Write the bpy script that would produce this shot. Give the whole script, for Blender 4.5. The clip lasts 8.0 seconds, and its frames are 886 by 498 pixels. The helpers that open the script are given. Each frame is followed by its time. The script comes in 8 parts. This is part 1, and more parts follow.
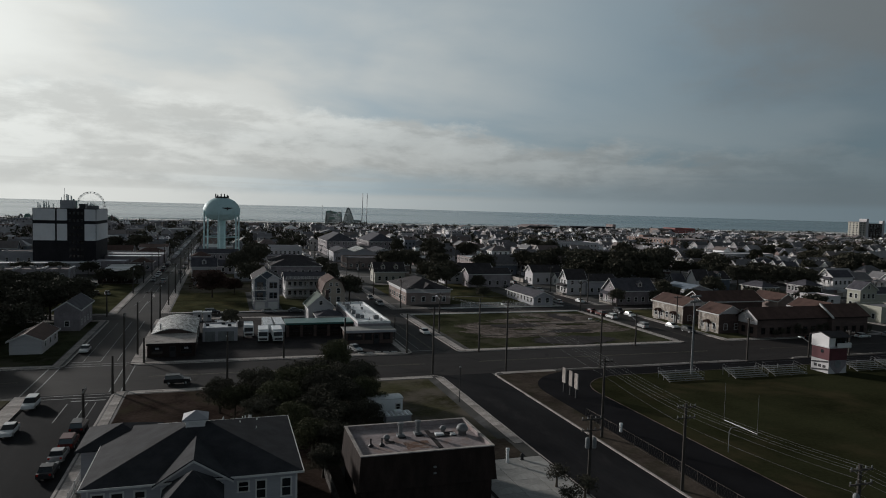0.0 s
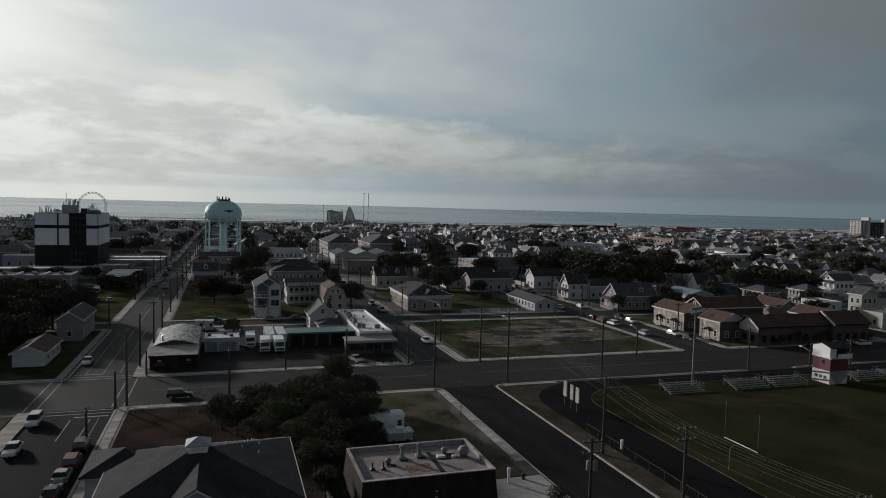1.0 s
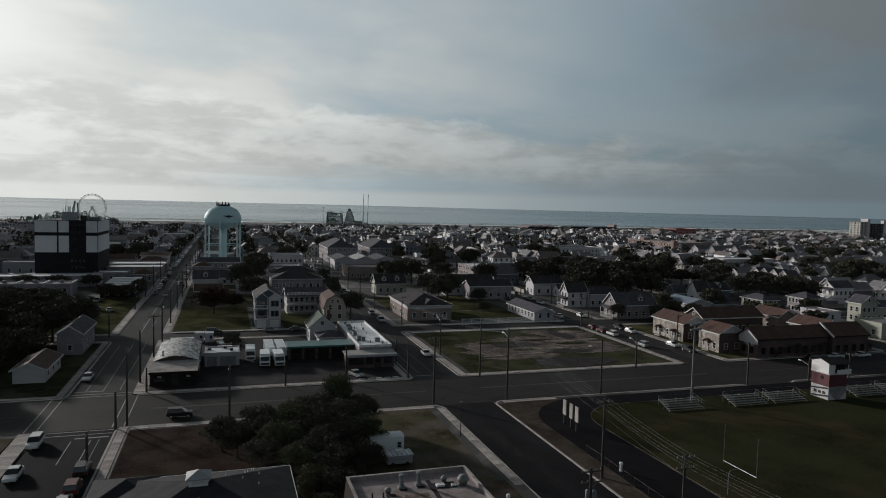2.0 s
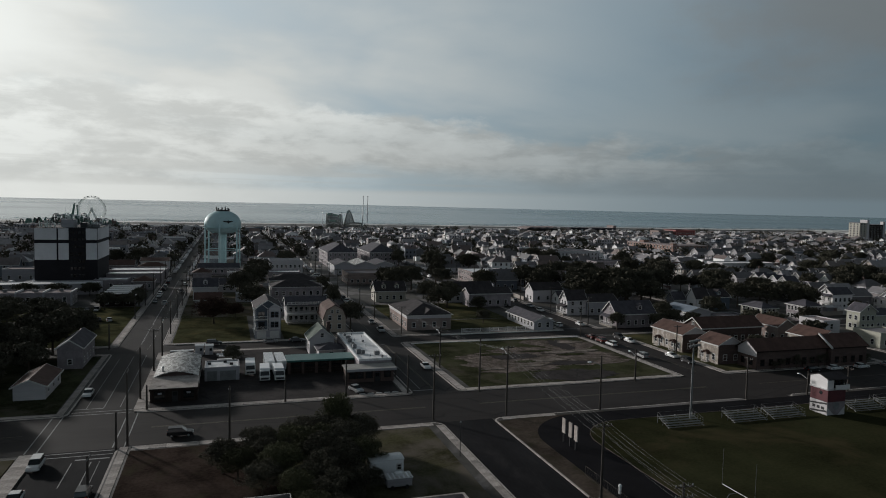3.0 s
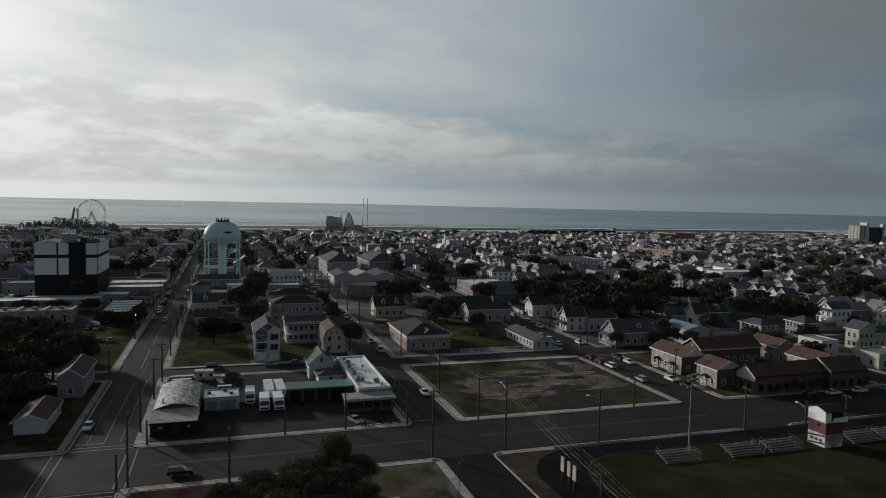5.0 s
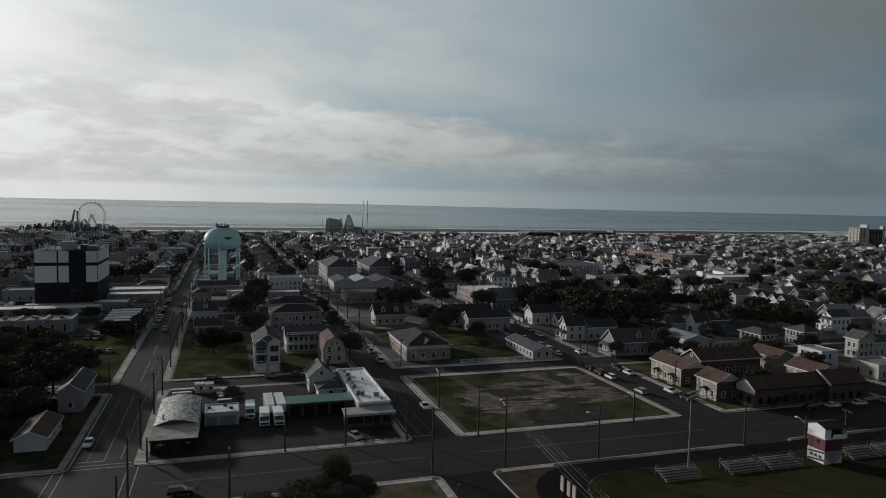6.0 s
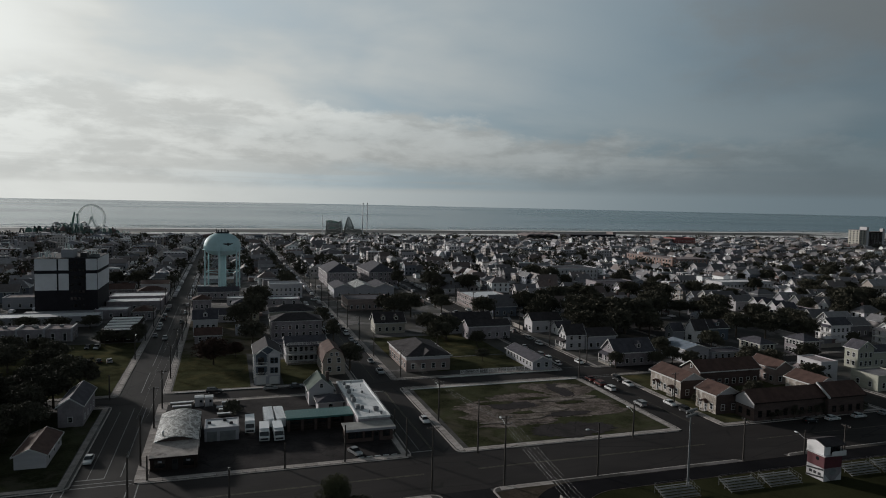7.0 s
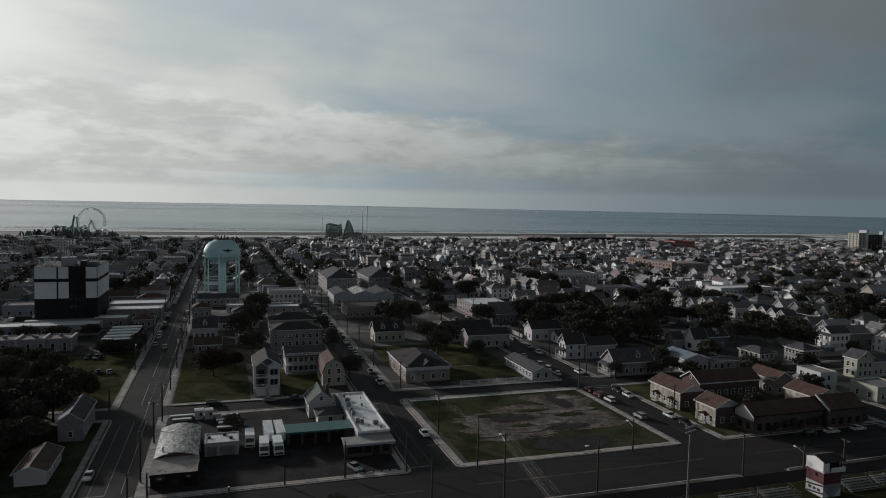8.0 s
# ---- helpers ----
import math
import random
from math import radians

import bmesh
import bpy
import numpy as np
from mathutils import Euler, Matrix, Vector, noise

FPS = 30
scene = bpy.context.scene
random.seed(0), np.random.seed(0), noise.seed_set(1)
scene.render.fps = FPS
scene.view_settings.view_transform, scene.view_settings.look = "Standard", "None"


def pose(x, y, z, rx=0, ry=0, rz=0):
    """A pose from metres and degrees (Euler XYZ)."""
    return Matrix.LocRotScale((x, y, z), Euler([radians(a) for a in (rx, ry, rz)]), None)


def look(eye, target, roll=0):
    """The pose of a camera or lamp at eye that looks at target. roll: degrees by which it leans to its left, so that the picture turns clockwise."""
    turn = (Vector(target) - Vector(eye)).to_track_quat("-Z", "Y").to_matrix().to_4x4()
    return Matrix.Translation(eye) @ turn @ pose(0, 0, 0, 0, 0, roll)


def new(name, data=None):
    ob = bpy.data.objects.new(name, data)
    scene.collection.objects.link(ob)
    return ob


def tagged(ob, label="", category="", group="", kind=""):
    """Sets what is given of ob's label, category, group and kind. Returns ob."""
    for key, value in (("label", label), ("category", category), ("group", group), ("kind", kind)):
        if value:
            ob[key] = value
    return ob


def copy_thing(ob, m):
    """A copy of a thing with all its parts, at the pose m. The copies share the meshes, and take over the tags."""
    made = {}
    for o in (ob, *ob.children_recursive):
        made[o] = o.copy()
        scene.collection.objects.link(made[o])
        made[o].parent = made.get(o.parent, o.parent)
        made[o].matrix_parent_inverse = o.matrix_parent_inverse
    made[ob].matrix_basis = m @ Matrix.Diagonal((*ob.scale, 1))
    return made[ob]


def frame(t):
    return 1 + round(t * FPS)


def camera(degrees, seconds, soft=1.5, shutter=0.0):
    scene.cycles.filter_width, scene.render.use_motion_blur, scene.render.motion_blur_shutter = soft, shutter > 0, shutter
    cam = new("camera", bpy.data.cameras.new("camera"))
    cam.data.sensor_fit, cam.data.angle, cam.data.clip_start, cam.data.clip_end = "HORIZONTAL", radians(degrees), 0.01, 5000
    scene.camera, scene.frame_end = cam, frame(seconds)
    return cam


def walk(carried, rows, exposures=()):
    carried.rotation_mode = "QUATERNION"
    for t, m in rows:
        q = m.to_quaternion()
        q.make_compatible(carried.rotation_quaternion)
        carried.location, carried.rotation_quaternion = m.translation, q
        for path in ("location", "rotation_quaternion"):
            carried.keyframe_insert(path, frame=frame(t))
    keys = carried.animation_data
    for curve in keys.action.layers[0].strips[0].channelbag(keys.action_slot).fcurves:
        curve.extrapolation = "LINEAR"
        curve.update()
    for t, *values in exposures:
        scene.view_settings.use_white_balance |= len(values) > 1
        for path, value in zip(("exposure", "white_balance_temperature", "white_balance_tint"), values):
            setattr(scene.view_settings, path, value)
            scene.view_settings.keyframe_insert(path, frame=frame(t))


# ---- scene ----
# the camera rises straight up; seconds, place, heading (clockwise from the street), pitch, lean to the left
PATH_ROWS = [
    (0.0, 0.00, -0.00, 29.00, 17.842, -3.328, 1.529),
    (0.5, -0.01, -0.02, 30.30, 17.842, -3.328, 1.473),
    (1.0, -0.04, -0.03, 31.71, 17.729, -3.555, 1.412),
    (1.5, -0.06, -0.02, 33.30, 17.735, -3.603, 1.410),
    (3.0, -0.12, -0.06, 38.21, 17.783, -3.701, 1.285),
    (3.5, -0.09, -0.02, 39.89, 17.782, -3.756, 1.287),
    (4.0, -0.06, -0.04, 41.61, 17.780, -3.797, 1.245),
    (4.5, -0.01, -0.01, 43.33, 17.779, -3.840, 1.218),
    (6.0, 0.01, 0.15, 48.27, 17.778, -3.889, 1.175),
    (6.5, 0.04, 0.18, 49.98, 17.778, -3.889, 1.159),
    (7.0, 0.06, 0.23, 51.61, 17.779, -3.906, 1.162),
    (7.5, 0.06, 0.21, 53.12, 17.778, -3.868, 1.147),
    (8.0, 0.04, 0.26, 54.62, 17.794, -3.832, 1.140),
]
cam = camera(66.25, 8.0, soft=1.0)
walk(cam, [(t, pose(x, y, z, 0, 0, -h) @ pose(0, 0, 0, 90 + p) @ pose(0, 0, 0, 0, 0, r)) for t, x, y, z, h, p, r in PATH_ROWS],
     exposures=((0.0, 0.0), (3.0, 0.05), (6.0, 0.03), (7.0, -0.03), (8.0, -0.12)))

# ---- sky and sun ----
SUN_AZ, SUN_EL = -34.0, 13.0  # degrees: clockwise from the street's direction, above the horizon
SUN_DIR = Vector((math.sin(radians(SUN_AZ)) * math.cos(radians(SUN_EL)), math.cos(radians(SUN_AZ)) * math.cos(radians(SUN_EL)), math.sin(radians(SUN_EL))))
sun = new("sun", bpy.data.lights.new("sun", "SUN"))
sun.data.energy, sun.data.angle, sun.data.color = 3.3, radians(4.0), (1.0, 0.97, 0.93)
sun.matrix_world = look(SUN_DIR * 300, (0, 0, 0))


class Nodes:
    """Short-hand for building a node tree."""

    def __init__(self, tree):
        self.tree = tree
        tree.nodes.clear()

    def add(self, kind, ins=None, **props):
        n = self.tree.nodes.new(kind)
        if "operation" in props:
            n.operation = props["operation"]
        if "use_clamp" in props:
            n.use_clamp = props["use_clamp"]
        if "interpolation_type" in props:
            n.interpolation_type = props["interpolation_type"]
        if "data_type" in props:
            n.data_type, n.blend_type = props["data_type"], props["blend_type"]
        for k, v in (ins or {}).items():
            if isinstance(v, bpy.types.NodeSocket):
                self.tree.links.new(v, n.inputs[k])
            else:
                n.inputs[k].default_value = v
        return n

    def math(self, op, a, b=0.0, c=0.0, clamp=False):
        return self.add("ShaderNodeMath", {0: a, 1: b, 2: c}, operation=op, use_clamp=clamp).outputs[0]

    def ramp(self, fac, lo, hi, a=0.0, b=1.0):
        return self.add("ShaderNodeMapRange", {"Value": fac, "From Min": lo, "From Max": hi, "To Min": a, "To Max": b}, interpolation_type="SMOOTHSTEP").outputs[0]

    def mix(self, fac, a, b, blend="MIX"):
        n = self.add("ShaderNodeMix", data_type="RGBA", blend_type=blend)
        for i, v in ((0, fac), (6, a), (7, b)):
            if isinstance(v, bpy.types.NodeSocket):
                self.tree.links.new(v, n.inputs[i])
            else:
                n.inputs[i].default_value = v if i == 0 else (*v, 1.0)
        return n.outputs[2]

    def noise(self, vec, scale, detail=4.0, rough=0.55, dist=0.0):
        return self.add("ShaderNodeTexNoise", {"Vector": vec, "Scale": scale, "Detail": detail, "Roughness": rough, "Distortion": dist}).outputs[0]

    def vec(self, x, y, z):
        return self.add("ShaderNodeCombineXYZ", {0: x, 1: y, 2: z}).outputs[0]


world = bpy.data.worlds.new("sky")
scene.world = world
world.use_nodes = True
N = Nodes(world.node_tree)
d = N.add("ShaderNodeTexCoord").outputs["Generated"]
sep = N.add("ShaderNodeSeparateXYZ", {0: d})
dx, dy, dz = sep.outputs
up = N.math("MAXIMUM", dz, 0.0)
az = N.math("ARCTAN2", dx, dy)
to_sun = N.add("ShaderNodeVectorMath", {0: d, 1: SUN_DIR}, operation="DOT_PRODUCT").outputs["Value"]
near_sun = N.math("MAXIMUM", to_sun, 0.0)
sky = N.add("ShaderNodeTexSky")
sky.sky_type, sky.sun_disc, sky.sun_elevation, sky.sun_rotation, sky.dust_density = "NISHITA", False, radians(SUN_EL), radians(SUN_AZ), 2.0
fall = N.ramp(to_sun, -0.75, 0.15, 1.62, 1.0)
clear = N.mix(1.0, sky.outputs[0], N.vec(N.math("MULTIPLY", fall, 0.06), N.math("MULTIPLY", fall, 0.06), N.math("MULTIPLY", fall, 0.06)), "MULTIPLY")


def grey(v):
    return N.vec(v, v, v)


# the cloud deck is brightest round the hidden sun and falls off to slate grey away from it and overhead
light = N.math("ADD", N.math("MULTIPLY", fall, 0.195), N.math("MULTIPLY", N.math("POWER", near_sun, 2.2), 0.70))
light = N.math("MULTIPLY", light, N.ramp(up, 0.26, 0.7, 1.0, 0.30))
tint = N.mix(N.ramp(near_sun, 0.1, 0.9), (0.80, 1.0, 1.12), (1.03, 1.0, 0.945))
flat = N.math("ADD", up, 0.13)
plane = N.vec(N.math("DIVIDE", dx, flat), N.math("DIVIDE", dy, flat), 4.4)
veil = N.ramp(N.noise(plane, 0.42, 6.0, 0.48, 0.2), 0.38, 0.62)
veil_col = N.mix(1.0, N.mix(0.22, tint, (1.0, 0.985, 0.95)), grey(N.math("MULTIPLY", light, N.ramp(veil, 0.0, 1.0, 0.80, 1.10))), "MULTIPLY")
gap = N.mix(0.35, N.mix(1.0, (0.61, 0.96, 1.27), grey(light), "MULTIPLY"), clear)
# a wide blue opening right of the middle, where the veil thins out
thin = N.math("MULTIPLY", N.math("MULTIPLY", N.ramp(az, 0.30, 0.56), N.ramp(az, 0.70, 0.86, 1.0, 0.0)), N.ramp(up, 0.06, 0.16))
cover = N.math("MULTIPLY", N.math("ADD", 0.32, N.math("MULTIPLY", veil, 0.68)), N.math("SUBTRACT", 1.0, N.math("MULTIPLY", thin, 0.36)))
out = N.mix(N.math("ADD", cover, N.ramp(near_sun, 0.6, 0.95, 0.0, 0.35), clamp=True), gap, veil_col)
# a bank of pale cloud low over the sea, with a ragged brighter top and grey hollows
band = N.vec(N.math("MULTIPLY", az, 8.5), N.math("MULTIPLY", up, 18.0), 3.7)
rag = N.math("MULTIPLY", N.math("SUBTRACT", N.noise(band, 0.9, 8.0, 0.62, 0.15), 0.5), 0.13)
slope = N.ramp(az, 0.12, 0.66, 0.0, 0.052)
top = N.math("ADD", N.math("ADD", up, slope), rag)
bank = N.math("MULTIPLY", N.ramp(top, 0.120, 0.146, 1.0, 0.0), N.ramp(az, 0.5, 0.95, 0.90, 0.25))
rim = N.math("MULTIPLY", N.ramp(top, 0.085, 0.128, 0.0, 1.0), N.ramp(az, -0.1, 0.15))
hollow = N.ramp(N.noise(N.vec(N.math("MULTIPLY", az, 10.5), N.math("MULTIPLY", up, 34.0), 9.1), 0.9, 8.0, 0.6, 0.2), 0.40, 0.64, 1.06, 0.80)
shade = N.math("MULTIPLY", hollow, N.math("ADD", N.ramp(up, 0.03, 0.14, 0.93, 1.05), N.math("MULTIPLY", rim, 0.16)))
bank_col = N.mix(1.0, N.mix(0.45, (1.02, 1.0, 0.955), tint), grey(N.math("MULTIPLY", light, shade)), "MULTIPLY")
out = N.mix(bank, out, bank_col)
# a slate-blue layer between the bank and the horizon, and a darker cloud high on the far side from the sun
low = N.math("MULTIPLY", N.ramp(N.math("ADD", up, N.math("MULTIPLY", rag, 0.35)), 0.030, 0.062, 1.0, 0.0), N.ramp(az, -0.15, 0.25, 0.0, 0.75))
out = N.mix(low, out, N.mix(1.0, (0.80, 0.955, 1.04), grey(N.math("MULTIPLY", light, 0.86)), "MULTIPLY"))
dark = N.math("MULTIPLY", N.ramp(N.math("ADD", up, N.math("MULTIPLY", rag, 1.2)), 0.13, 0.24), N.ramp(N.math("ADD", az, N.math("MULTIPLY", rag, 2.5)), 0.58, 0.80))
out = N.mix(N.math("MULTIPLY", dark, 0.62), out, N.mix(1.0, (1.0, 1.0, 0.985), grey(N.math("MULTIPLY", light, 0.76)), "MULTIPLY"))
# a few level grey bars, and a clear pale strip on the horizon
streak = N.ramp(N.noise(N.vec(N.math("MULTIPLY", az, 1.9), N.math("MULTIPLY", up, 75.0), 1.3), 1.0, 5.0, 0.5), 0.50, 0.64)
streak = N.math("MULTIPLY", streak, N.ramp(up, 0.04, 0.075, 1.0, 0.0))
out = N.mix(N.math("MULTIPLY", streak, 0.6), out, N.mix(1.0, tint, grey(N.math("MULTIPLY", light, 0.80)), "MULTIPLY"))
strip = N.math("MULTIPLY", N.ramp(up, 0.012, 0.024, 1.0, 0.0), 0.8)
out = N.mix(strip, out, N.mix(1.0, tint, grey(light), "MULTIPLY"))
out = N.mix(1.0, out, (0.900, 0.95, 0.968), "MULTIPLY")
back = N.add("ShaderNodeBackground", {"Color": out, "Strength": 1.0})
N.add("ShaderNodeOutputWorld", {"Surface": back.outputs[0]})

# ---- materials ----
def material(name, colour, rough=0.8, metal=0.0, vary=0.15, scale=2.0, fine=18.0, bump=0.15, by_object=0.0, by_island=0.0, palette=None, stain=None, stretch=(1, 1, 1), spec=0.4, crack=None):
    """A procedural surface: a base colour with patches and grain, a bump, and a change of tone from piece to piece.
    palette: colours among which each object (by_object) or each island (by_island) takes one."""
    m = bpy.data.materials.new(name)
    m.use_nodes = True
    n = Nodes(m.node_tree)
    co = n.add("ShaderNodeTexCoord").outputs["Object"]
    co = n.add("ShaderNodeMapping", {"Vector": co, "Scale": stretch}).outputs[0]
    if by_island:
        rnd = n.add("ShaderNodeNewGeometry").outputs["Random Per Island"]
    else:
        rnd = n.add("ShaderNodeObjectInfo").outputs["Random"]
    base = (*colour, 1.0)
    if palette:
        cr = n.add("ShaderNodeValToRGB", {"Fac": rnd})
        cr.color_ramp.interpolation = "CONSTANT"
        while len(cr.color_ramp.elements) < len(palette):
            cr.color_ramp.elements.new(0.5)
        for i, c in enumerate(palette):
            cr.color_ramp.elements[i].position = i / len(palette)
            cr.color_ramp.elements[i].color = (*c, 1.0)
        base = cr.outputs[0]
    else:
        base = n.add("ShaderNodeRGB").outputs[0]
        base.default_value = (*colour, 1.0)
    big = n.noise(co, scale, 4.0, 0.6)
    small = n.noise(co, fine, 3.0, 0.6)
    tone = n.math("ADD", n.ramp(big, 0.25, 0.75, 1 - vary, 1 + vary), n.ramp(small, 0.2, 0.8, -vary * 0.6, vary * 0.6))
    if by_object or by_island:
        tone = n.math("MULTIPLY", tone, n.ramp(n.math("FRACT", n.math("MULTIPLY", rnd, 7.31)), 0.0, 1.0, 1 - max(by_object, by_island), 1 + max(by_object, by_island)))
    col = n.mix(1.0, base, n.vec(tone, tone, tone), "MULTIPLY")
    if stain:
        col = n.mix(n.math("MULTIPLY", n.ramp(n.noise(co, stain[1], 5.0, 0.65, 0.5), stain[2], stain[3]), 0.85), col, stain[0])
    if crack:
        # a net of thin dark sealed cracks
        wob = n.mix(0.06, co, n.add("ShaderNodeTexNoise", {"Vector": co, "Scale": 0.9, "Detail": 3.0}).outputs[1])
        vo = n.tree.nodes.new("ShaderNodeTexVoronoi")
        vo.feature = "DISTANCE_TO_EDGE"
        vo.inputs["Scale"].default_value = crack[0]
        n.tree.links.new(wob, vo.inputs["Vector"])
        net = n.math("MULTIPLY", n.ramp(vo.outputs["Distance"], crack[1], crack[1] * 2.2, 1.0, 0.0), n.ramp(n.noise(co, 0.09, 3.0, 0.5), 0.42, 0.58, 0.0, crack[2]))
        col = n.mix(net, col, (0.012, 0.012, 0.012))
    rgh = n.math("ADD", rough, n.ramp(small, 0.2, 0.8, -0.08, 0.08), clamp=True)
    bs = n.add("ShaderNodeBsdfPrincipled", {"Base Color": col, "Roughness": rgh, "Metallic": metal, "Specular IOR Level": spec})
    if bump:
        bs_n = n.add("ShaderNodeBump", {"Strength": bump, "Distance": 0.05, "Height": small}).outputs[0]
        n.tree.links.new(bs_n, bs.inputs["Normal"])
    n.add("ShaderNodeOutputMaterial", {"Surface": bs.outputs[0]})
    return m


PALE = [(0.360, 0.342, 0.360), (0.240, 0.228, 0.234), (0.162, 0.154, 0.166), (0.624, 0.600, 0.624), (0.198, 0.174, 0.166), (0.300, 0.282, 0.288), (0.120, 0.134, 0.162), (0.228, 0.198, 0.174), (0.640, 0.640, 0.640), (0.144, 0.098, 0.089), (0.204, 0.202, 0.222), (0.432, 0.402, 0.384), (0.114, 0.112, 0.120), (0.162, 0.146, 0.146)]
ROOFS = [(0.108, 0.098, 0.103), (0.142, 0.128, 0.134), (0.144, 0.115, 0.108), (0.084, 0.078, 0.084), (0.192, 0.180, 0.186), (0.126, 0.088, 0.079), (0.110, 0.102, 0.108), (0.264, 0.246, 0.252)]
FLATS = [(0.25, 0.235, 0.24), (0.48, 0.455, 0.46), (0.18, 0.168, 0.178), (0.36, 0.34, 0.345), (0.12, 0.113, 0.12), (0.58, 0.555, 0.56)]
asphalt = material("asphalt", (0.034, 0.030, 0.029), 0.7, vary=0.22, scale=0.12, fine=2.5, bump=0.1, stain=((0.031, 0.028, 0.0275), 0.35, 0.52, 0.72), stretch=(1, 0.35, 1), spec=0.05, crack=(0.16, 0.009, 0.5))
asphalt_x = material("asphalt_avenue", (0.0345, 0.0305, 0.0295), 0.75, vary=0.22, scale=0.12, fine=2.5, bump=0.1, stain=((0.033, 0.030, 0.0295), 0.3, 0.52, 0.72), stretch=(0.3, 1, 1), spec=0.05, crack=(0.16, 0.009, 0.5))
asphalt_lot = material("asphalt_lot", (0.039, 0.034, 0.034), 0.9, vary=0.35, scale=0.25, fine=3, stain=((0.027, 0.024, 0.024), 0.5, 0.5, 0.7), spec=0.05, crack=(0.286, 0.012, 0.5))
asphalt_new = material("fresh_asphalt", (0.019, 0.0185, 0.020), 0.85, vary=0.3, scale=0.1, fine=2.0, bump=0.1, stain=((0.030, 0.028, 0.029), 0.2, 0.5, 0.7), stretch=(1, 0.3, 1), spec=0.02)
pale_concrete = material("pale_concrete", (0.33, 0.32, 0.305), 0.85, vary=0.2, scale=0.3, fine=3.0, stain=((0.22, 0.21, 0.20), 0.5, 0.55, 0.75), spec=0.05)
track_mat = material("track_surface", (0.012, 0.0115, 0.013), 0.9, vary=0.2, scale=0.2, fine=4, spec=0.02)
concrete = material("concrete", (0.35, 0.315, 0.295), 0.9, vary=0.28, scale=0.35, fine=3.0, by_object=0.18, stain=((0.143, 0.125, 0.123), 0.6, 0.55, 0.75), spec=0.05)
kerb_mat = material("kerb_concrete", (0.38, 0.345, 0.325), 0.9, vary=0.25, scale=0.5, fine=4.0, spec=0.05)
white_kerb = material("white_painted_kerb", (0.60, 0.59, 0.57), 0.85, vary=0.25, scale=0.4, fine=3.0, stain=((0.34, 0.32, 0.30), 0.6, 0.52, 0.7), spec=0.1)
paint_white = material("road_paint", (0.20, 0.20, 0.20), 0.8, vary=0.35, scale=0.8, fine=5.0, bump=0.0, stain=((0.12, 0.12, 0.12), 0.9, 0.5, 0.75))
paint_yellow = material("road_paint_yellow", (0.075, 0.066, 0.045), 0.8, vary=0.35, scale=0.8, fine=5.0, bump=0.0, stain=((0.10, 0.09, 0.06), 0.9, 0.5, 0.75))
grass = material("grass", (0.056, 0.056, 0.031), 0.95, vary=0.4, scale=0.18, fine=3.0, bump=0.5, stain=((0.11, 0.09, 0.045), 0.12, 0.5, 0.72), spec=0.00)
grass_field = material("field_grass", (0.0285, 0.0295, 0.0150), 0.95, vary=0.3, scale=0.07, fine=2.0, bump=0.4, stain=((0.056, 0.046, 0.026), 0.06, 0.48, 0.72), spec=0.00)
grass_dry = material("worn_grass", (0.056, 0.053, 0.031), 0.95, vary=0.45, scale=0.12, fine=2.0, bump=0.5, stain=((0.125, 0.108, 0.092), 0.09, 0.38, 0.64), spec=0.00)
soil_red = material("red_soil", (0.046, 0.034, 0.029), 0.95, vary=0.4, scale=0.2, fine=2.0, bump=0.5, stain=((0.05, 0.045, 0.03), 0.15, 0.5, 0.7), spec=0.00)
dirt = material("dirt", (0.145, 0.120, 0.109), 0.95, vary=0.5, scale=0.25, fine=2.0, bump=0.5, stain=((0.070, 0.062, 0.050), 0.45, 0.46, 0.60), spec=0.00)
dirt_pale = material("pale_trodden_dirt", (0.20, 0.172, 0.155), 0.95, vary=0.45, scale=0.3, fine=2.5, bump=0.5, stain=((0.11, 0.097, 0.083), 0.5, 0.45, 0.6), spec=0.00)
lot_grass = material("thin_lot_grass", (0.043, 0.045, 0.026), 0.95, vary=0.45, scale=0.12, fine=2.0, bump=0.5, stain=((0.075, 0.067, 0.05), 0.1, 0.5, 0.66), spec=0.00)
dusty = material("dusty_brown_soil", (0.062, 0.050, 0.042), 0.95, vary=0.4, scale=0.2, fine=2.0, bump=0.5, stain=((0.040, 0.037, 0.026), 0.25, 0.46, 0.66), spec=0.00)
town_ground = material("yard_ground", (0.045, 0.041, 0.036), 0.8, vary=0.5, scale=0.06, fine=0.8, bump=0.3, stain=((0.153, 0.140, 0.138), 0.05, 0.5, 0.62), spec=0.25)
sand = material("sand", (0.68, 0.67, 0.645), 0.9, vary=0.2, scale=0.01, fine=0.2, bump=0.0, stain=((0.32, 0.32, 0.31), 0.012, 0.5, 0.6), stretch=(0.12, 1, 1))
wet_sand_mat = material("wet_sand", (0.060, 0.058, 0.055), 0.75, vary=0.3, scale=0.02, fine=0.3, bump=0.0, stain=((0.13, 0.125, 0.12), 0.02, 0.52, 0.7), stretch=(0.1, 1, 1), spec=0.2)
siding = material("siding", (0.8, 0.8, 0.8), 0.7, vary=0.08, scale=0.6, fine=9.0, by_object=0.08, palette=PALE, stretch=(0.3, 0.3, 3))
shingle = material("shingles", (0.1, 0.1, 0.1), 0.5, vary=0.25, scale=0.7, fine=6.0, by_object=0.2, palette=ROOFS, bump=0.3, spec=0.8)
flat_roof = material("flat_roofing", (0.3, 0.3, 0.3), 0.85, vary=0.25, scale=0.3, fine=3.0, by_object=0.15, palette=FLATS, stain=((0.14, 0.14, 0.14), 0.35, 0.55, 0.75), spec=0.6)
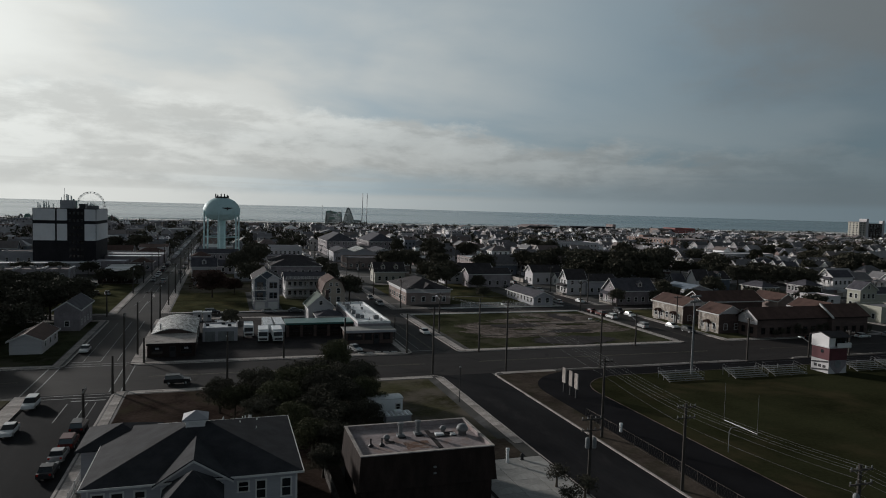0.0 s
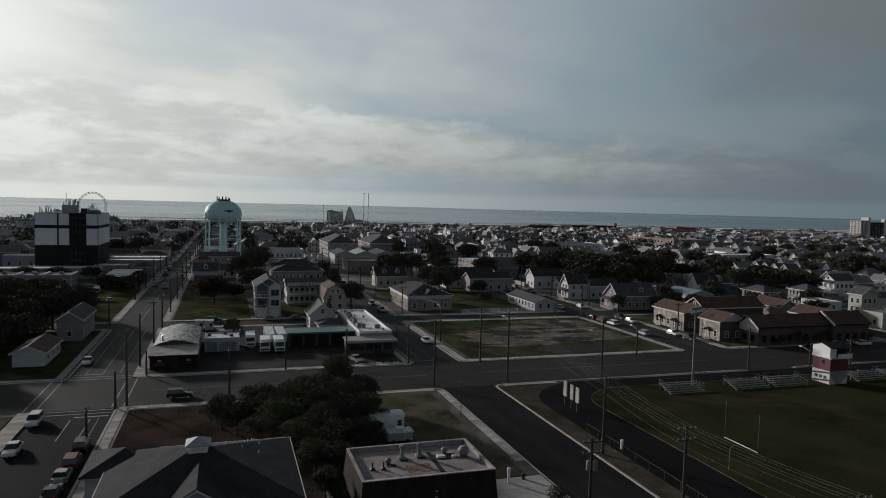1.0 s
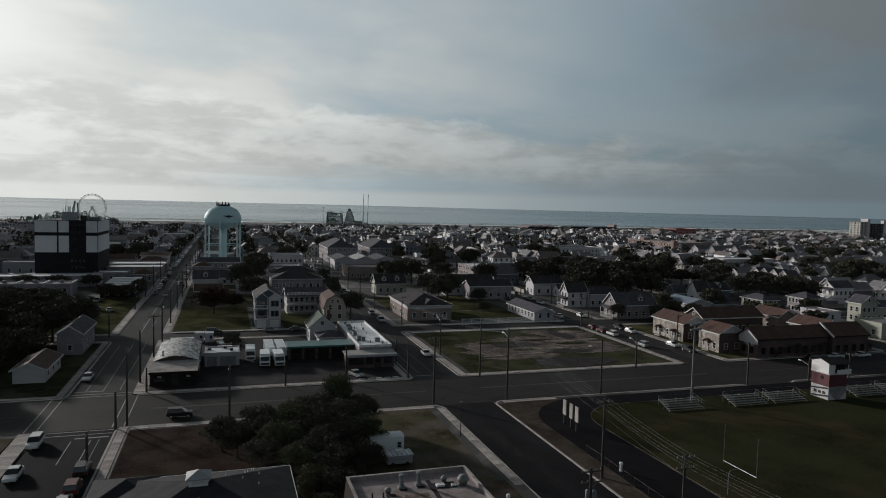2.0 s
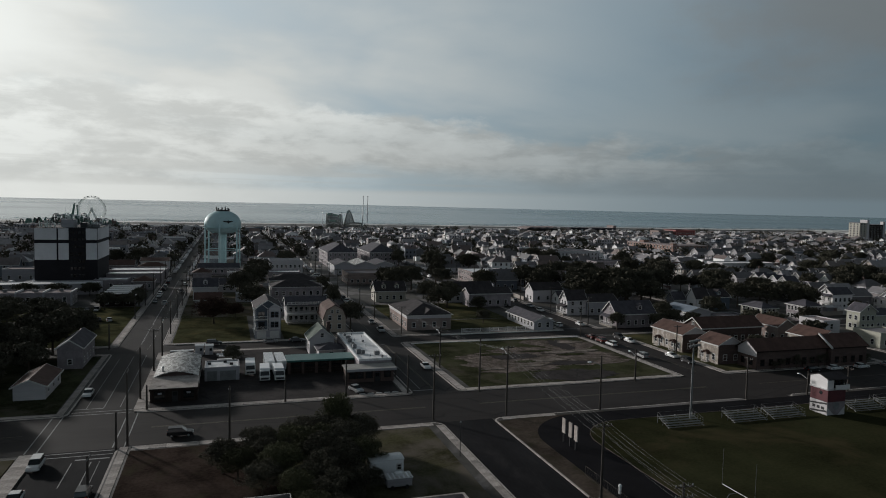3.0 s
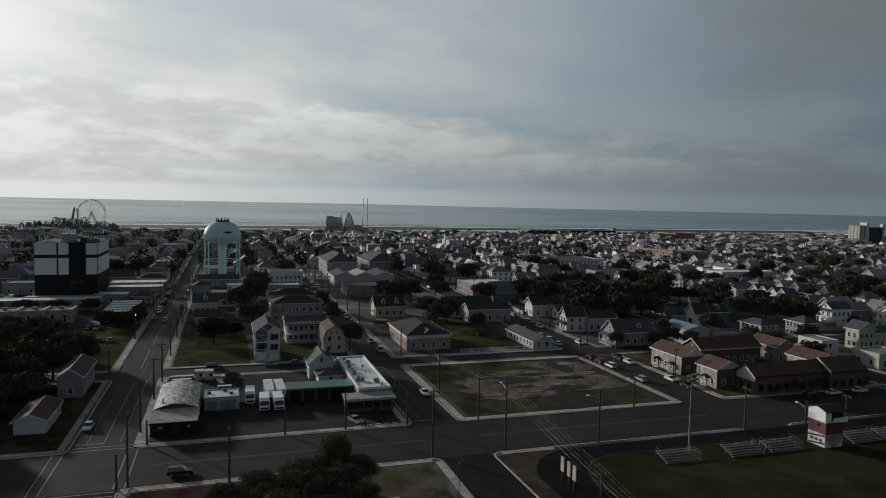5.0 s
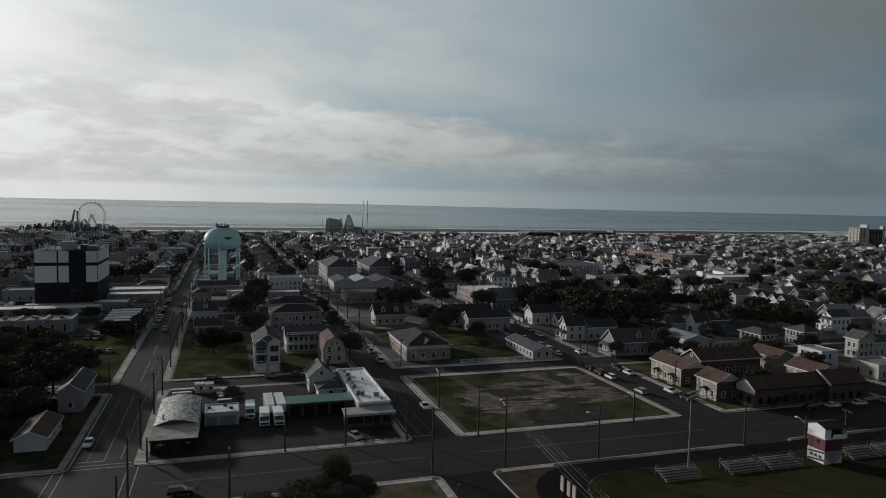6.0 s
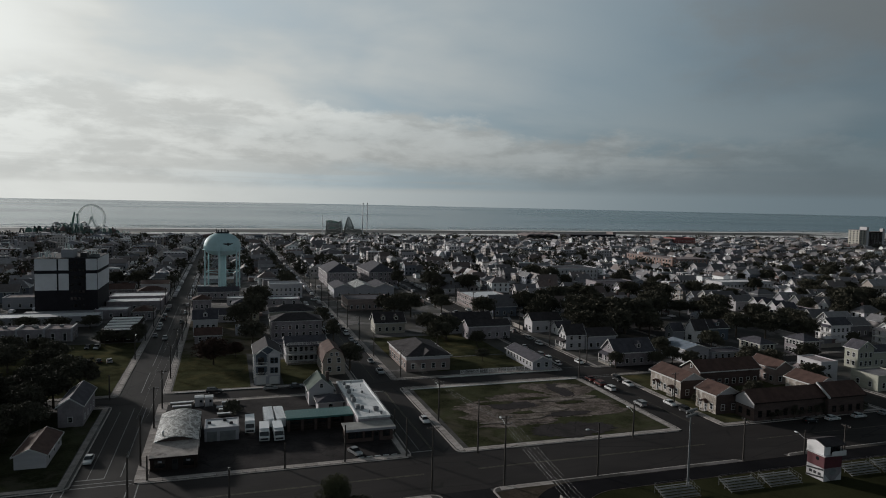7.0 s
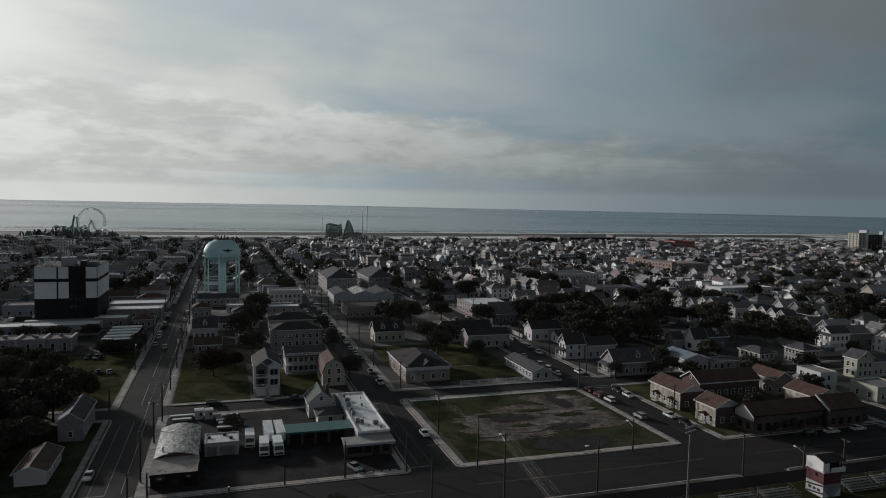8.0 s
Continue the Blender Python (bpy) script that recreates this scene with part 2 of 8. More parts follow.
# far siding and flat roofing repeat the near palettes, paled for distance haze
siding_far_hazed = material("haze_paled_siding_of_far_houses", (0.8, 0.8, 0.8), 0.7, vary=0.06, scale=0.4, fine=4.0, by_island=0.1, palette=[tuple(min(0.72, 1.22 * v) for v in c) for c in PALE])
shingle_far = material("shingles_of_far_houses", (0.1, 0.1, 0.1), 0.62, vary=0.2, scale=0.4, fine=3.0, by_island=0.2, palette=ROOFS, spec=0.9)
flat_far_hazed = material("haze_paled_flat_roofing_of_far_houses", (0.3, 0.3, 0.3), 0.62, vary=0.2, scale=0.3, fine=3.0, by_island=0.2, palette=[tuple(min(0.75, 1.25 * v) for v in c) for c in FLATS], spec=1.0)
white_siding = material("white_siding", (0.43, 0.41, 0.42), 0.65, vary=0.08, scale=0.5, fine=8, stretch=(0.3, 0.3, 3))
cream_siding = material("cream_siding", (0.33, 0.31, 0.265), 0.7, vary=0.1, scale=0.5, fine=8, stretch=(0.3, 0.3, 3))
stucco = material("mottled_stucco", (0.25, 0.213, 0.184), 0.9, vary=0.3, scale=0.7, fine=5, stain=((0.44, 0.41, 0.38), 0.8, 0.5, 0.62))
stucco_dark = material("grey_brown_stucco", (0.235, 0.207, 0.220), 0.9, vary=0.2, scale=0.6, fine=5, by_object=0.15)
blue_roof = material("bluish_shingles", (0.17, 0.20, 0.24), 0.8, vary=0.2, scale=0.6, fine=7, bump=0.3, spec=0.2)
yellow_siding = material("yellow_siding", (0.31, 0.305, 0.255), 0.7, vary=0.1, scale=0.5, fine=8, stretch=(0.3, 0.3, 3))
pink_siding = material("tan_pink_siding", (0.36, 0.30, 0.25), 0.7, vary=0.1, scale=0.5, fine=8, stretch=(0.3, 0.3, 3))
grey_siding = material("grey_siding", (0.30, 0.295, 0.315), 0.7, vary=0.1, scale=0.5, fine=8, stretch=(0.3, 0.3, 3))
blue_siding = material("blue_grey_siding", (0.065, 0.082, 0.105), 0.7, vary=0.1, scale=0.5, fine=8, stretch=(0.3, 0.3, 3))
brick = material("brick", (0.088, 0.062, 0.056), 0.9, vary=0.25, scale=0.5, fine=7, stretch=(0.5, 0.5, 2), spec=0.15)
brick_grey = material("grey_brown_brick", (0.24, 0.19, 0.175), 0.9, vary=0.2, scale=0.5, fine=7, stretch=(0.5, 0.5, 2), spec=0.1)
brick_orange = material("orange_brick", (0.22, 0.142, 0.12), 0.9, vary=0.2, scale=0.3, fine=5, stretch=(0.5, 0.5, 2))
red_paint = material("red_paint", (0.24, 0.065, 0.06), 0.7, vary=0.15, scale=0.6, fine=6)
maroon = material("maroon_paint", (0.082, 0.017, 0.023), 0.7, vary=0.15, scale=0.6, fine=6)
roof_grey = material("grey_shingles", (0.073, 0.069, 0.080), 0.85, vary=0.25, scale=0.6, fine=7, bump=0.4, spec=0.12)
roof_slate = material("slate_grey_shingles", (0.033, 0.033, 0.037), 0.9, vary=0.25, scale=0.6, fine=7, bump=0.4, spec=0.08)
roof_brown = material("brown_shingles", (0.086, 0.051, 0.043), 0.85, vary=0.22, scale=0.6, fine=7, bump=0.4, spec=0.15)
roof_dark = material("dark_shingles", (0.048, 0.042, 0.044), 0.88, vary=0.25, scale=0.6, fine=7, bump=0.4, spec=0.12)
roof_green = material("green_grey_shingles", (0.085, 0.105, 0.09), 0.9, vary=0.2, scale=0.6, fine=7, bump=0.4, spec=0.15)
roof_white = material("white_roof_coating", (0.62, 0.62, 0.625), 0.5, vary=0.15, scale=0.5, fine=3, stain=((0.30, 0.29, 0.27), 0.5, 0.54, 0.74), spec=0.6)
roof_pale = material("pale_gravel_roof", (0.275, 0.236, 0.236), 0.9, vary=0.25, scale=0.5, fine=3, stain=((0.204, 0.145, 0.123), 0.4, 0.5, 0.66), spec=0.03)
rust_stain = material("rust_stain", (0.15, 0.095, 0.075), 0.9, vary=0.35, scale=0.9, fine=4, stain=((0.25, 0.21, 0.20), 1.2, 0.45, 0.6), spec=0.03)
roof_silver = material("silver_coated_roof", (0.40, 0.40, 0.39), 0.65, metal=0.05, vary=0.4, scale=1.4, fine=5, bump=0.8, stain=((0.085, 0.08, 0.075), 1.5, 0.47, 0.54), stretch=(1, 0.55, 1))
teal_metal = material("teal_metal", (0.026, 0.105, 0.096), 0.45, vary=0.12, scale=0.5, fine=5)
tower_teal = material("pale_teal_paint", (0.44, 0.60, 0.62), 0.6, vary=0.07, scale=0.15, fine=2.0, stain=((0.30, 0.43, 0.43), 0.2, 0.5, 0.75), spec=0.2)
brown_wood = material("brown_shakes", (0.027, 0.019, 0.017), 0.9, vary=0.3, scale=0.6, fine=6, stretch=(2, 2, 0.6), spec=0.10)
pole_wood = material("pole_wood", (0.05, 0.042, 0.037), 0.9, vary=0.3, scale=1.0, fine=8, by_object=0.2, stretch=(3, 3, 0.4))
fence_wood = material("weathered_fence_wood", (0.20, 0.18, 0.16), 0.9, vary=0.25, scale=1.0, fine=8, by_object=0.15, stretch=(3, 3, 0.5))
rusty = material("rusty_steel", (0.09, 0.075, 0.065), 0.8, vary=0.3, scale=1, fine=8)
steel = material("galvanised_steel", (0.42, 0.43, 0.44), 0.45, metal=0.7, vary=0.15, scale=1.0, fine=8)
aluminium = material("weathered_aluminium", (0.17, 0.175, 0.18), 0.7, metal=0.2, vary=0.2, scale=1.0, fine=8)
white_metal = material("white_metal", (0.72, 0.73, 0.74), 0.4, vary=0.06, scale=0.7, fine=6, bump=0.02)
dark_metal = material("dark_metal", (0.03, 0.03, 0.032), 0.5, metal=0.4, vary=0.2, scale=1.0, fine=8)
ride_green = material("ride_green_steel", (0.10, 0.18, 0.155), 0.6, vary=0.2, scale=0.05, fine=0.6)
ride_pale = material("ride_pale_steel", (0.60, 0.64, 0.62), 0.5, vary=0.1, scale=0.1, fine=1)
timber = material("coaster_timber", (0.085, 0.095, 0.09), 0.9, vary=0.2, scale=0.05, fine=0.6)
bright_siding = material("bright_white_siding", (0.62, 0.60, 0.60), 0.65, vary=0.08, scale=0.5, fine=8, stretch=(0.3, 0.3, 3))
trim_far = material("trim_of_far_houses", (0.40, 0.39, 0.395), 0.6, vary=0.2, scale=0.2, fine=3, by_island=0.3)
trim_white = material("white_trim", (0.50, 0.49, 0.48), 0.6, vary=0.05, scale=1, fine=8, bump=0.02)
window_glass = material("window_glass", (0.012, 0.014, 0.016), 0.12, vary=0.2, scale=0.6, fine=2, bump=0.0, by_object=0.5, spec=0.6)
glass_far = material("far_window_glass", (0.015, 0.017, 0.02), 0.2, vary=0.1, bump=0.0, spec=0.5)
panel_grey = material("hotel_pale_panel", (0.56, 0.56, 0.58), 0.7, vary=0.06, scale=0.2, fine=2, by_object=0.03)
hotel_dark = material("hotel_dark_panel", (0.019, 0.018, 0.021), 0.8, vary=0.2, scale=0.2, fine=2, spec=0.1)
rubber = material("tyre_rubber", (0.015, 0.015, 0.015), 0.9, vary=0.1)
bark = material("bark", (0.07, 0.055, 0.042), 0.95, vary=0.3, scale=1.5, fine=9, stretch=(2, 2, 0.5))
wire_mat = material("wire", (0.17, 0.17, 0.17), 0.4, metal=0.5, vary=0.05, bump=0.0)
lens_red = material("tail_lamp", (0.35, 0.02, 0.015), 0.25, vary=0.05, bump=0.0)
lens_clear = material("head_lamp", (0.65, 0.66, 0.66), 0.15, vary=0.05, bump=0.0)
CAR_PAINT = {c: material("car_paint_" + c, v, 0.42, metal=mt, vary=0.03, bump=0.0, spec=0.35) for c, v, mt in (
    ("white", (0.56, 0.56, 0.56), 0.0), ("silver", (0.30, 0.30, 0.305), 0.4), ("black", (0.012, 0.012, 0.014), 0.1),
    ("red", (0.085, 0.017, 0.014), 0.1), ("grey", (0.11, 0.115, 0.12), 0.4), ("blue", (0.03, 0.05, 0.12), 0.3))}


def leaf_material(name, colour):
    m = bpy.data.materials.new(name)
    m.use_nodes = True
    n = Nodes(m.node_tree)
    rnd = n.add("ShaderNodeNewGeometry").outputs["Random Per Island"]
    ob = n.add("ShaderNodeObjectInfo").outputs["Random"]
    tone = n.math("MULTIPLY", n.ramp(rnd, 0, 1, 0.82, 1.2), n.ramp(ob, 0, 1, 0.8, 1.25))
    col = n.mix(1.0, colour, n.vec(tone, tone, n.math("MULTIPLY", tone, 0.9)), "MULTIPLY")
    bs = n.add("ShaderNodeBsdfPrincipled", {"Base Color": col, "Roughness": 0.95, "Specular IOR Level": 0.08})
    n.add("ShaderNodeOutputMaterial", {"Surface": bs.outputs[0]})
    return m


leaf_dark = leaf_material("dark_leaves", (0.065, 0.061, 0.051))
leaf_green = leaf_material("green_leaves", (0.062, 0.063, 0.040))
leaf_red = leaf_material("plum_leaves", (0.048, 0.030, 0.027))


def sea_material():
    m = bpy.data.materials.new("sea_water")
    m.use_nodes = True
    n = Nodes(m.node_tree)
    co = n.add("ShaderNodeTexCoord").outputs["Object"]
    co = n.add("ShaderNodeMapping", {"Vector": co, "Scale": (0.25, 1, 1)}).outputs[0]
    swell = n.noise(co, 0.02, 6.0, 0.6)
    col = n.mix(n.ramp(n.noise(co, 0.004, 4.0, 0.6), 0.35, 0.7), (0.044, 0.118, 0.156), (0.078, 0.166, 0.196))
    lane = n.ramp(n.noise(n.add("ShaderNodeMapping", {"Vector": co, "Scale": (3.0, 1, 1)}).outputs[0], 0.0012, 1.0, 0.5), 0.35, 0.70)
    col = n.mix(n.math("MULTIPLY", lane, 0.5), col, (0.125, 0.210, 0.222))
    bs = n.add("ShaderNodeBsdfPrincipled", {"Base Color": col, "Roughness": n.ramp(lane, 0.0, 1.0, 0.22, 0.28), "Specular IOR Level": 0.36})
    bn = n.add("ShaderNodeBump", {"Strength": 0.18, "Distance": 6.0, "Height": swell}).outputs[0]
    n.tree.links.new(bn, bs.inputs["Normal"])
    n.add("ShaderNodeOutputMaterial", {"Surface": bs.outputs[0]})
    return m


sea_mat = sea_material()
foam = material("surf_foam", (0.62, 0.64, 0.64), 0.8, vary=0.1, scale=0.05, fine=0.4, bump=0.0)


# ---- mesh tools ----
class Geo:
    """Gathers corners and faces; ob() links them as one mesh object."""

    def __init__(self):
        self.v, self.f, self.m = [], [], []

    def face(self, pts, mi=0):
        k = len(self.v)
        self.v += [tuple(p) for p in pts]
        self.f.append(tuple(range(k, k + len(pts))))
        self.m.append(mi)

    def solid(self, pts, faces, mi=0):
        k = len(self.v)
        self.v += [tuple(p) for p in pts]
        self.f += [tuple(i + k for i in q) for q in faces]
        self.m += [mi] * len(faces)
        return self

    def box(self, x0, x1, y0, y1, z0, z1, mi=0):
        return self.solid([(x0, y0, z0), (x1, y0, z0), (x1, y1, z0), (x0, y1, z0), (x0, y0, z1), (x1, y0, z1), (x1, y1, z1), (x0, y1, z1)],
                          [(3, 2, 1, 0), (4, 5, 6, 7), (0, 1, 5, 4), (1, 2, 6, 5), (2, 3, 7, 6), (3, 0, 4, 7)], mi)

    def prism(self, ring, low, high, mi=0):
        """A flat ring of (x, y), drawn up from low to high."""
        n = len(ring)
        pts = [(x, y, low) for x, y in ring] + [(x, y, high) for x, y in ring]
        return self.solid(pts, [tuple(range(n - 1, -1, -1)), tuple(range(n, 2 * n))] + [(i, (i + 1) % n, n + (i + 1) % n, n + i) for i in range(n)], mi)

    def profile(self, ring, a, b, axis="x", mi=0):
        """A ring in the upright plane across an axis, drawn from a to b along it."""
        n = len(ring)
        put = (lambda s, u, z: (s, u, z)) if axis == "x" else (lambda s, u, z: (u, s, z))
        pts = [put(a, u, z) for u, z in ring] + [put(b, u, z) for u, z in ring]
        return self.solid(pts, [tuple(range(n)), tuple(range(2 * n - 1, n - 1, -1))] + [(i, n + i, n + (i + 1) % n, (i + 1) % n) for i in range(n)], mi)

    def tube(self, a, b, r0, r1=None, seg=8, mi=0):
        r1 = r0 if r1 is None else r1
        a, b = Vector(a), Vector(b)
        w = (b - a).normalized()
        u = w.orthogonal().normalized()
        v = w.cross(u)
        pts = []
        for c, r in ((a, r0), (b, r1)):
            for i in range(seg):
                t = 2 * math.pi * i / seg
                pts.append(c + u * (r * math.cos(t)) + v * (r * math.sin(t)))
        return self.solid(pts, [tuple(range(seg - 1, -1, -1)), tuple(range(seg, 2 * seg))] + [(i, (i + 1) % seg, seg + (i + 1) % seg, seg + i) for i in range(seg)], mi)

    def lathe(self, rings, seg=16, mi=0, c=(0, 0)):
        """rings: (radius, z), from below upwards."""
        n = len(rings)
        pts = [(c[0] + r * math.cos(2 * math.pi * i / seg), c[1] + r * math.sin(2 * math.pi * i / seg), z) for r, z in rings for i in range(seg)]
        faces = [tuple(range(seg - 1, -1, -1)), tuple(range((n - 1) * seg, n * seg))]
        faces += [(k * seg + i, k * seg + (i + 1) % seg, (k + 1) * seg + (i + 1) % seg, (k + 1) * seg + i) for k in range(n - 1) for i in range(seg)]
        return self.solid(pts, faces, mi)

    def sweep(self, pts, r, seg=4, mi=0):
        """One unbroken tube along points."""
        pts = [Vector(p) for p in pts]
        out, n = [], len(pts)
        for i, p in enumerate(pts):
            w = (pts[min(i + 1, n - 1)] - pts[max(i - 1, 0)]).normalized()
            u = w.cross(Vector((0, 0, 1)) if abs(w.z) < 0.95 else Vector((1, 0, 0))).normalized()
            v = u.cross(w)
            out += [p + u * (r * math.cos(2 * math.pi * k / seg)) + v * (r * math.sin(2 * math.pi * k / seg)) for k in range(seg)]
        faces = [tuple(range(seg)), tuple(range(n * seg - 1, (n - 1) * seg - 1, -1))]
        faces += [(i * seg + k, (i + 1) * seg + k, (i + 1) * seg + (k + 1) % seg, i * seg + (k + 1) % seg) for i in range(n - 1) for k in range(seg)]
        return self.solid(out, faces, mi)

    def mesh(self, name, mats, smooth=False):
        me = bpy.data.meshes.new(name)
        me.from_pydata(self.v, [], self.f)
        for m in mats if isinstance(mats, (list, tuple)) else [mats]:
            me.materials.append(m)
        me.polygons.foreach_set("material_index", self.m)
        if smooth:
            me.polygons.foreach_set("use_smooth", [True] * len(self.f))
        me.update()
        return me


def part(name, geo, mats, parent=None, label="", at=(0, 0, 0), rz=0.0, smooth=False):
    """One mesh object, under a thing or a part. geo: a Geo, or a mesh to share."""
    me = geo.mesh(name, mats, smooth) if isinstance(geo, Geo) else geo
    ob = new(name, me)
    ob.parent = parent
    ob.matrix_basis = pose(*at, 0, 0, rz)
    return tagged(ob, label) if label else ob


def thing(name, label, category, at=(0, 0, 0), rz=0.0, group=""):
    ob = new(name)
    ob.empty_display_size = 0.5
    ob.matrix_basis = pose(*at, 0, 0, rz)
    return tagged(ob, label, category, group)


def setting(name, geo, mats, label="", category="", smooth=False):
    return tagged(part(name, geo, mats, None, "", smooth=smooth), label, category, kind="structure")

# ---- ground, streets, pavements ----
# streets run along y, avenues along x; the numbers are kerb lines
STREETS = [(-26.4 + 63.6 * k, -16.0 + 63.6 * k) for k in range(-4, 0)] + [(-26.4, -16.0), (36.3, 45.8), (101.3, 112.6)] + [(164.6 + 63.5 * k, 175.4 + 63.5 * k) for k in range(0, 14)]
AVENUES = [(112.0, 130.0), (181.0, 189.0), (349.0, 362.0), (557.0, 570.0), (765.0, 777.0), (905.0, 916.0)]
SHORE = 1240.0

g = Geo()
g.face([(-4950, -4950, -0.16), (4950, -4950, -0.16), (4950, SHORE, -0.16), (-4950, SHORE, -0.16)])
setting("ground", g, town_ground, "flat dark town ground reaching the shore", "ground")
g = Geo()
g.face([(-4950, SHORE - 330, -0.13), (4950, SHORE - 330, -0.13), (4950, SHORE + 40, -0.13), (-4950, SHORE + 40, -0.13)])
setting("beach", g, sand, "wide pale beach with damp grey flats", "beach")
g = Geo()
for k in range(-8, 10):
    g.prism([(120 * k - 3, 1082 + 9 * math.sin(k * 1.7)), (120 * k + 121, 1084 + 8 * math.sin(k * 2.9)), (120 * k + 121, 1196 + 7 * math.sin(k * 1.3)), (120 * k - 3, 1192 + 6 * math.sin(k * 0.7))], -0.3, -0.05 + 0.002 * (k % 3))
for k in range(26):
    x, y = 620 + 52 * k, 1000 + 31 * (k * 5 % 7)
    g.prism([(x - 130, y), (x + 120, y - 4), (x + 150, y + 9), (x - 110, y + 12)], -0.3, -0.045 + 0.002 * (k % 4))
setting("wet_sand", g, wet_sand_mat, "dark strip of wet sand and wrack", "beach")
g = Geo()
steps = [(-4900 + 350 * i) for i in range(29)]
rows_y = [SHORE, SHORE + 120, SHORE + 400, 2400, 3400, 4960]
rows_z = [-0.10, 0.0, 1.0, 6.0, 13.0, 25.0]
for i in range(len(steps) - 1):
    for j in range(len(rows_y) - 1):
        g.face([(steps[i], rows_y[j], rows_z[j]), (steps[i + 1], rows_y[j], rows_z[j]), (steps[i + 1], rows_y[j + 1], rows_z[j + 1]), (steps[i], rows_y[j + 1], rows_z[j + 1])])
setting("sea", g, sea_mat, "grey-green ocean with low swell", "sea")
rnd = random.Random(3)
g = Geo()
for k in range(240):
    x = rnd.uniform(-600, 1900)
    y = SHORE + rnd.choice((-4, 14, 30, 52, 80, 110)) + rnd.uniform(-5, 5)
    w, h = rnd.uniform(25, 110), rnd.uniform(1.5, 4.5)
    zz = 0.12 + max(0.0, (y - SHORE - 120) * 0.004)
    g.prism([(x + w * 0.5 * math.cos(a) , y + h * 0.5 * math.sin(a)) for a in [2 * math.pi * i / 10 for i in range(10)]], zz - 0.2, zz + 0.12)
tagged(setting("surf", g, foam, "broken white lines of surf", "surf"), kind="stuff")

road_y0, road_y1 = -60.0, 930.0
for i, (a, b) in enumerate(STREETS):
    g = Geo()
    g.face([(a, road_y0, -0.12), (b, road_y0, -0.12), (b, road_y1, -0.12), (a, road_y1, -0.12)])
    setting("road_street", g, asphalt, "worn dark asphalt street", "street")
    if i in (3, 4, 5):
        g = Geo()
        g.face([(a, road_y0, -0.116), (b, road_y0, -0.116), (b, 112.0, -0.116), (a, 112.0, -0.116)])
        setting("road_resurfaced", g, asphalt_new, "freshly resurfaced black asphalt", "street")
for i, (a, b) in enumerate(AVENUES):
    g = Geo()
    g.face([(-340, a, -0.112), (1020, a, -0.112), (1020, b, -0.112), (-340, b, -0.112)])
    setting("road_avenue", g, asphalt_x, "worn grey asphalt avenue", "street")


def slab(x0, x1, y0, y1, z, mat, name, label, category, lift=0.0, r=0.0):
    """A flat area with thin upright sides; r rounds its corners."""
    g = Geo()
    if r:
        ring = []
        for cx, cy, a0 in ((x1 - r, y1 - r, 0), (x0 + r, y1 - r, 90), (x0 + r, y0 + r, 180), (x1 - r, y0 + r, 270)):
            ring += [(cx + r * math.cos(radians(a0 + 90 * i / 5)), cy + r * math.sin(radians(a0 + 90 * i / 5))) for i in range(6)]
    else:
        ring = [(x0, y0), (x1, y0), (x1, y1), (x0, y1)]
    g.prism(ring, z - 0.3 if not lift else z - lift, z)
    return setting(name, g, mat, label, category)


# the town blocks, raised by a kerb's height
XS = [(STREETS[i][1], STREETS[i + 1][0]) for i in range(len(STREETS) - 1)]
YS = [(-60.0, 112.0)] + [(AVENUES[i][1], AVENUES[i + 1][0]) for i in range(len(AVENUES) - 1)] + [(916.0, 958.0)]
for x0, x1 in XS:
    for y0, y1 in YS:
        a0, a1 = math.atan2(x0, y1), math.atan2(x1, max(y0, 20.0))
        if a1 < radians(-30) or a0 > radians(62):
            continue
        slab(x0, x1, y0, y1, 0.0, kerb_mat, "pavement_kerb", "pale concrete kerb round a town block", "kerb", r=2.0)
        slab(x0 + 0.28, x1 - 0.28, y0 + 0.28, y1 - 0.28, 0.008, town_ground, "yard", "dark yards behind the houses", "yard", lift=0.2, r=1.8)
        if 100 < y0 < 600:
            ring = Geo()
            for b in ((x0 + 0.8, x0 + 2.0, y0 + 0.8, y1 - 0.8), (x1 - 2.0, x1 - 0.8, y0 + 0.8, y1 - 0.8), (x0 + 2.0, x1 - 2.0, y0 + 0.8, y0 + 2.0), (x0 + 2.0, x1 - 2.0, y1 - 2.0, y1 - 0.8)):
                ring.box(*b, -0.1, 0.016)
            setting("pavement", ring, concrete, "narrow concrete footway round a town block", "pavement")


def walk_flags(x0, x1, y0, y1, size=2.4, mat=concrete):
    """A pavement of separate flags with sunken joints, under one piece of the setting."""
    if x1 - x0 < 2.2:
        x0, x1 = (x0 + x1) / 2 - 0.62, (x0 + x1) / 2 + 0.62
    elif y1 - y0 < 2.2:
        y0, y1 = (y0 + y1) / 2 - 0.62, (y0 + y1) / 2 + 0.62
    bed = Geo().box(x0, x1, y0, y1, -0.1, 0.020)
    bed = setting("pavement", bed, asphalt_lot, "worn concrete footway of square flags", "pavement")
    nx, ny = max(1, round((x1 - x0) / size)), max(1, round((y1 - y0) / size))
    w, h = (x1 - x0) / nx, (y1 - y0) / ny
    me = Geo().box(-w / 2 + 0.02, w / 2 - 0.02, -h / 2 + 0.02, h / 2 - 0.02, 0.0, 0.030).mesh("flag", [mat])
    r = random.Random(int(x0 * 7 + y0))
    for i in range(nx):
        for j in range(ny):
            part("flag", me, None, bed, at=(x0 + w * (i + 0.5), y0 + h * (j + 0.5), 0.012 + r.uniform(0, 0.012)), rz=r.uniform(-0.3, 0.3))
    return bed

# ---- kinds of things ----
WIN = {}


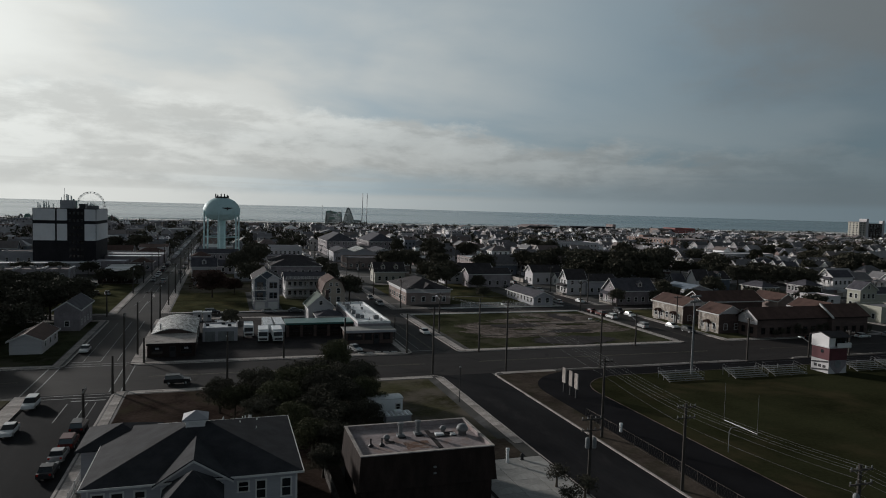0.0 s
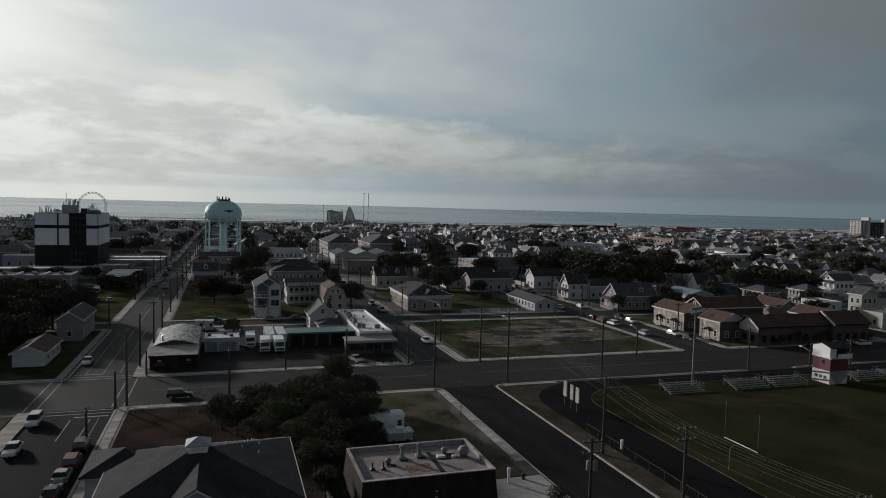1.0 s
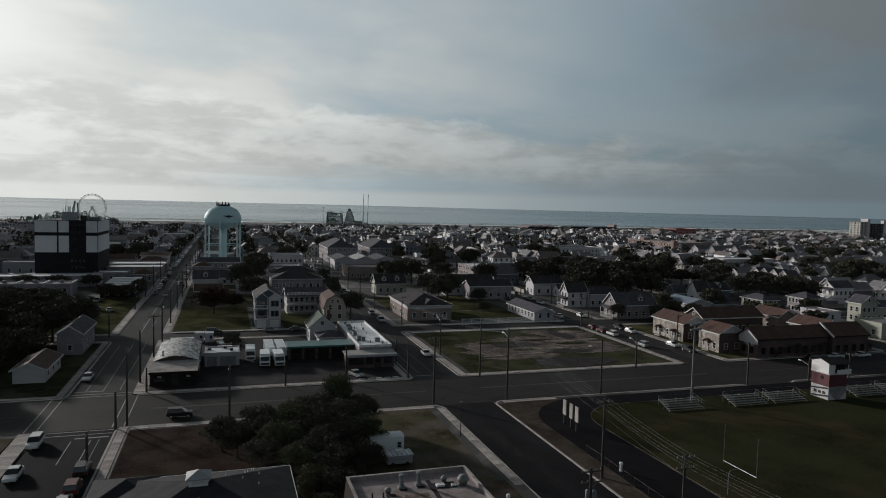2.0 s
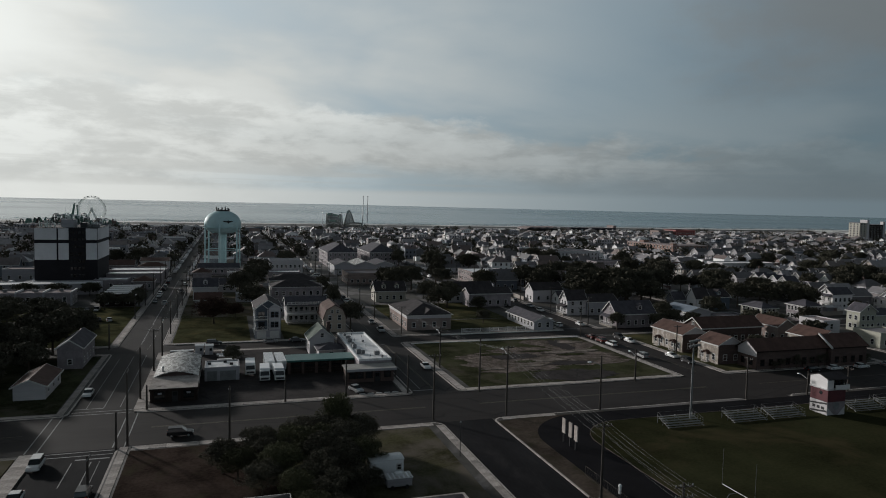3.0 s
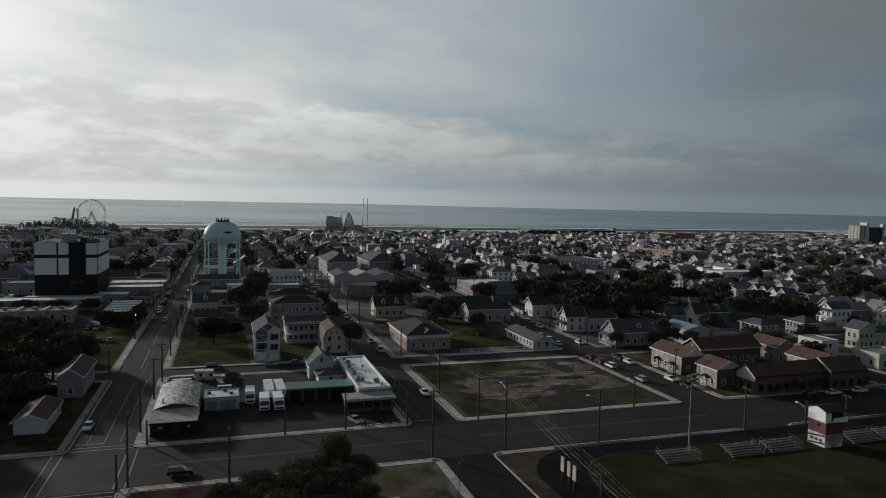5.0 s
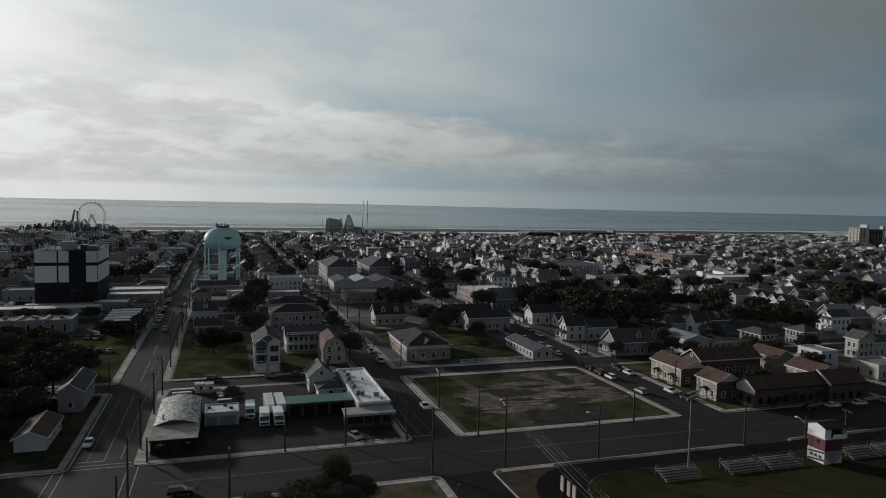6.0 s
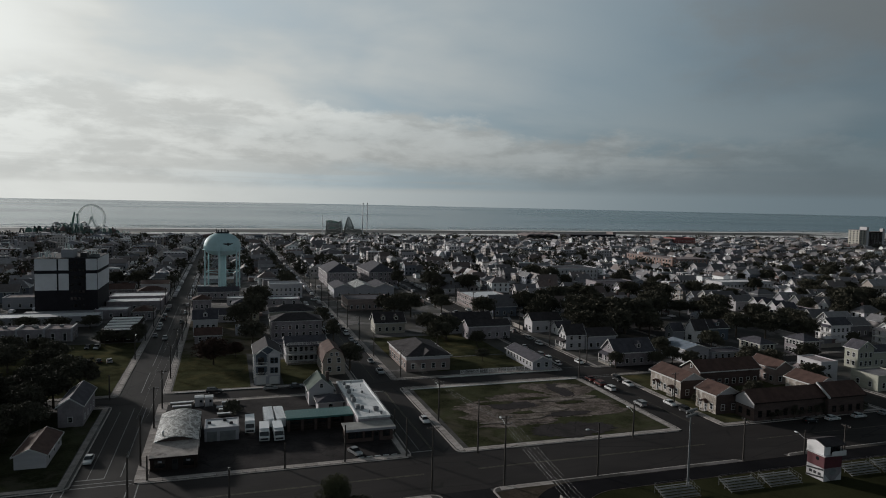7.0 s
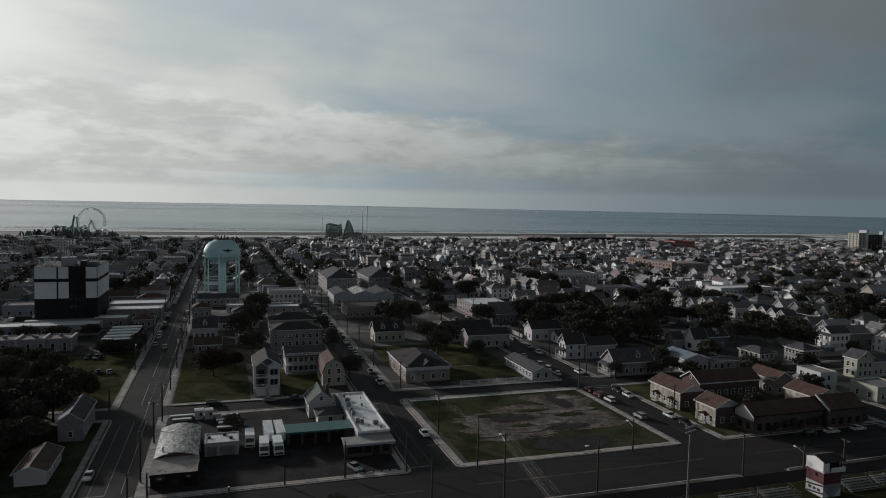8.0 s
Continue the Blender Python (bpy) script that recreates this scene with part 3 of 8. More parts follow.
def window_mesh(w, h, trim=trim_white, glass=window_glass, sash=True):
    """A framed window that faces -y: casing, sill, sash bar and a pane set back in it."""
    key = (w, h, trim.name, glass.name, sash)
    if key not in WIN:
        g, t = Geo(), 0.14
        g.box(-w / 2 - t, -w / 2, -0.07, 0.02, -h / 2, h / 2 + t).box(w / 2, w / 2 + t, -0.07, 0.02, -h / 2, h / 2 + t)
        g.box(-w / 2, w / 2, -0.07, 0.02, h / 2, h / 2 + t).box(-w / 2 - t - 0.04, w / 2 + t + 0.04, -0.11, 0.02, -h / 2 - 0.09, -h / 2)
        if sash:
            g.box(-w / 2, w / 2, -0.05, 0.02, -0.03, 0.03)
        g.face([(-w / 2, -0.015, -h / 2), (w / 2, -0.015, -h / 2), (w / 2, -0.015, h / 2), (-w / 2, -0.015, h / 2)], 1)
        WIN[key] = g.mesh("window", [trim, glass])
    return WIN[key]


def door_mesh(w, h, mat=trim_white, trim=trim_white):
    key = ("door", w, h, mat.name, trim.name)
    if key not in WIN:
        g = Geo()
        g.box(-w / 2 - 0.1, -w / 2, -0.08, 0.02, 0, h + 0.1).box(w / 2, w / 2 + 0.1, -0.08, 0.02, 0, h + 0.1).box(-w / 2, w / 2, -0.08, 0.02, h, h + 0.1)
        g.box(-w / 2, w / 2, -0.03, 0.02, 0, h, 1).box(-w / 2 + 0.15, w / 2 - 0.15, -0.045, -0.02, h * 0.55, h - 0.2, 2).box(w / 2 - 0.16, w / 2 - 0.1, -0.1, -0.03, 0.95, 1.05)
        WIN[key] = g.mesh("door", [trim, mat, window_glass])
    return WIN[key]


SIDES = {"s": (0, 0.0), "e": (1, 90.0), "n": (2, 180.0), "w": (3, 270.0)}


def on_side(side, w, d, u, z):
    """The place and turn of a thing that hangs on a wall of a w x d house, u metres from the wall's middle (rightwards, seen from outside)."""
    k, rz = SIDES[side]
    return ((u, -d / 2, z), (w / 2, u, z), (-u, d / 2, z), (-w / 2, -u, z))[k], rz


def gable_walls(g, w, d, eave, rise, ridge, mi=0):
    if ridge == "y":
        g.profile([(-w / 2, 0), (w / 2, 0), (w / 2, eave), (0, eave + rise), (-w / 2, eave)], -d / 2, d / 2, "y", mi)
    else:
        g.profile([(-d / 2, 0), (d / 2, 0), (d / 2, eave), (0, eave + rise), (-d / 2, eave)], -w / 2, w / 2, "x", mi)


def gable_roof(g, w, d, eave, rise, ridge, over=0.4, thick=0.16, mi=0):
    half, length = (w / 2, d / 2) if ridge == "y" else (d / 2, w / 2)
    s = rise / half
    for sgn in (-1, 1):
        ring = [(0, eave + rise), (sgn * (half + over), eave - s * over), (sgn * (half + over), eave - s * over + thick), (0, eave + rise + thick * 1.2)]
        g.profile(ring, -length - over, length + over, "y" if ridge == "y" else "x", mi)


def gable_trim(g, w, d, eave, rise, ridge, over=0.4, mi=1, x=0.0, y=0.0, ends=(-1, 1), eaves=True):
    """White rake boards on the gables and gutters along the eaves."""
    half, length = (w / 2, d / 2) if ridge == "y" else (d / 2, w / 2)
    cu, cs = (x, y) if ridge == "y" else (y, x)
    s, axis = rise / half, "y" if ridge == "y" else "x"
    for sgn in (-1, 1):
        low = eave - s * over
        ring = [(cu, eave + rise - 0.1), (cu + sgn * (half + over + 0.02), low - 0.1), (cu + sgn * (half + over + 0.02), low + 0.19), (cu, eave + rise + 0.22)]
        for end in ends:
            g.profile(ring, cs + end * (length + over), cs + end * (length + over + 0.07), axis, mi)
        if eaves:
            u = cu + sgn * (half + over + 0.03)
            g.profile([(u - 0.05, low - 0.02), (u + 0.05, low - 0.02), (u + 0.05, low + 0.15), (u - 0.05, low + 0.15)], cs - length - over, cs + length + over, axis, mi)


def edge_board(corners, t=0.07, low=-0.1, high=0.19):
    """One unbroken board that runs round a roof's edge through its corners."""
    g, pts, n = Geo(), [], len(corners)
    for x, y, z in corners:
        ox, oy = t * ((x > 0.01) - (x < -0.01)), t * ((y > 0.01) - (y < -0.01))
        pts += [(x, y, z + low), (x, y, z + high), (x + ox, y + oy, z + high), (x + ox, y + oy, z + low)]
    return g.solid(pts, [(4 * i + k, 4 * ((i + 1) % n) + k, 4 * ((i + 1) % n) + (k + 1) % 4, 4 * i + (k + 1) % 4) for i in range(n) for k in range(4)])


def hip_roof(g, w, d, eave, rise, over=0.45, thick=0.16, mi=0, x=0.0, y=0.0):
    W, D = w / 2 + over, d / 2 + over
    a, b = (max(W - D, 0.05), 0.05) if W > D else (0.05, max(D - W, 0.05))
    low = [(-W, -D), (W, -D), (W, D), (-W, D)]
    top = [(-a, -b), (a, -b), (a, b), (-a, b)]
    pts = [(x + p, y + q, eave) for p, q in low] + [(x + p, y + q, eave + thick) for p, q in low] + [(x + p, y + q, eave + rise + thick) for p, q in top]
    g.solid(pts, [(3, 2, 1, 0)] + [(i, (i + 1) % 4, 4 + (i + 1) % 4, 4 + i) for i in range(4)] + [(4 + i, 4 + (i + 1) % 4, 8 + (i + 1) % 4, 8 + i) for i in range(4)] + [(8, 9, 10, 11)], mi)


def windows_on(parent, w, d, side, zs, n=None, ww=0.95, hh=1.4, trim=trim_white, skip=(), margin=1.0, offset=0.0):
    length = w if side in "sn" else d
    n = n or max(1, int((length - margin) / 2.7))
    for z in zs:
        for i in range(n):
            if (i, zs.index(z)) in skip:
                continue
            u = offset + (i - (n - 1) / 2) * (length - margin) / max(n, 1)
            p, rz = on_side(side, w, d, u, z)
            part("window", window_mesh(ww, hh, trim), None, parent, at=p, rz=rz)


def add_dormer(root, w, d, eave, rise, u, side, wall, roofm, size=1.7):
    """A gabled dormer on the slope over a side."""
    half = (w if side in "ew" else d) / 2
    s = rise / half
    z0 = eave + s * 0.9
    gw, gr = Geo(), Geo()
    depth = half - 1.2
    gw.profile([(-size / 2, 0), (size / 2, 0), (size / 2, 1.45), (0, 1.45 + size * 0.42), (-size / 2, 1.45)], 0.0, depth, "y")
    for sgn in (-1, 1):
        gr.profile([(0, 1.45 + size * 0.42), (sgn * (size / 2 + 0.2), 1.36), (sgn * (size / 2 + 0.2), 1.46), (0, 1.57 + size * 0.42)], -0.2, depth, "y")
    p, rz = on_side(side, w, d, u, z0)
    q = pose(*p, 0, 0, rz) @ Vector((0, 0.9, 0))
    dm = part("dormer", gw, wall, root, at=q, rz=rz)
    part("dormer_roof", gr, roofm, dm)
    part("window", window_mesh(0.8, 1.0), None, dm, at=(0, 0, 0.85))


def house(label, at, w, d, eave, rise, ridge="y", roof="gable", wall=siding, roofm=shingle, rz=0.0, sides="swen", floors=None, group="", category="house",
          porch=None, chimney=None, dormers=(), win=(0.95, 1.4), counts=None, door=None, attic=True, trim=trim_white, name="house"):
    """A house with walls, roof, windows, and porch, dormers, chimney and door if asked. porch: side, depth, storeys."""
    root = thing(name, label, category, at, rz, group)
    g = Geo()
    if roof == "gable":
        gable_walls(g, w, d, eave, rise, ridge)
    else:
        g.box(-w / 2, w / 2, -d / 2, d / 2, 0, eave)
    part("wall", g, wall, root)
    g = Geo()
    if roof == "gable":
        gable_roof(g, w, d, eave, rise, ridge)
        part("roof", g, roofm, root)
        half, far = (w / 2, d / 2 + 0.4) if ridge == "y" else (d / 2, w / 2 + 0.4)
        lo, hi = eave - rise / half * 0.4, eave + rise
        half += 0.4
        ring = [(-half, -far, lo), (0, -far, hi), (half, -far, lo), (half, far, lo), (0, far, hi), (-half, far, lo)]
        part("eaves_board", edge_board(ring if ridge == "y" else [(y, x, z) for x, y, z in ring]), trim, root)
    elif roof == "hip":
        hip_roof(g, w, d, eave, rise)
        part("roof", g, roofm, root)
        a, b = w / 2 + 0.45, d / 2 + 0.45
        part("eaves_board", edge_board([(-a, -b, eave), (a, -b, eave), (a, b, eave), (-a, b, eave)], 0.07, -0.02, 0.18), trim, root)
    else:
        g.box(-w / 2 + 0.25, w / 2 - 0.25, -d / 2 + 0.25, d / 2 - 0.25, eave, eave + 0.05)
        part("roof", g, roofm, root)
        g = Geo()
        for x0, x1, y0, y1 in ((-w / 2 - 0.04, w / 2 + 0.04, -d / 2 - 0.04, -d / 2 + 0.25), (-w / 2 - 0.04, w / 2 + 0.04, d / 2 - 0.25, d / 2 + 0.04), (-w / 2 - 0.04, -w / 2 + 0.25, -d / 2 + 0.25, d / 2 - 0.25), (w / 2 - 0.25, w / 2 + 0.04, -d / 2 + 0.25, d / 2 - 0.25)):
            g.box(x0, x1, y0, y1, eave - 0.15, eave + max(rise, 0.2))
        part("parapet", g, trim if trim is not trim_white else wall, root)
    floors = floors or max(1, int((eave + 0.3) / 2.7))
    zs = [1.65 + 2.75 * i for i in range(floors)]
    zs = [z for z in zs if z + win[1] / 2 < eave - 0.1] or [eave * 0.55]
    for s in sides:
        windows_on(root, w, d, s, zs, (counts or {}).get(s), *win, trim)
    if roof == "gable" and attic and rise > 1.9:
        for s in ("s", "n") if ridge == "y" else ("w", "e"):
            if s in sides:
                p, r = on_side(s, w, d, 0, eave + rise * 0.32)
                part("attic_window", window_mesh(0.75, 0.95), None, root, at=p, rz=r)
    if door:
        p, r = on_side(door, w, d, -(w if door in "sn" else d) * 0.22, 0.05)
        part("door", door_mesh(0.95, 2.05), None, root, at=p, rz=r)
    if chimney:
        g = Geo().box(-0.4, 0.4, -0.4, 0.4, eave - 0.3, eave + rise + 0.9).box(-0.48, 0.48, -0.48, 0.48, eave + rise + 0.9, eave + rise + 1.05)
        part("chimney", g, brick, root, at=(chimney[0], chimney[1], 0))
    for u, s in dormers:
        add_dormer(root, w, d, eave, rise, u, s, wall, roofm)
    if porch:
        add_porch(root, w, d, roofm, *porch)
    return root


def add_porch(root, w, d, roofm, side, depth, floors):
    """A verandah with deck, posts, rail and lean-to roof, one or two storeys high."""
    length = (w if side in "sn" else d) - 0.3
    p, rz = on_side(side, w, d, 0, 0)
    porch = part("porch", Geo().box(-length / 2, length / 2, -depth, -0.02, 0.02, 0.55), fence_wood, root, at=p, rz=rz)
    for fl in range(floors):
        z = 0.55 + 2.75 * fl
        n = max(2, int(length / 2.6) + 1)
        for i in range(n):
            x = -length / 2 + 0.1 + i * (length - 0.2) / (n - 1)
            part("post", Geo().box(x - 0.07, x + 0.07, -depth + 0.05, -depth + 0.19, z, z + 2.5), trim_white, porch)
        r = Geo().box(-length / 2, length / 2, -depth + 0.08, -depth + 0.15, z + 0.9, z + 0.98).box(-length / 2, length / 2, -depth + 0.09, -depth + 0.14, z + 0.15, z + 0.2)
        for i in range(int(length / 0.3)):
            x = -length / 2 + 0.15 + 0.3 * i
            r.box(x - 0.02, x + 0.02, -depth + 0.1, -depth + 0.135, z + 0.2, z + 0.9)
        part("railing", r, trim_white, porch)
        if fl < floors - 1:
            part("balcony_floor", Geo().box(-length / 2, length / 2, -depth, -0.02, z + 2.5, z + 2.75), trim_white, porch)
    z = 0.55 + 2.75 * (floors - 1) + 2.5
    part("porch_roof", Geo().profile([(-depth - 0.25, z), (-0.02, z), (-0.02, z + 0.75), (-depth - 0.25, z + 0.12)], -length / 2 - 0.15, length / 2 + 0.15, "x"), roofm, porch)


# vehicles: x is across, y is along with the nose at +y
def vehicle(kind, colour, label, at, rz=0.0, group=""):
    paint = CAR_PAINT[colour]
    L, W = {"sedan": (4.6, 1.78), "suv": (4.7, 1.88), "pickup": (5.5, 1.95), "van": (5.2, 1.98)}[kind]
    h = L / 2
    body_top, cab = {
        "sedan": ([(-h, 0.45), (-h + 0.05, 0.95), (-h + 0.7, 1.0), (h - 1.3, 0.95), (h - 0.15, 0.78), (h, 0.5), (h - 0.05, 0.28), (-h + 0.05, 0.28)], [(-h + 0.55, 0.98), (-h + 1.15, 1.42), (h - 2.2, 1.44), (h - 1.25, 0.95)]),
        "suv": ([(-h, 0.5), (-h + 0.03, 1.05), (h - 1.2, 1.05), (h - 0.15, 0.92), (h, 0.55), (h - 0.05, 0.33), (-h + 0.05, 0.33)], [(-h + 0.08, 1.04), (-h + 0.3, 1.70), (h - 2.0, 1.72), (h - 1.15, 1.04)]),
        "pickup": ([(-h, 0.55), (-h + 0.03, 1.08), (h - 1.4, 1.1), (h - 0.15, 0.98), (h, 0.6), (h - 0.05, 0.38), (-h + 0.05, 0.38)], [(-0.65, 1.08), (-0.5, 1.78), (h - 2.3, 1.78), (h - 1.35, 1.08)]),
        "van": ([(-h, 0.5), (-h + 0.02, 1.1), (h - 0.9, 1.1), (h - 0.12, 0.95), (h, 0.55), (h - 0.05, 0.33), (-h + 0.05, 0.33)], [(-h + 0.03, 1.09), (-h + 0.12, 1.9), (h - 1.8, 1.92), (h - 0.8, 1.09)])}[kind]
    root = thing({"sedan": "car", "suv": "car", "pickup": "pickup_truck", "van": "van"}[kind], label, "car" if kind in ("sedan", "suv") else kind, at, rz, group)
    g = Geo().profile(list(reversed(body_top)), -W / 2, W / 2, "x")
    me = g.mesh("body", [paint])
    body = part("body", me, None, root)
    bv = bmesh.new()
    bv.from_mesh(me)
    bmesh.ops.recalc_face_normals(bv, faces=bv.faces)
    bmesh.ops.bevel(bv, geom=bv.edges[:], offset=0.07, segments=2, affect="EDGES")
    bv.to_mesh(me)
    bv.free()
    # the cabin narrows upwards; glass all round under a painted roof
    (a, z0), (b, z1), (c, z2), (e, z3) = cab
    wi, wo = W / 2 - 0.2, W / 2 - 0.06
    g = Geo().solid([(-wo, a, z0), (wo, a, z0), (wo, e, z3), (-wo, e, z3), (-wi, b, z1), (wi, b, z1), (wi, c, z2), (-wi, c, z2)], [(0, 1, 5, 4), (1, 2, 6, 5), (2, 3, 7, 6), (3, 0, 4, 7), (7, 4, 5, 6), (0, 3, 2, 1)])
    part("cabin_glass", g, window_glass, root)
    g = Geo().box(-wi - 0.02, wi + 0.02, b - 0.04, c + 0.05, min(z1, z2) - 0.03, max(z1, z2) + 0.045)
    part("cabin_roof", g, paint, root)
    wheel = Geo().lathe([(0.2, -0.11), (0.33, -0.1), (0.34, 0.0), (0.33, 0.1), (0.2, 0.11)], 14)
    wheel.v = [(z, x, y) for x, y, z in wheel.v]
    rim = Geo().lathe([(0.05, -0.115), (0.2, -0.112), (0.2, 0.112), (0.05, 0.115)], 10)
    wheel.solid([(z, x, y) for x, y, z in rim.v], rim.f, 1)
    wm = wheel.mesh("wheel", [rubber, steel])
    for sx in (-1, 1):
        for sy in (-h + 0.85, h - 0.85):
            part("wheel", wm, None, root, at=(sx * (W / 2 - 0.1), sy, 0.34))
    for sx in (-1, 1):
        part("headlight", Geo().box(sx * (W / 2 - 0.33) - 0.2, sx * (W / 2 - 0.33) + 0.2, h - 0.2, h - 0.02, 0.62, 0.78), lens_clear, root)
        part("tail_light", Geo().box(sx * (W / 2 - 0.2) - 0.12, sx * (W / 2 - 0.2) + 0.12, -h - 0.012, -h + 0.1, 0.7, 0.95), lens_red, root)
    root.scale = (0.86, 0.86, 0.86)
    return root


FLEET = {}


def park(kind, colour, x, y, rz, label="", z=-0.11, group="cars along the streets"):
    """Builds the first of a kind and colour, and copies it after that."""
    label = label or {"sedan": colour + " saloon car parked on the asphalt", "suv": colour + " sport utility car parked on the asphalt", "pickup": colour + " pickup truck parked on the asphalt", "van": colour + " delivery van parked on the asphalt"}[kind]
    if (kind, colour) not in FLEET:
        FLEET[kind, colour] = vehicle(kind, colour, label, (x, y, z), rz, group)
        return FLEET[kind, colour]
    return tagged(copy_thing(FLEET[kind, colour], pose(x, y, z, 0, 0, rz)), label)


def utility_pole(x, y, h, rz=0.0, arms=1, transformer=0, lamp=0, label="dark weathered wooden utility pole with a crossarm"):
    """A tapered timber pole with crossarms, insulators, and can transformers or a street lamp if asked."""
    root = thing("utility_pole", label, "utility pole", (x, y, 0), rz, "utility poles")
    part("pole", Geo().lathe([(0.20, -0.3), (0.19, 1.0), (0.135, h)], 9), pole_wood, root)
    for k in range(arms):
        z = h - 0.45 - 1.15 * k
        arm = part("crossarm", Geo().box(-1.15, 1.15, -0.2, -0.08, z, z + 0.13).tube((-0.7, -0.1, z), (0, -0.08, z - 0.6), 0.025, seg=4).tube((0.7, -0.1, z), (0, -0.08, z - 0.6), 0.025, seg=4), pole_wood, root)
        for i in (-1.05, -0.45, 0.45, 1.05):
            part("insulator", Geo().lathe([(0.03, z + 0.13), (0.07, z + 0.18), (0.05, z + 0.26), (0.07, z + 0.3), (0.03, z + 0.36)], 7, c=(i, -0.14)), aluminium, arm)
    for k in range(transformer):
        a = radians(200 + 110 * k)
        part("transformer", Geo().lathe([(0.16, h - 3.4), (0.24, h - 3.3), (0.24, h - 2.4), (0.2, h - 2.3), (0.05, h - 2.2)], 12, c=(0.42 * math.cos(a), 0.42 * math.sin(a))), aluminium, root)
    if lamp:
        part("lamp_arm", Geo().tube((0, 0, h - 1.8), (0, 1.9, h - 1.1), 0.045, seg=6).tube((0, 1.9, h - 1.1), (0, 2.3, h - 1.1), 0.05, seg=6), steel, root)
        part("lamp_head", Geo().box(-0.16, 0.16, 2.2, 2.85, h - 1.2, h - 1.02), white_metal, root, "pale cobra-head street lamp")
    return root


CROWNS = {}


def crown_mesh(key, rx, rz, count, leaf, seed, mat):
    """Leaves in many uneven clumps, with gaps between them."""
    if key in CROWNS:
        return CROWNS[key]
    r = np.random.RandomState(seed)
    nc = 64
    dirs = r.normal(size=(nc, 3))
    dirs /= np.linalg.norm(dirs, axis=1)[:, None]
    dirs[:, 2] = np.where(dirs[:, 2] < -0.55, -dirs[:, 2], dirs[:, 2])
    rad = (r.uniform(0.1, 1.0, nc) ** 0.55)[:, None]
    cen = dirs * rad * np.array([rx * 0.82, rx * 0.82, rz * 0.82])
    size = r.uniform(0.20, 0.40, nc) * rx
    pick = r.randint(0, nc, count)
    off = r.normal(size=(count, 3))
    off /= np.linalg.norm(off, axis=1)[:, None]
    off *= (r.uniform(0.25, 1.0, count) ** 0.5 * size[pick])[:, None]
    off[:, 2] *= 0.75
    pos = cen[pick] + off
    u = r.normal(size=(count, 3))
    u /= np.linalg.norm(u, axis=1)[:, None]
    v = np.cross(u, r.normal(size=(count, 3)))
    v /= np.linalg.norm(v, axis=1)[:, None]
    s = (leaf * r.uniform(0.6, 1.5, count))[:, None]
    tris = np.stack([pos + u * s, pos - u * s * 0.6 + v * s * 0.65, pos - u * s * 0.6 - v * s * 0.65], 1).reshape(-1, 3)
    me = bpy.data.meshes.new("crown")
    me.from_pydata(tris.tolist(), [], np.arange(count * 3).reshape(-1, 3).tolist())
    me.materials.append(mat)
    me.update()
    CROWNS[key] = me
    return me


def tree(x, y, h, spread, key="a", label="leafy dark green street tree", count=4200, leaf=0.34, mat=None, seed=1, group="trees in the town", trunk_h=None, name="tree"):
    """A tapered trunk with limbs under a loose crown; alike trees share their meshes and differ in turn and size."""
    root = thing(name, label, "tree", (x, y, 0), (x * 37 + y * 11) % 360, group)
    th = trunk_h or h * 0.16
    R = spread / 2
    rz = (h - th) * 0.52
    if ("t", key) not in CROWNS:
        g = Geo().lathe([(0.06, -0.2), (0.055, 0.0), (0.036, 0.25), (0.03, 0.62)], 8)
        for i in range(6):
            a = 2 * math.pi * i / 6 + 0.4
            g.tube((0, 0, 0.42 + 0.04 * i), (0.26 * math.cos(a), 0.26 * math.sin(a), 0.78 + 0.03 * (i % 3)), 0.018, 0.006, 5)
        CROWNS["t", key] = g.mesh("trunk", [bark])
    t = part("trunk", CROWNS["t", key], None, root)
    t.scale = (max(h * 0.75, 3), max(h * 0.75, 3), h * 0.9)
    c = part("crown", crown_mesh(key, 5.0, 4.2, count, leaf, seed, mat or leaf_dark), None, root, at=(0, 0, h - rz * 0.95))
    c.scale = (R / 5.0, R / 5.0, rz / 4.2)
    return root

# ---- lots and lawns near the camera ----
slab(-13.9, 9.0, 82.0, 109.8, 0.03, soil_red, "soil_lot", "bare reddish-brown soil lot", "lot")
# dark slab: shade under the trees between two buildings, given as soil colour
slab(6.6, 12.4, 40.0, 86.0, 0.036, soil_red, "yard", "shade-darkened yard ground between buildings", "yard")
slab(9.0, 33.2, 74.0, 109.8, 0.03, grass_dry, "worn_lawn", "worn green-brown corner lawn", "lawn")
slab(26.2, 36.1, 40.0, 72.0, 0.012, asphalt_lot, "concrete_apron", "pale concrete driveway apron", "driveway")
slab(49.0, 99.0, 132.2, 177.6, 0.03, lot_grass, "vacant_lot", "vacant lot of thin grass and bare dirt", "lot")
slab(-13.5, 34.0, 132.2, 178.6, 0.025, asphalt_lot, "car_park", "cracked dark asphalt car park", "car park")
slab(46.2, 49.2, 20.0, 110.0, 0.03, dusty, "verge", "bare brown dirt verge along the running track", "verge")
slab(-13.6, 6.5, 191.0, 232.0, 0.03, grass, "lawn", "mown green side lawn", "lawn")
slab(-84.0, -28.6, 132.3, 178.5, 0.03, lot_grass, "lawn", "thin dark grass round the garage", "lawn")
slab(-84.0, -28.6, 191.0, 259.0, 0.03, grass, "lawn", "green side lawn by the street", "lawn")
slab(52.0, 92.0, 214.0, 250.0, 0.03, grass, "lawn", "mown green lawn behind houses", "lawn")
slab(62.0, 98.0, 196.0, 213.0, 0.034, grass, "lawn", "fenced green lawn", "lawn")
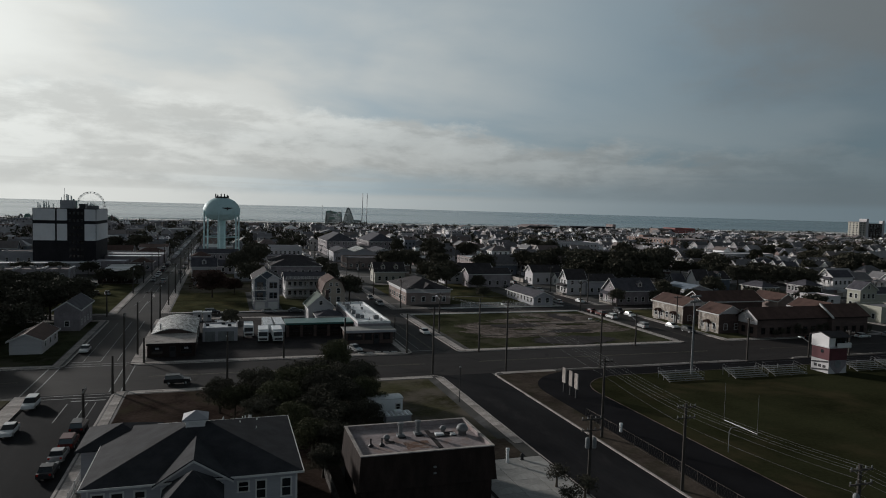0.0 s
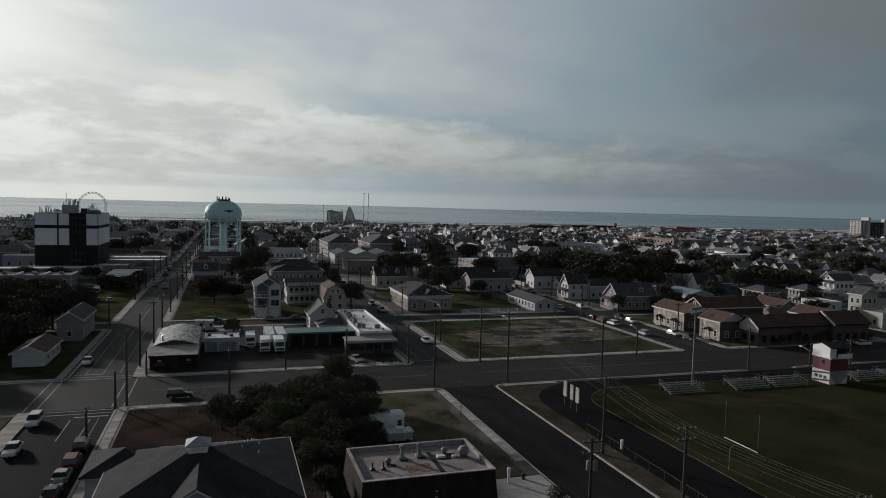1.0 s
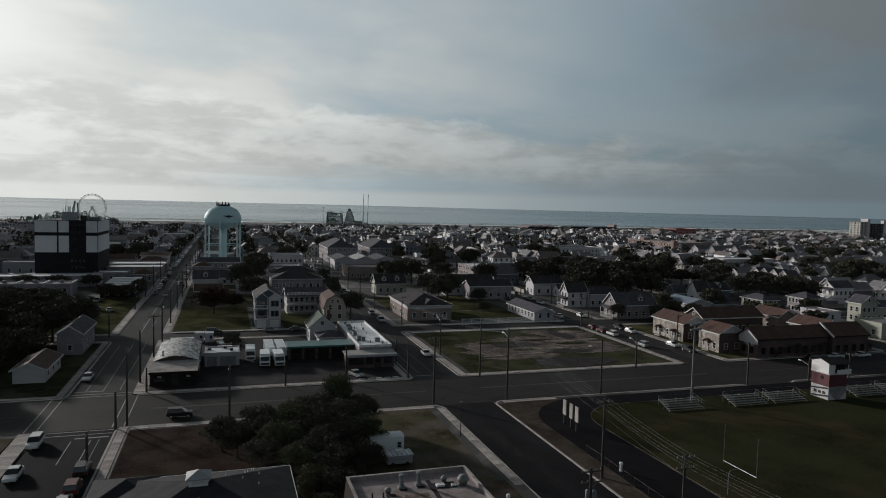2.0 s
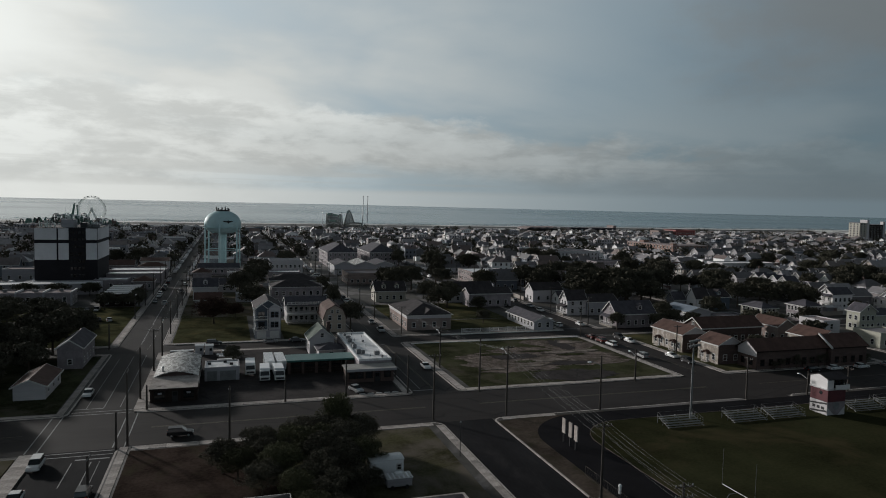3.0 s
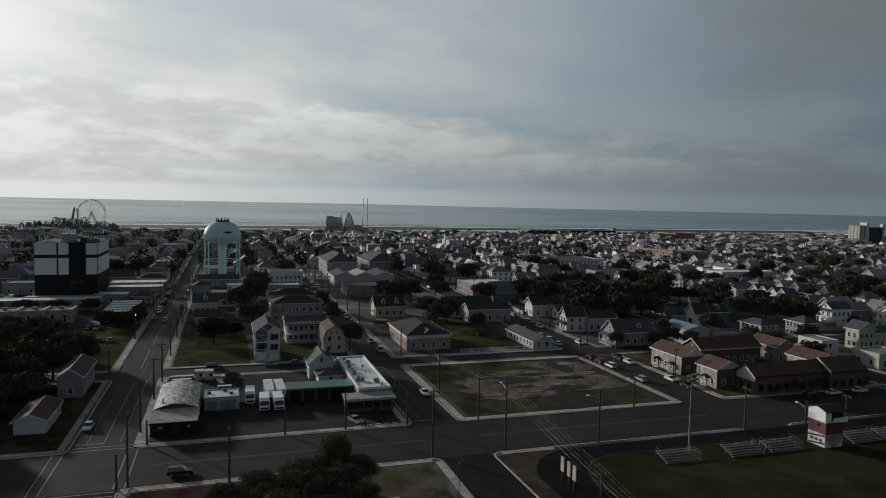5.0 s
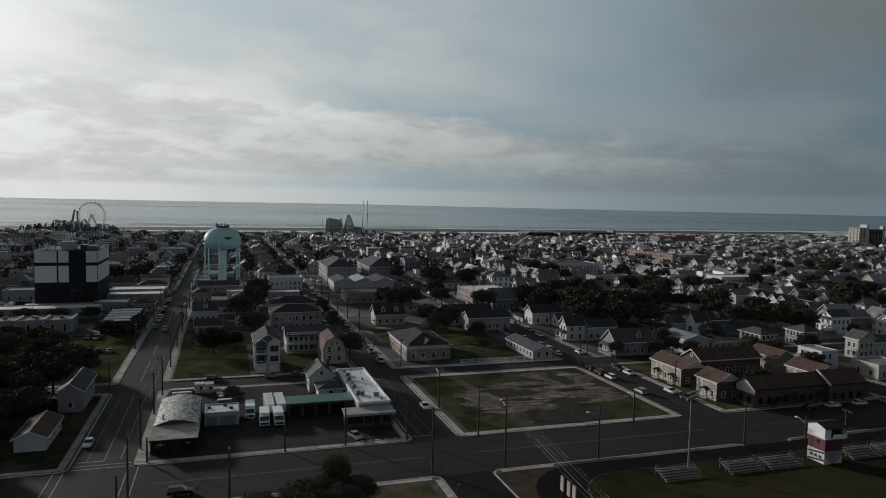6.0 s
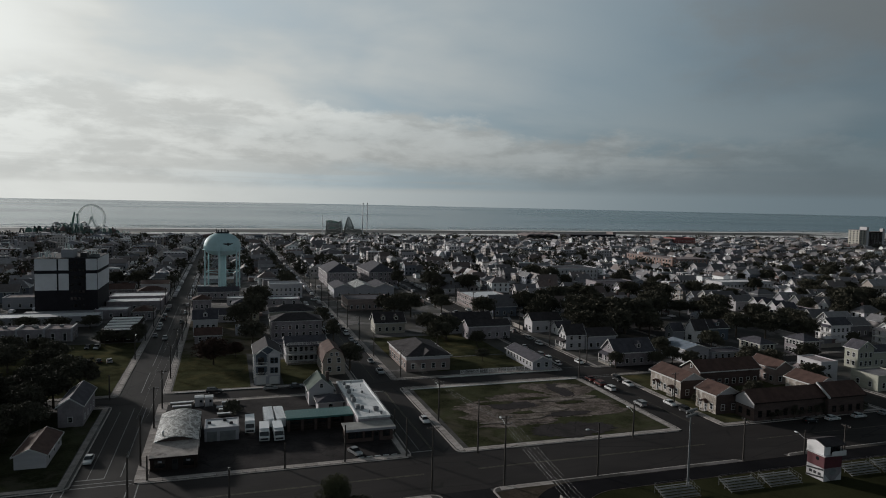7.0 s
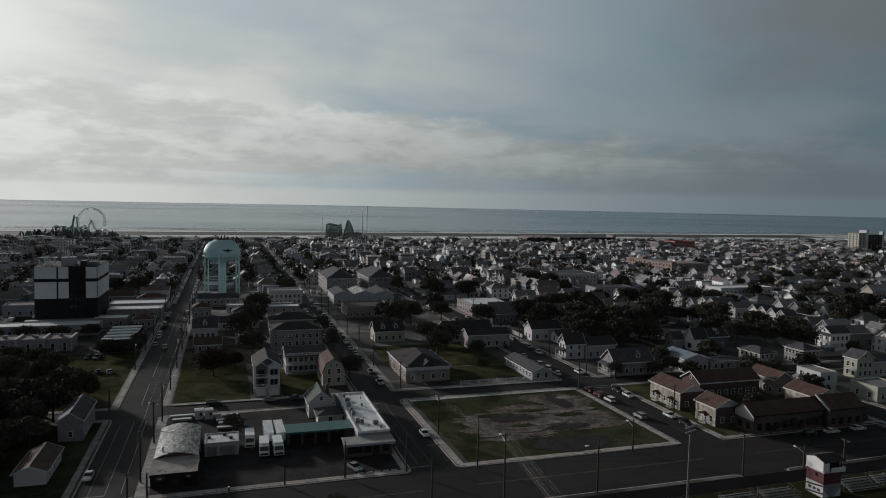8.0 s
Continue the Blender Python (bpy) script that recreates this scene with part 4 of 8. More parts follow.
slab(114.5, 160.0, 132.2, 178.0, 0.03, grass, "lawn", "dark green lawn round brick row houses", "lawn")
slab(-13.8, 13.5, 232.4, 300.0, 0.03, grass_dry, "worn_lawn", "worn brown-green yard behind the lawn", "lawn")
slab(15.5, 28.0, 191.5, 222.0, 0.03, grass, "lawn", "small green back lawn", "lawn")
rnd = random.Random(11)
PATCHES = [(76, 157, 20, 9.5, dirt), (68, 149, 12, 6.5, dirt), (90, 168, 8.5, 6.5, dirt), (84, 153, 13, 7, dirt), (90, 147.5, 8, 2.2, dirt), (62, 144, 5.5, 1.6, dirt), (83, 173, 4.5, 3, dirt), (76, 137.3, 10.5, 4.6, asphalt_lot), (89, 168, 2.7, 6.5, asphalt_lot), (70, 157.5, 6.5, 2.8, asphalt_lot), (81, 148.0, 6, 2.0, asphalt_lot),
           (66, 160.5, 5, 1.3, lot_grass), (78, 162, 4, 1.0, lot_grass), (71, 151.5, 4, 1.0, lot_grass), (86, 156.5, 4, 1.2, lot_grass), (72, 144, 3.5, 0.8, dirt), (77, 152, 5, 1.6, dirt_pale), (70, 147, 3.5, 0.9, dirt_pale), (93, 171, 4, 1.6, dirt_pale), (60, 146, 3, 0.7, dirt_pale), (84, 159.5, 5, 1.4, dirt_pale), (92, 160, 3.5, 1.5, dirt_pale)]
for k, (x, y, a, b, m) in enumerate(PATCHES):
    ring = []
    for i in range(150):
        t = 2 * math.pi * i / 150
        q = 1 + 0.36 * noise.noise((math.cos(t) * 1.8 + k * 3.1, math.sin(t) * 1.8, k * 1.7)) + 0.22 * noise.noise((math.cos(t) * 7 + k, math.sin(t) * 7, k)) + 0.12 * noise.noise((math.cos(t) * 22, math.sin(t) * 22, k))
        ring.append((x + a * q * math.cos(t), y + b * q * math.sin(t)))
    setting("bare_patch", Geo().prism(ring, 0.0, 0.036 + 0.005 * k), m, "bare patch of trodden dirt in thin grass", "dirt")

# the sports ground: dark running track round a grass field
FX, FY, FR = 49.4, 110.4, 13.0
outer = [(230.0, 10.0), (230.0, FY)] + [(FX + FR - FR * math.sin(a), FY - FR + FR * math.cos(a)) for a in [radians(6 * i) for i in range(16)]] + [(FX, 10.0)]
setting("running_track", Geo().prism(list(reversed(outer)), -0.1, 0.04), track_mat, "black running track", "track")
setting("field_corner", Geo().box(49.2, 230, 10, 110.5, -0.1, 0.032), dusty, "bare brown ground outside the running track", "verge")
q = 8.4
inner = [(229.0, 11.0), (229.0, 105.2)] + [(FX + q + 10 - 10 * math.sin(a), 105.2 - 10 + 10 * math.cos(a)) for a in [radians(6 * i) for i in range(16)]] + [(FX + q, 11.0)]
setting("field", Geo().prism(list(reversed(inner)), -0.1, 0.05), grass_field, "dull green sports field", "field")
edge = Geo()
for (a, b), (c, d2) in zip(inner[1:], inner[2:]):
    edge.tube((a, b, 0.05), (c, d2, 0.05), 0.06, seg=4)
setting("field_edge", edge, dirt, "thin pale kerb round the field", "kerb")

# ---- footways ----
walk_flags(34.4, 36.25, 76.5, 110.2)
walk_flags(18.0, 34.4, 110.0, 111.8)
walk_flags(-13.8, 18.0, 110.0, 111.8)
walk_flags(-15.9, -13.9, 60.0, 111.8)
walk_flags(-29.0, -26.6, 86.0, 111.6)
slab(-44.0, -29.2, 84.0, 110.0, 0.03, grass_dry, "worn_lawn", "worn lawn at the street corner", "lawn")
walk_flags(47.5, 58.0, 110.2, 111.9)
walk_flags(46.0, 47.7, 132.0, 178.0)
walk_flags(47.7, 58.0, 130.2, 131.6)
walk_flags(59.5, 78.0, 130.4, 131.5)
walk_flags(80.0, 101.0, 130.2, 131.5)
walk_flags(99.2, 101.1, 132.0, 178.0)
walk_flags(47.7, 99.2, 178.4, 180.0)
walk_flags(-15.8, 36.0, 130.2, 131.9)
walk_flags(-16.0, -13.7, 132.0, 180.0, 2.3)
walk_flags(-27.9, -26.6, 190.0, 262.0)
walk_flags(26.6, 35.9, 44.0, 71.8, 3.1, pale_concrete)
slab(27.0, 34.2, 72.0, 78.5, 0.045, dusty, "dirt_strip", "trodden dirt strip between lawn and driveway", "dirt")
walk_flags(-15.8, -14.2, 190.0, 262.0)
walk_flags(-13.0, 28.0, 189.3, 190.6)
walk_flags(46.0, 47.7, 190.0, 330.0, 2.2)
walk_flags(62.0, 100.0, 189.3, 190.7)
walk_flags(112.8, 114.4, 132.0, 180.0)
slab(48.5, 99.6, 177.7, 178.15, 0.16, white_kerb, "kerb", "low white-painted kerb behind the vacant lot", "kerb")
slab(60.0, 100.6, 188.5, 188.9, 0.14, white_kerb, "kerb", "low white-painted kerb along the narrow avenue", "kerb")
slab(-13.0, 12.0, 189.0, 189.3, 0.14, white_kerb, "kerb", "low white-painted kerb before the lawn", "kerb")


# ---- road paint ----
def stripes(rects, mat=paint_white, label="worn white road line"):
    """Each line of paint is a thin sheet of its own on the asphalt."""
    for x0, x1, y0, y1 in rects:
        setting("road_line", Geo().box(x0, x1, y0, y1, -0.108, -0.098), mat, label, "road marking")


stripes([(-21.35, -21.2, 134.5, 178.0), (-21.35, -21.2, 192.0, 214.0), (-21.35, -21.2, 222.0, 345.0)])
stripes([(-18.6, -18.45, 134.5, 178.0), (-24.2, -24.1, 134.5, 176.0)])
stripes([(-26.0, -21.3, 134.1, 134.45), (-26.2, -16.2, 130.6, 130.85), (-26.2, -16.2, 132.2, 132.45)])
stripes([(-26.2, -16.2, 109.6, 109.85), (-26.2, -16.2, 111.2, 111.45), (-21.0, -16.4, 107.9, 108.3)])
stripes([(-27.1, -26.9, 112.4, 130.4), (-28.7, -28.5, 112.4, 130.4), (-16.75, -16.55, 112.4, 130.0), (-15.1, -14.9, 112.4, 130.0)])
stripes([(-21.3, -21.15, 98.0, 107.0), (-18.75, -18.6, 96.0, 107.0), (-17.6, -17.5, 98.0, 107.0)])
stripes([(-12.0, 36.0, 121.0, 121.14), (-12.0, 36.0, 121.35, 121.49), (47.0, 100.0, 121.0, 121.14), (47.0, 100.0, 121.35, 121.49), (-200.0, -31.0, 121.0, 121.14), (114.0, 200.0, 121.0, 121.14)], paint_yellow, "faded yellow centre line")
stripes([(41.0, 41.12, 133.5, 178.0), (41.3, 41.42, 133.5, 178.0), (41.0, 41.12, 191.0, 340.0)], paint_yellow, "faded yellow centre line")
stripes([(36.6, 41.0, 132.6, 132.95), (36.4, 41.0, 178.6, 178.9), (38.4, 38.5, 134.0, 178.0)])
stripes([(106.9, 107.02, 133.5, 178.0), (106.9, 107.02, 192.0, 340.0)], paint_yellow, "faded yellow centre line")
stripes([(101.6, 112.3, 178.4, 178.65), (101.6, 112.3, 180.2, 180.4), (101.6, 112.3, 191.2, 191.4)])


# ---- the block in front: shop, garage, restaurant ----
def shop():
    """A low shop under a shallow barrel roof with a flat canopy roof to the avenue."""
    root = thing("shop", "low brick shop with a silver-coated barrel roof and dark front", "shop", (-9.4, 150.0, 0))
    w, y0, y1 = 8.4, -7.8, 10.4
    arc = [(-w / 2 + w * i / 12, 3.1 + 1.0 * math.sin(math.pi * i / 12)) for i in range(13)]
    part("wall", Geo().profile([(w / 2, 0), (-w / 2, 0)] + [(x * 0.995, z - 0.05) for x, z in arc], y0, y1, "y"), brick, root)
    ring = arc + [(x, z + 0.14) for x, z in reversed(arc)]
    part("barrel_roof", Geo().profile(ring, y0 - 0.3, y1 + 0.3, "y"), roof_silver, root)
    part("front_wall", Geo().box(-w / 2, w / 2, -14.6, y0, 0, 2.6), brown_wood, root)
    part("front_roof", Geo().profile([(-15.3, 2.55), (y0, 3.05), (y0, 3.25), (-15.3, 2.78)], -w / 2 - 0.1, w / 2 + 0.1, "x"), concrete, root)
    part("fascia", Geo().box(-w / 2 - 0.13, w / 2 + 0.13, -15.38, -15.25, 2.35, 2.74), brown_wood, root)
    for i, x in enumerate((-2.5, 2.6)):
        win = part("shop_window", window_mesh(1.9, 1.5, brown_wood), None, root, at=(x, -14.6, 1.35))
        part("poster", Geo().box(-0.35, 0.35, -0.09, -0.08, 0.15, 0.5), grey_siding, win, "pale unreadable poster")
    part("door", door_mesh(1.1, 2.1, dark_metal, brown_wood), None, root, at=(0.2, -14.6, 0.0))
    windows_on(root, w, 18, "e", [1.7], 3, 1.1, 1.0)
    part("vent", Geo().lathe([(0.15, 3.6), (0.15, 4.6), (0.28, 4.65), (0.05, 4.95)], 8, c=(-2.6, -6.0)), steel, root)


shop()
house("white block workshop with a flat pale roof", (-0.8, 152.4, 0), 7.0, 6.4, 2.7, 0.25, roof="flat", wall=grey_siding, roofm=roof_white, sides="e", win=(1.1, 0.9), category="workshop", name="workshop")
for nm, x0, x1 in (("roller_door", -0.4, 2.8), ("panel", -3.0, -1.0)):
    part(nm, Geo().box(x0, x1, -3.25, -3.2, 0.05, 2.1), aluminium, bpy.data.objects["workshop"])
for x, y in ((-2.6, 0.4), (0.6, 1.8), (1.9, -0.6)):
    part("roof_box", Geo().box(x - 0.35, x + 0.35, y - 0.3, y + 0.3, 2.7, 3.2), dark_metal, bpy.data.objects["workshop"])


def box_truck(x, y, rz, label="white box truck parked in the yard"):
    root = thing("box_truck", label, "truck", (x, y, 0.03), rz, "trucks in the yard")
    part("cargo_box", Geo().box(-1.0, 1.0, -3.6, 1.3, 0.8, 2.6), white_metal, root)
    part("cab", Geo().profile(list(reversed([(1.35, 0.5), (3.3, 0.5), (3.35, 1.2), (2.75, 1.35), (2.35, 2.25), (1.35, 2.3)])), -1.05, 1.05, "x"), CAR_PAINT["white"], root)
    part("windscreen", Geo().solid([(-0.92, 2.78, 1.4), (0.92, 2.78, 1.4), (0.88, 2.42, 2.2), (-0.88, 2.42, 2.2)], [(0, 1, 2, 3)]), window_glass, root)
    part("grille", Geo().box(-0.8, 0.8, 3.34, 3.38, 0.7, 1.1), dark_metal, root)
    wm = Geo().lathe([(0.25, -0.14), (0.42, -0.12), (0.42, 0.12), (0.25, 0.14)], 12)
    wm.v = [(z, a, b) for a, b, z in wm.v]
    wm = wm.mesh("wheel", [rubber])
    for sx in (-0.95, 0.95):
        for sy in (-2.4, 2.3):
            part("wheel", wm, None, root, at=(sx, sy, 0.42))
    part("chassis", Geo().box(-0.5, 0.5, -3.5, 3.0, 0.5, 0.9), dark_metal, root)
    return root


t0 = box_truck(7.9, 148.6, 178.0)
copy_thing(t0, pose(10.8, 148.3, 0.03, 0, 0, 181.0))
copy_thing(t0, pose(5.1, 154.6, 0.03, 0, 0, 179.0))


def trailer(x, y, L, rz, label):
    root = thing("cargo_trailer", label, "trailer", (x, y, 0.03), rz, "trucks in the yard")
    part("box_body", Geo().box(-1.02, 1.02, -L / 2, L / 2, 0.8, 2.7), white_metal, root)
    ribs = Geo()
    for i in range(int(L / 0.8)):
        yy = -L / 2 + 0.4 + 0.8 * i
        ribs.box(-1.05, 1.05, yy - 0.03, yy + 0.03, 0.82, 2.72)
    part("rib", ribs, steel, root)
    part("undercarriage", Geo().box(-0.9, 0.9, -L / 2 + 0.5, -L / 2 + 2.6, 0.25, 0.8), dark_metal, root)
    part("landing_leg", Geo().box(-0.7, 0.7, L / 2 - 1.8, L / 2 - 1.6, 0, 0.8), dark_metal, root)
    return root


t0 = trailer(9.3, 157.9, 9.3, 0.0, "long white cargo trailer with a pale roof")
copy_thing(t0, pose(11.75, 157.6, 0.03, 0, 0, 1.0))


def storage_box(x, y, w, d, h, label):
    root = thing("storage_shed", label, "shed", (x, y, 0.03), 2, "sheds in the yard")
    part("body", Geo().box(-w / 2, w / 2, -d / 2, d / 2, 0, h), white_siding, root)
    part("lid", Geo().profile([(-d / 2 - 0.1, h), (d / 2 + 0.1, h), (d / 2 + 0.1, h + 0.08), (0, h + 0.25), (-d / 2 - 0.1, h + 0.08)], -w / 2 - 0.1, w / 2 + 0.1, "x"), roof_white, root)
    part("door", door_mesh(0.8, min(1.8, h - 0.2), grey_siding), None, root, at=(w * 0.2, -d / 2, 0))


for x, y, w, d, h in ((-6.3, 176.6, 2.0, 2.2, 2.2), (-4.0, 176.2, 1.9, 2.2, 2.2)):
    storage_box(x, y, w, d, h, "small pale storage shed behind the shop")
for x, y, L, n in ((-10.4, 177.6, 5.6, 4), (-10.2, 175.2, 4.6, 3), (0.9, 175.6, 4.0, 4), (0.4, 172.4, 5.2, 3), (0.8, 169.6, 5.0, 4), (0.2, 166.8, 4.4, 3)):
    pl = thing("timber_stack", "long stack of weathered pale boards behind the shop", "timber stack", (x, y, 0.03), 1.5, "timber stacks")
    for q in range(n):
        part("board_layer", Geo().box(-L / 2 + 0.13 * (q % 2), L / 2 - 0.1 * (q % 3), -0.5 + 0.05 * (q % 2), 0.5, 0.2 * q + 0.1, 0.2 * q + 0.27), roof_white if q == n - 1 else fence_wood, pl)
    for u in (-0.3, 0.3):
        part("bearer", Geo().box(u * L - 0.06, u * L + 0.06, -0.55, 0.55, 0.0, 0.1), fence_wood, pl)


def repair_garage():
    """Four open bays under a teal metal fascia and roof."""
    root = thing("repair_garage", "long garage with four dark bays under a teal metal roof", "garage", (20.6, 153.8, 0))
    w, y0, y1, h = 15.2, -2.5, 2.5, 3.1
    part("back_wall", Geo().box(-w / 2, w / 2, y1 - 0.25, y1, 0, h), brick, root)
    for i in range(5):
        x = -w / 2 + 0.3 + i * 3.0
        part("pier", Geo().box(x - 0.3, x + 0.3, y0, y0 + 0.5, 0, 2.6), brick, root)
    part("side_wall", Geo().box(-w / 2, -w / 2 + 0.25, y0 + 0.5, y1 - 0.25, 0, h), brick, root)
    part("side_wall", Geo().box(w / 2 - 0.25, w / 2, y0 + 0.5, y1 - 0.25, 0, h), brick, root)
    part("front_wall", Geo().box(4.3, w / 2 - 0.25, y0, y0 + 0.25, 0, 2.6), brick, root)
    part("lintel", Geo().box(-w / 2, w / 2, y0, y0 + 0.3, 2.6, h), brown_wood, root)
    for i in range(4):
        x = -w / 2 + 1.8 + i * 3.0
        dr = part("bay_door", Geo().box(-1.2, 1.2, y0 + 0.55, y0 + 0.62, 0.0, 2.6), brown_wood, root, "dark sectional bay door", at=(x, 0, 0))
        for z in (0.55, 1.1, 2.15):
            part("door_rib", Geo().box(-1.2, 1.2, y0 + 0.52, y0 + 0.56, z, z + 0.05), dark_metal, dr)
        part("door_pane", Geo().box(-0.9, 0.9, y0 + 0.52, y0 + 0.56, 1.5, 1.95), window_glass, dr)
    part("roof", Geo().profile([(y0 - 0.5, 2.8), (y1 + 0.2, 3.12), (y1 + 0.2, 3.3), (y0 - 0.5, 3.2)], -w / 2 - 0.2, w / 2 + 0.2, "x"), teal_metal, root)
    seams = Geo()
    for i in range(26):
        x = -w / 2 + i * w / 25
        seams.profile([(y0 - 0.52, 3.18), (y1 + 0.2, 3.29), (y1 + 0.2, 3.35), (y0 - 0.52, 3.25)], x - 0.025, x + 0.025, "x")
    part("roof_seam", seams, teal_metal, root)


repair_garage()


def rooftop_unit(parent, x, y, z, w=1.3, d=0.9, h=0.9):
    u = part("rooftop_unit", Geo().box(x - w / 2, x + w / 2, y - d / 2, y + d / 2, z + 0.12, z + h).box(x - w / 2 + 0.1, x + w / 2 - 0.1, y - d / 2 + 0.1, y + d / 2 - 0.1, z, z + 0.12), aluminium, parent)
    part("fan_grille", Geo().lathe([(0.3, z + h), (0.3, z + h + 0.05), (0.1, z + h + 0.07)], 10, c=(x, y)), dark_metal, u)


def restaurant():
    root = thing("restaurant", "long restaurant with a white flat roof and low front canopy", "restaurant", (29.0, 157.0, 0))
    x0, x1 = -1.2, 6.0
    part("wall", Geo().box(x0, x1, -11.6, 19.4, 0, 3.7), stucco_dark, root)
    part("roof", Geo().box(x0 + 0.3, x1 - 0.3, -11.3, 19.1, 3.7, 3.76), roof_white, root)
    for b in ((x0 - 0.05, x1 + 0.05, -11.65, -11.3), (x0 - 0.05, x1 + 0.05, 19.1, 19.45), (x0 - 0.05, x0 + 0.3, -11.3, 19.1), (x1 - 0.3, x1 + 0.05, -11.3, 19.1)):
        part("parapet", Geo().box(*b, 3.6, 4.1), roof_white, root)
    for x, y, w, d, h in ((0.0, -4.5, 1.0, 1.0, 0.9), (1.0, -4.9, 0.7, 0.8, 0.7), (3.8, -6.5, 1.2, 1.0, 0.8), (0.1, 1.5, 0.9, 1.1, 0.9), (0.1, 4, 0.8, 1.0, 0.8), (0.2, 8.5, 0.9, 1.0, 0.9), (0.6, 13, 1.1, 1.0, 0.7), (3.4, 8, 0.5, 0.6, 0.5), (0.3, 16.5, 0.7, 0.8, 0.6), (4.4, -9.5, 0.5, 0.5, 0.5)):
        rooftop_unit(root, x, y, 3.76, w, d, h)
    for x, y in ((2.0, -8), (3.0, 2), (1.6, 10), (4.2, 14), (2.2, 17)):
        part("vent_pipe", Geo().tube((x, y, 3.7), (x, y, 4.4), 0.07, seg=7), dark_metal, root)
    part("front_wall", Geo().box(-4.6, 5.6, -15.9, -11.65, 0, 2.8), brick, root)
    part("front_roof", Geo().profile([(-16.4, 2.75), (-11.65, 2.9), (-11.65, 3.08), (-16.4, 3.0)], -4.95, 6.15, "x"), pale_concrete, root)
    part("canopy_fascia", Geo().box(-4.98, 6.18, -16.46, -16.38, 2.5, 3.02), grey_siding, root)
    for x in (-3.4, -1.8, 0.2, 4.2):
        part("window", window_mesh(1.3, 1.2, brown_wood), None, root, at=(x, -15.9, 1.55))
    part("door", door_mesh(1.1, 2.1, dark_metal, brown_wood), None, root, at=(2.0, -15.9, 0))
    for i in range(5):
        part("parking_stop", Geo().box(-3.6 + 1.7 * i, -2.4 + 1.7 * i, -24.9, -24.7, 0.02, 0.16), trim_white, root)
    windows_on(root, 12.0, 23, "e", [2.0], 5, 0.9, 0.9)
    return root


restaurant()
house("small white gabled house behind the garage", (23.0, 174.0, 0), 6.2, 8.0, 4.0, 2.7, "y", wall=white_siding, roofm=roof_green, sides="swe", chimney=(1.9, -1.0), counts={"s": 2})
house("low rear wing with a dark hipped roof", (24.4, 166.4, 0), 6.0, 6.0, 2.4, 1.2, "x", roof="hip", wall=white_siding, roofm=roof_grey, sides="s", category="shed", name="shed")

# ---- houses beyond the narrow street ----
h3 = house("three-storey blue-grey house with white balconies", (11.1, 199.5, 0), 7.0, 13.0, 8.6, 2.1, "y", wall=blue_siding, roofm=roof_dark, sides="we", attic=False)
part("garage_storey", Geo().box(-3.4, 3.4, -6.85, -6.52, 0, 2.5), grey_siding, h3)
for sx in (-1.75, 1.75):
    part("garage_door", Geo().box(sx - 1.25, sx + 1.25, -6.93, -6.85, 0.05, 2.15), trim_white, h3)
part("bay", Geo().profile([(0.15, 2.6), (3.35, 2.6), (3.35, 8.5), (1.75, 9.7), (0.15, 8.5)], -7.3, -6.5, "y"), white_siding, h3, "white gabled bay")
for z in (4.0, 6.8):
    for x in (1.2, 2.3):
        part("window", window_mesh(0.75, 1.4, blue_siding), None, h3, at=(x, -7.3, z))
for z in (2.6, 5.5):
    b = part("balcony", Geo().box(-3.4, 0.0, -7.7, -6.5, z - 0.15, z), trim_white, h3)
    part("railing", Geo().box(-3.4, 0.0, -7.7, -7.64, z + 0.85, z + 0.95).box(-3.4, 0, -7.68, -7.65, z + 0.1, z + 0.16), trim_white, b)
    for i in range(12):
        part("baluster", Geo().box(-3.35 + 0.3 * i, -3.3 + 0.3 * i, -7.69, -7.65, z, z + 0.86), trim_white, b)
    for x in (-3.3, -0.15):
        part("post", Geo().box(x - 0.08, x + 0.08, -7.68, -7.52, z, z + 2.75), trim_white, b)
    part("balcony_door", Geo().box(-2.6, -0.9, -6.56, -6.5, z, z + 2.1), window_glass, h3)
part("gable_trim", Geo().profile([(-3.5, 8.3), (-1.75, 9.7), (0.0, 8.3), (0.0, 8.55), (-1.75, 9.95), (-3.5, 8.55)], -7.72, -7.6, "y"), trim_white, h3)

house("white two-storey house with a cluttered double porch", (24.4, 221.5, 0), 12.6, 11.0, 5.6, 2.0, "x", wall=white_siding, roofm=roof_grey, sides="swe", porch=("s", 2.2, 2), counts={"s": 7})


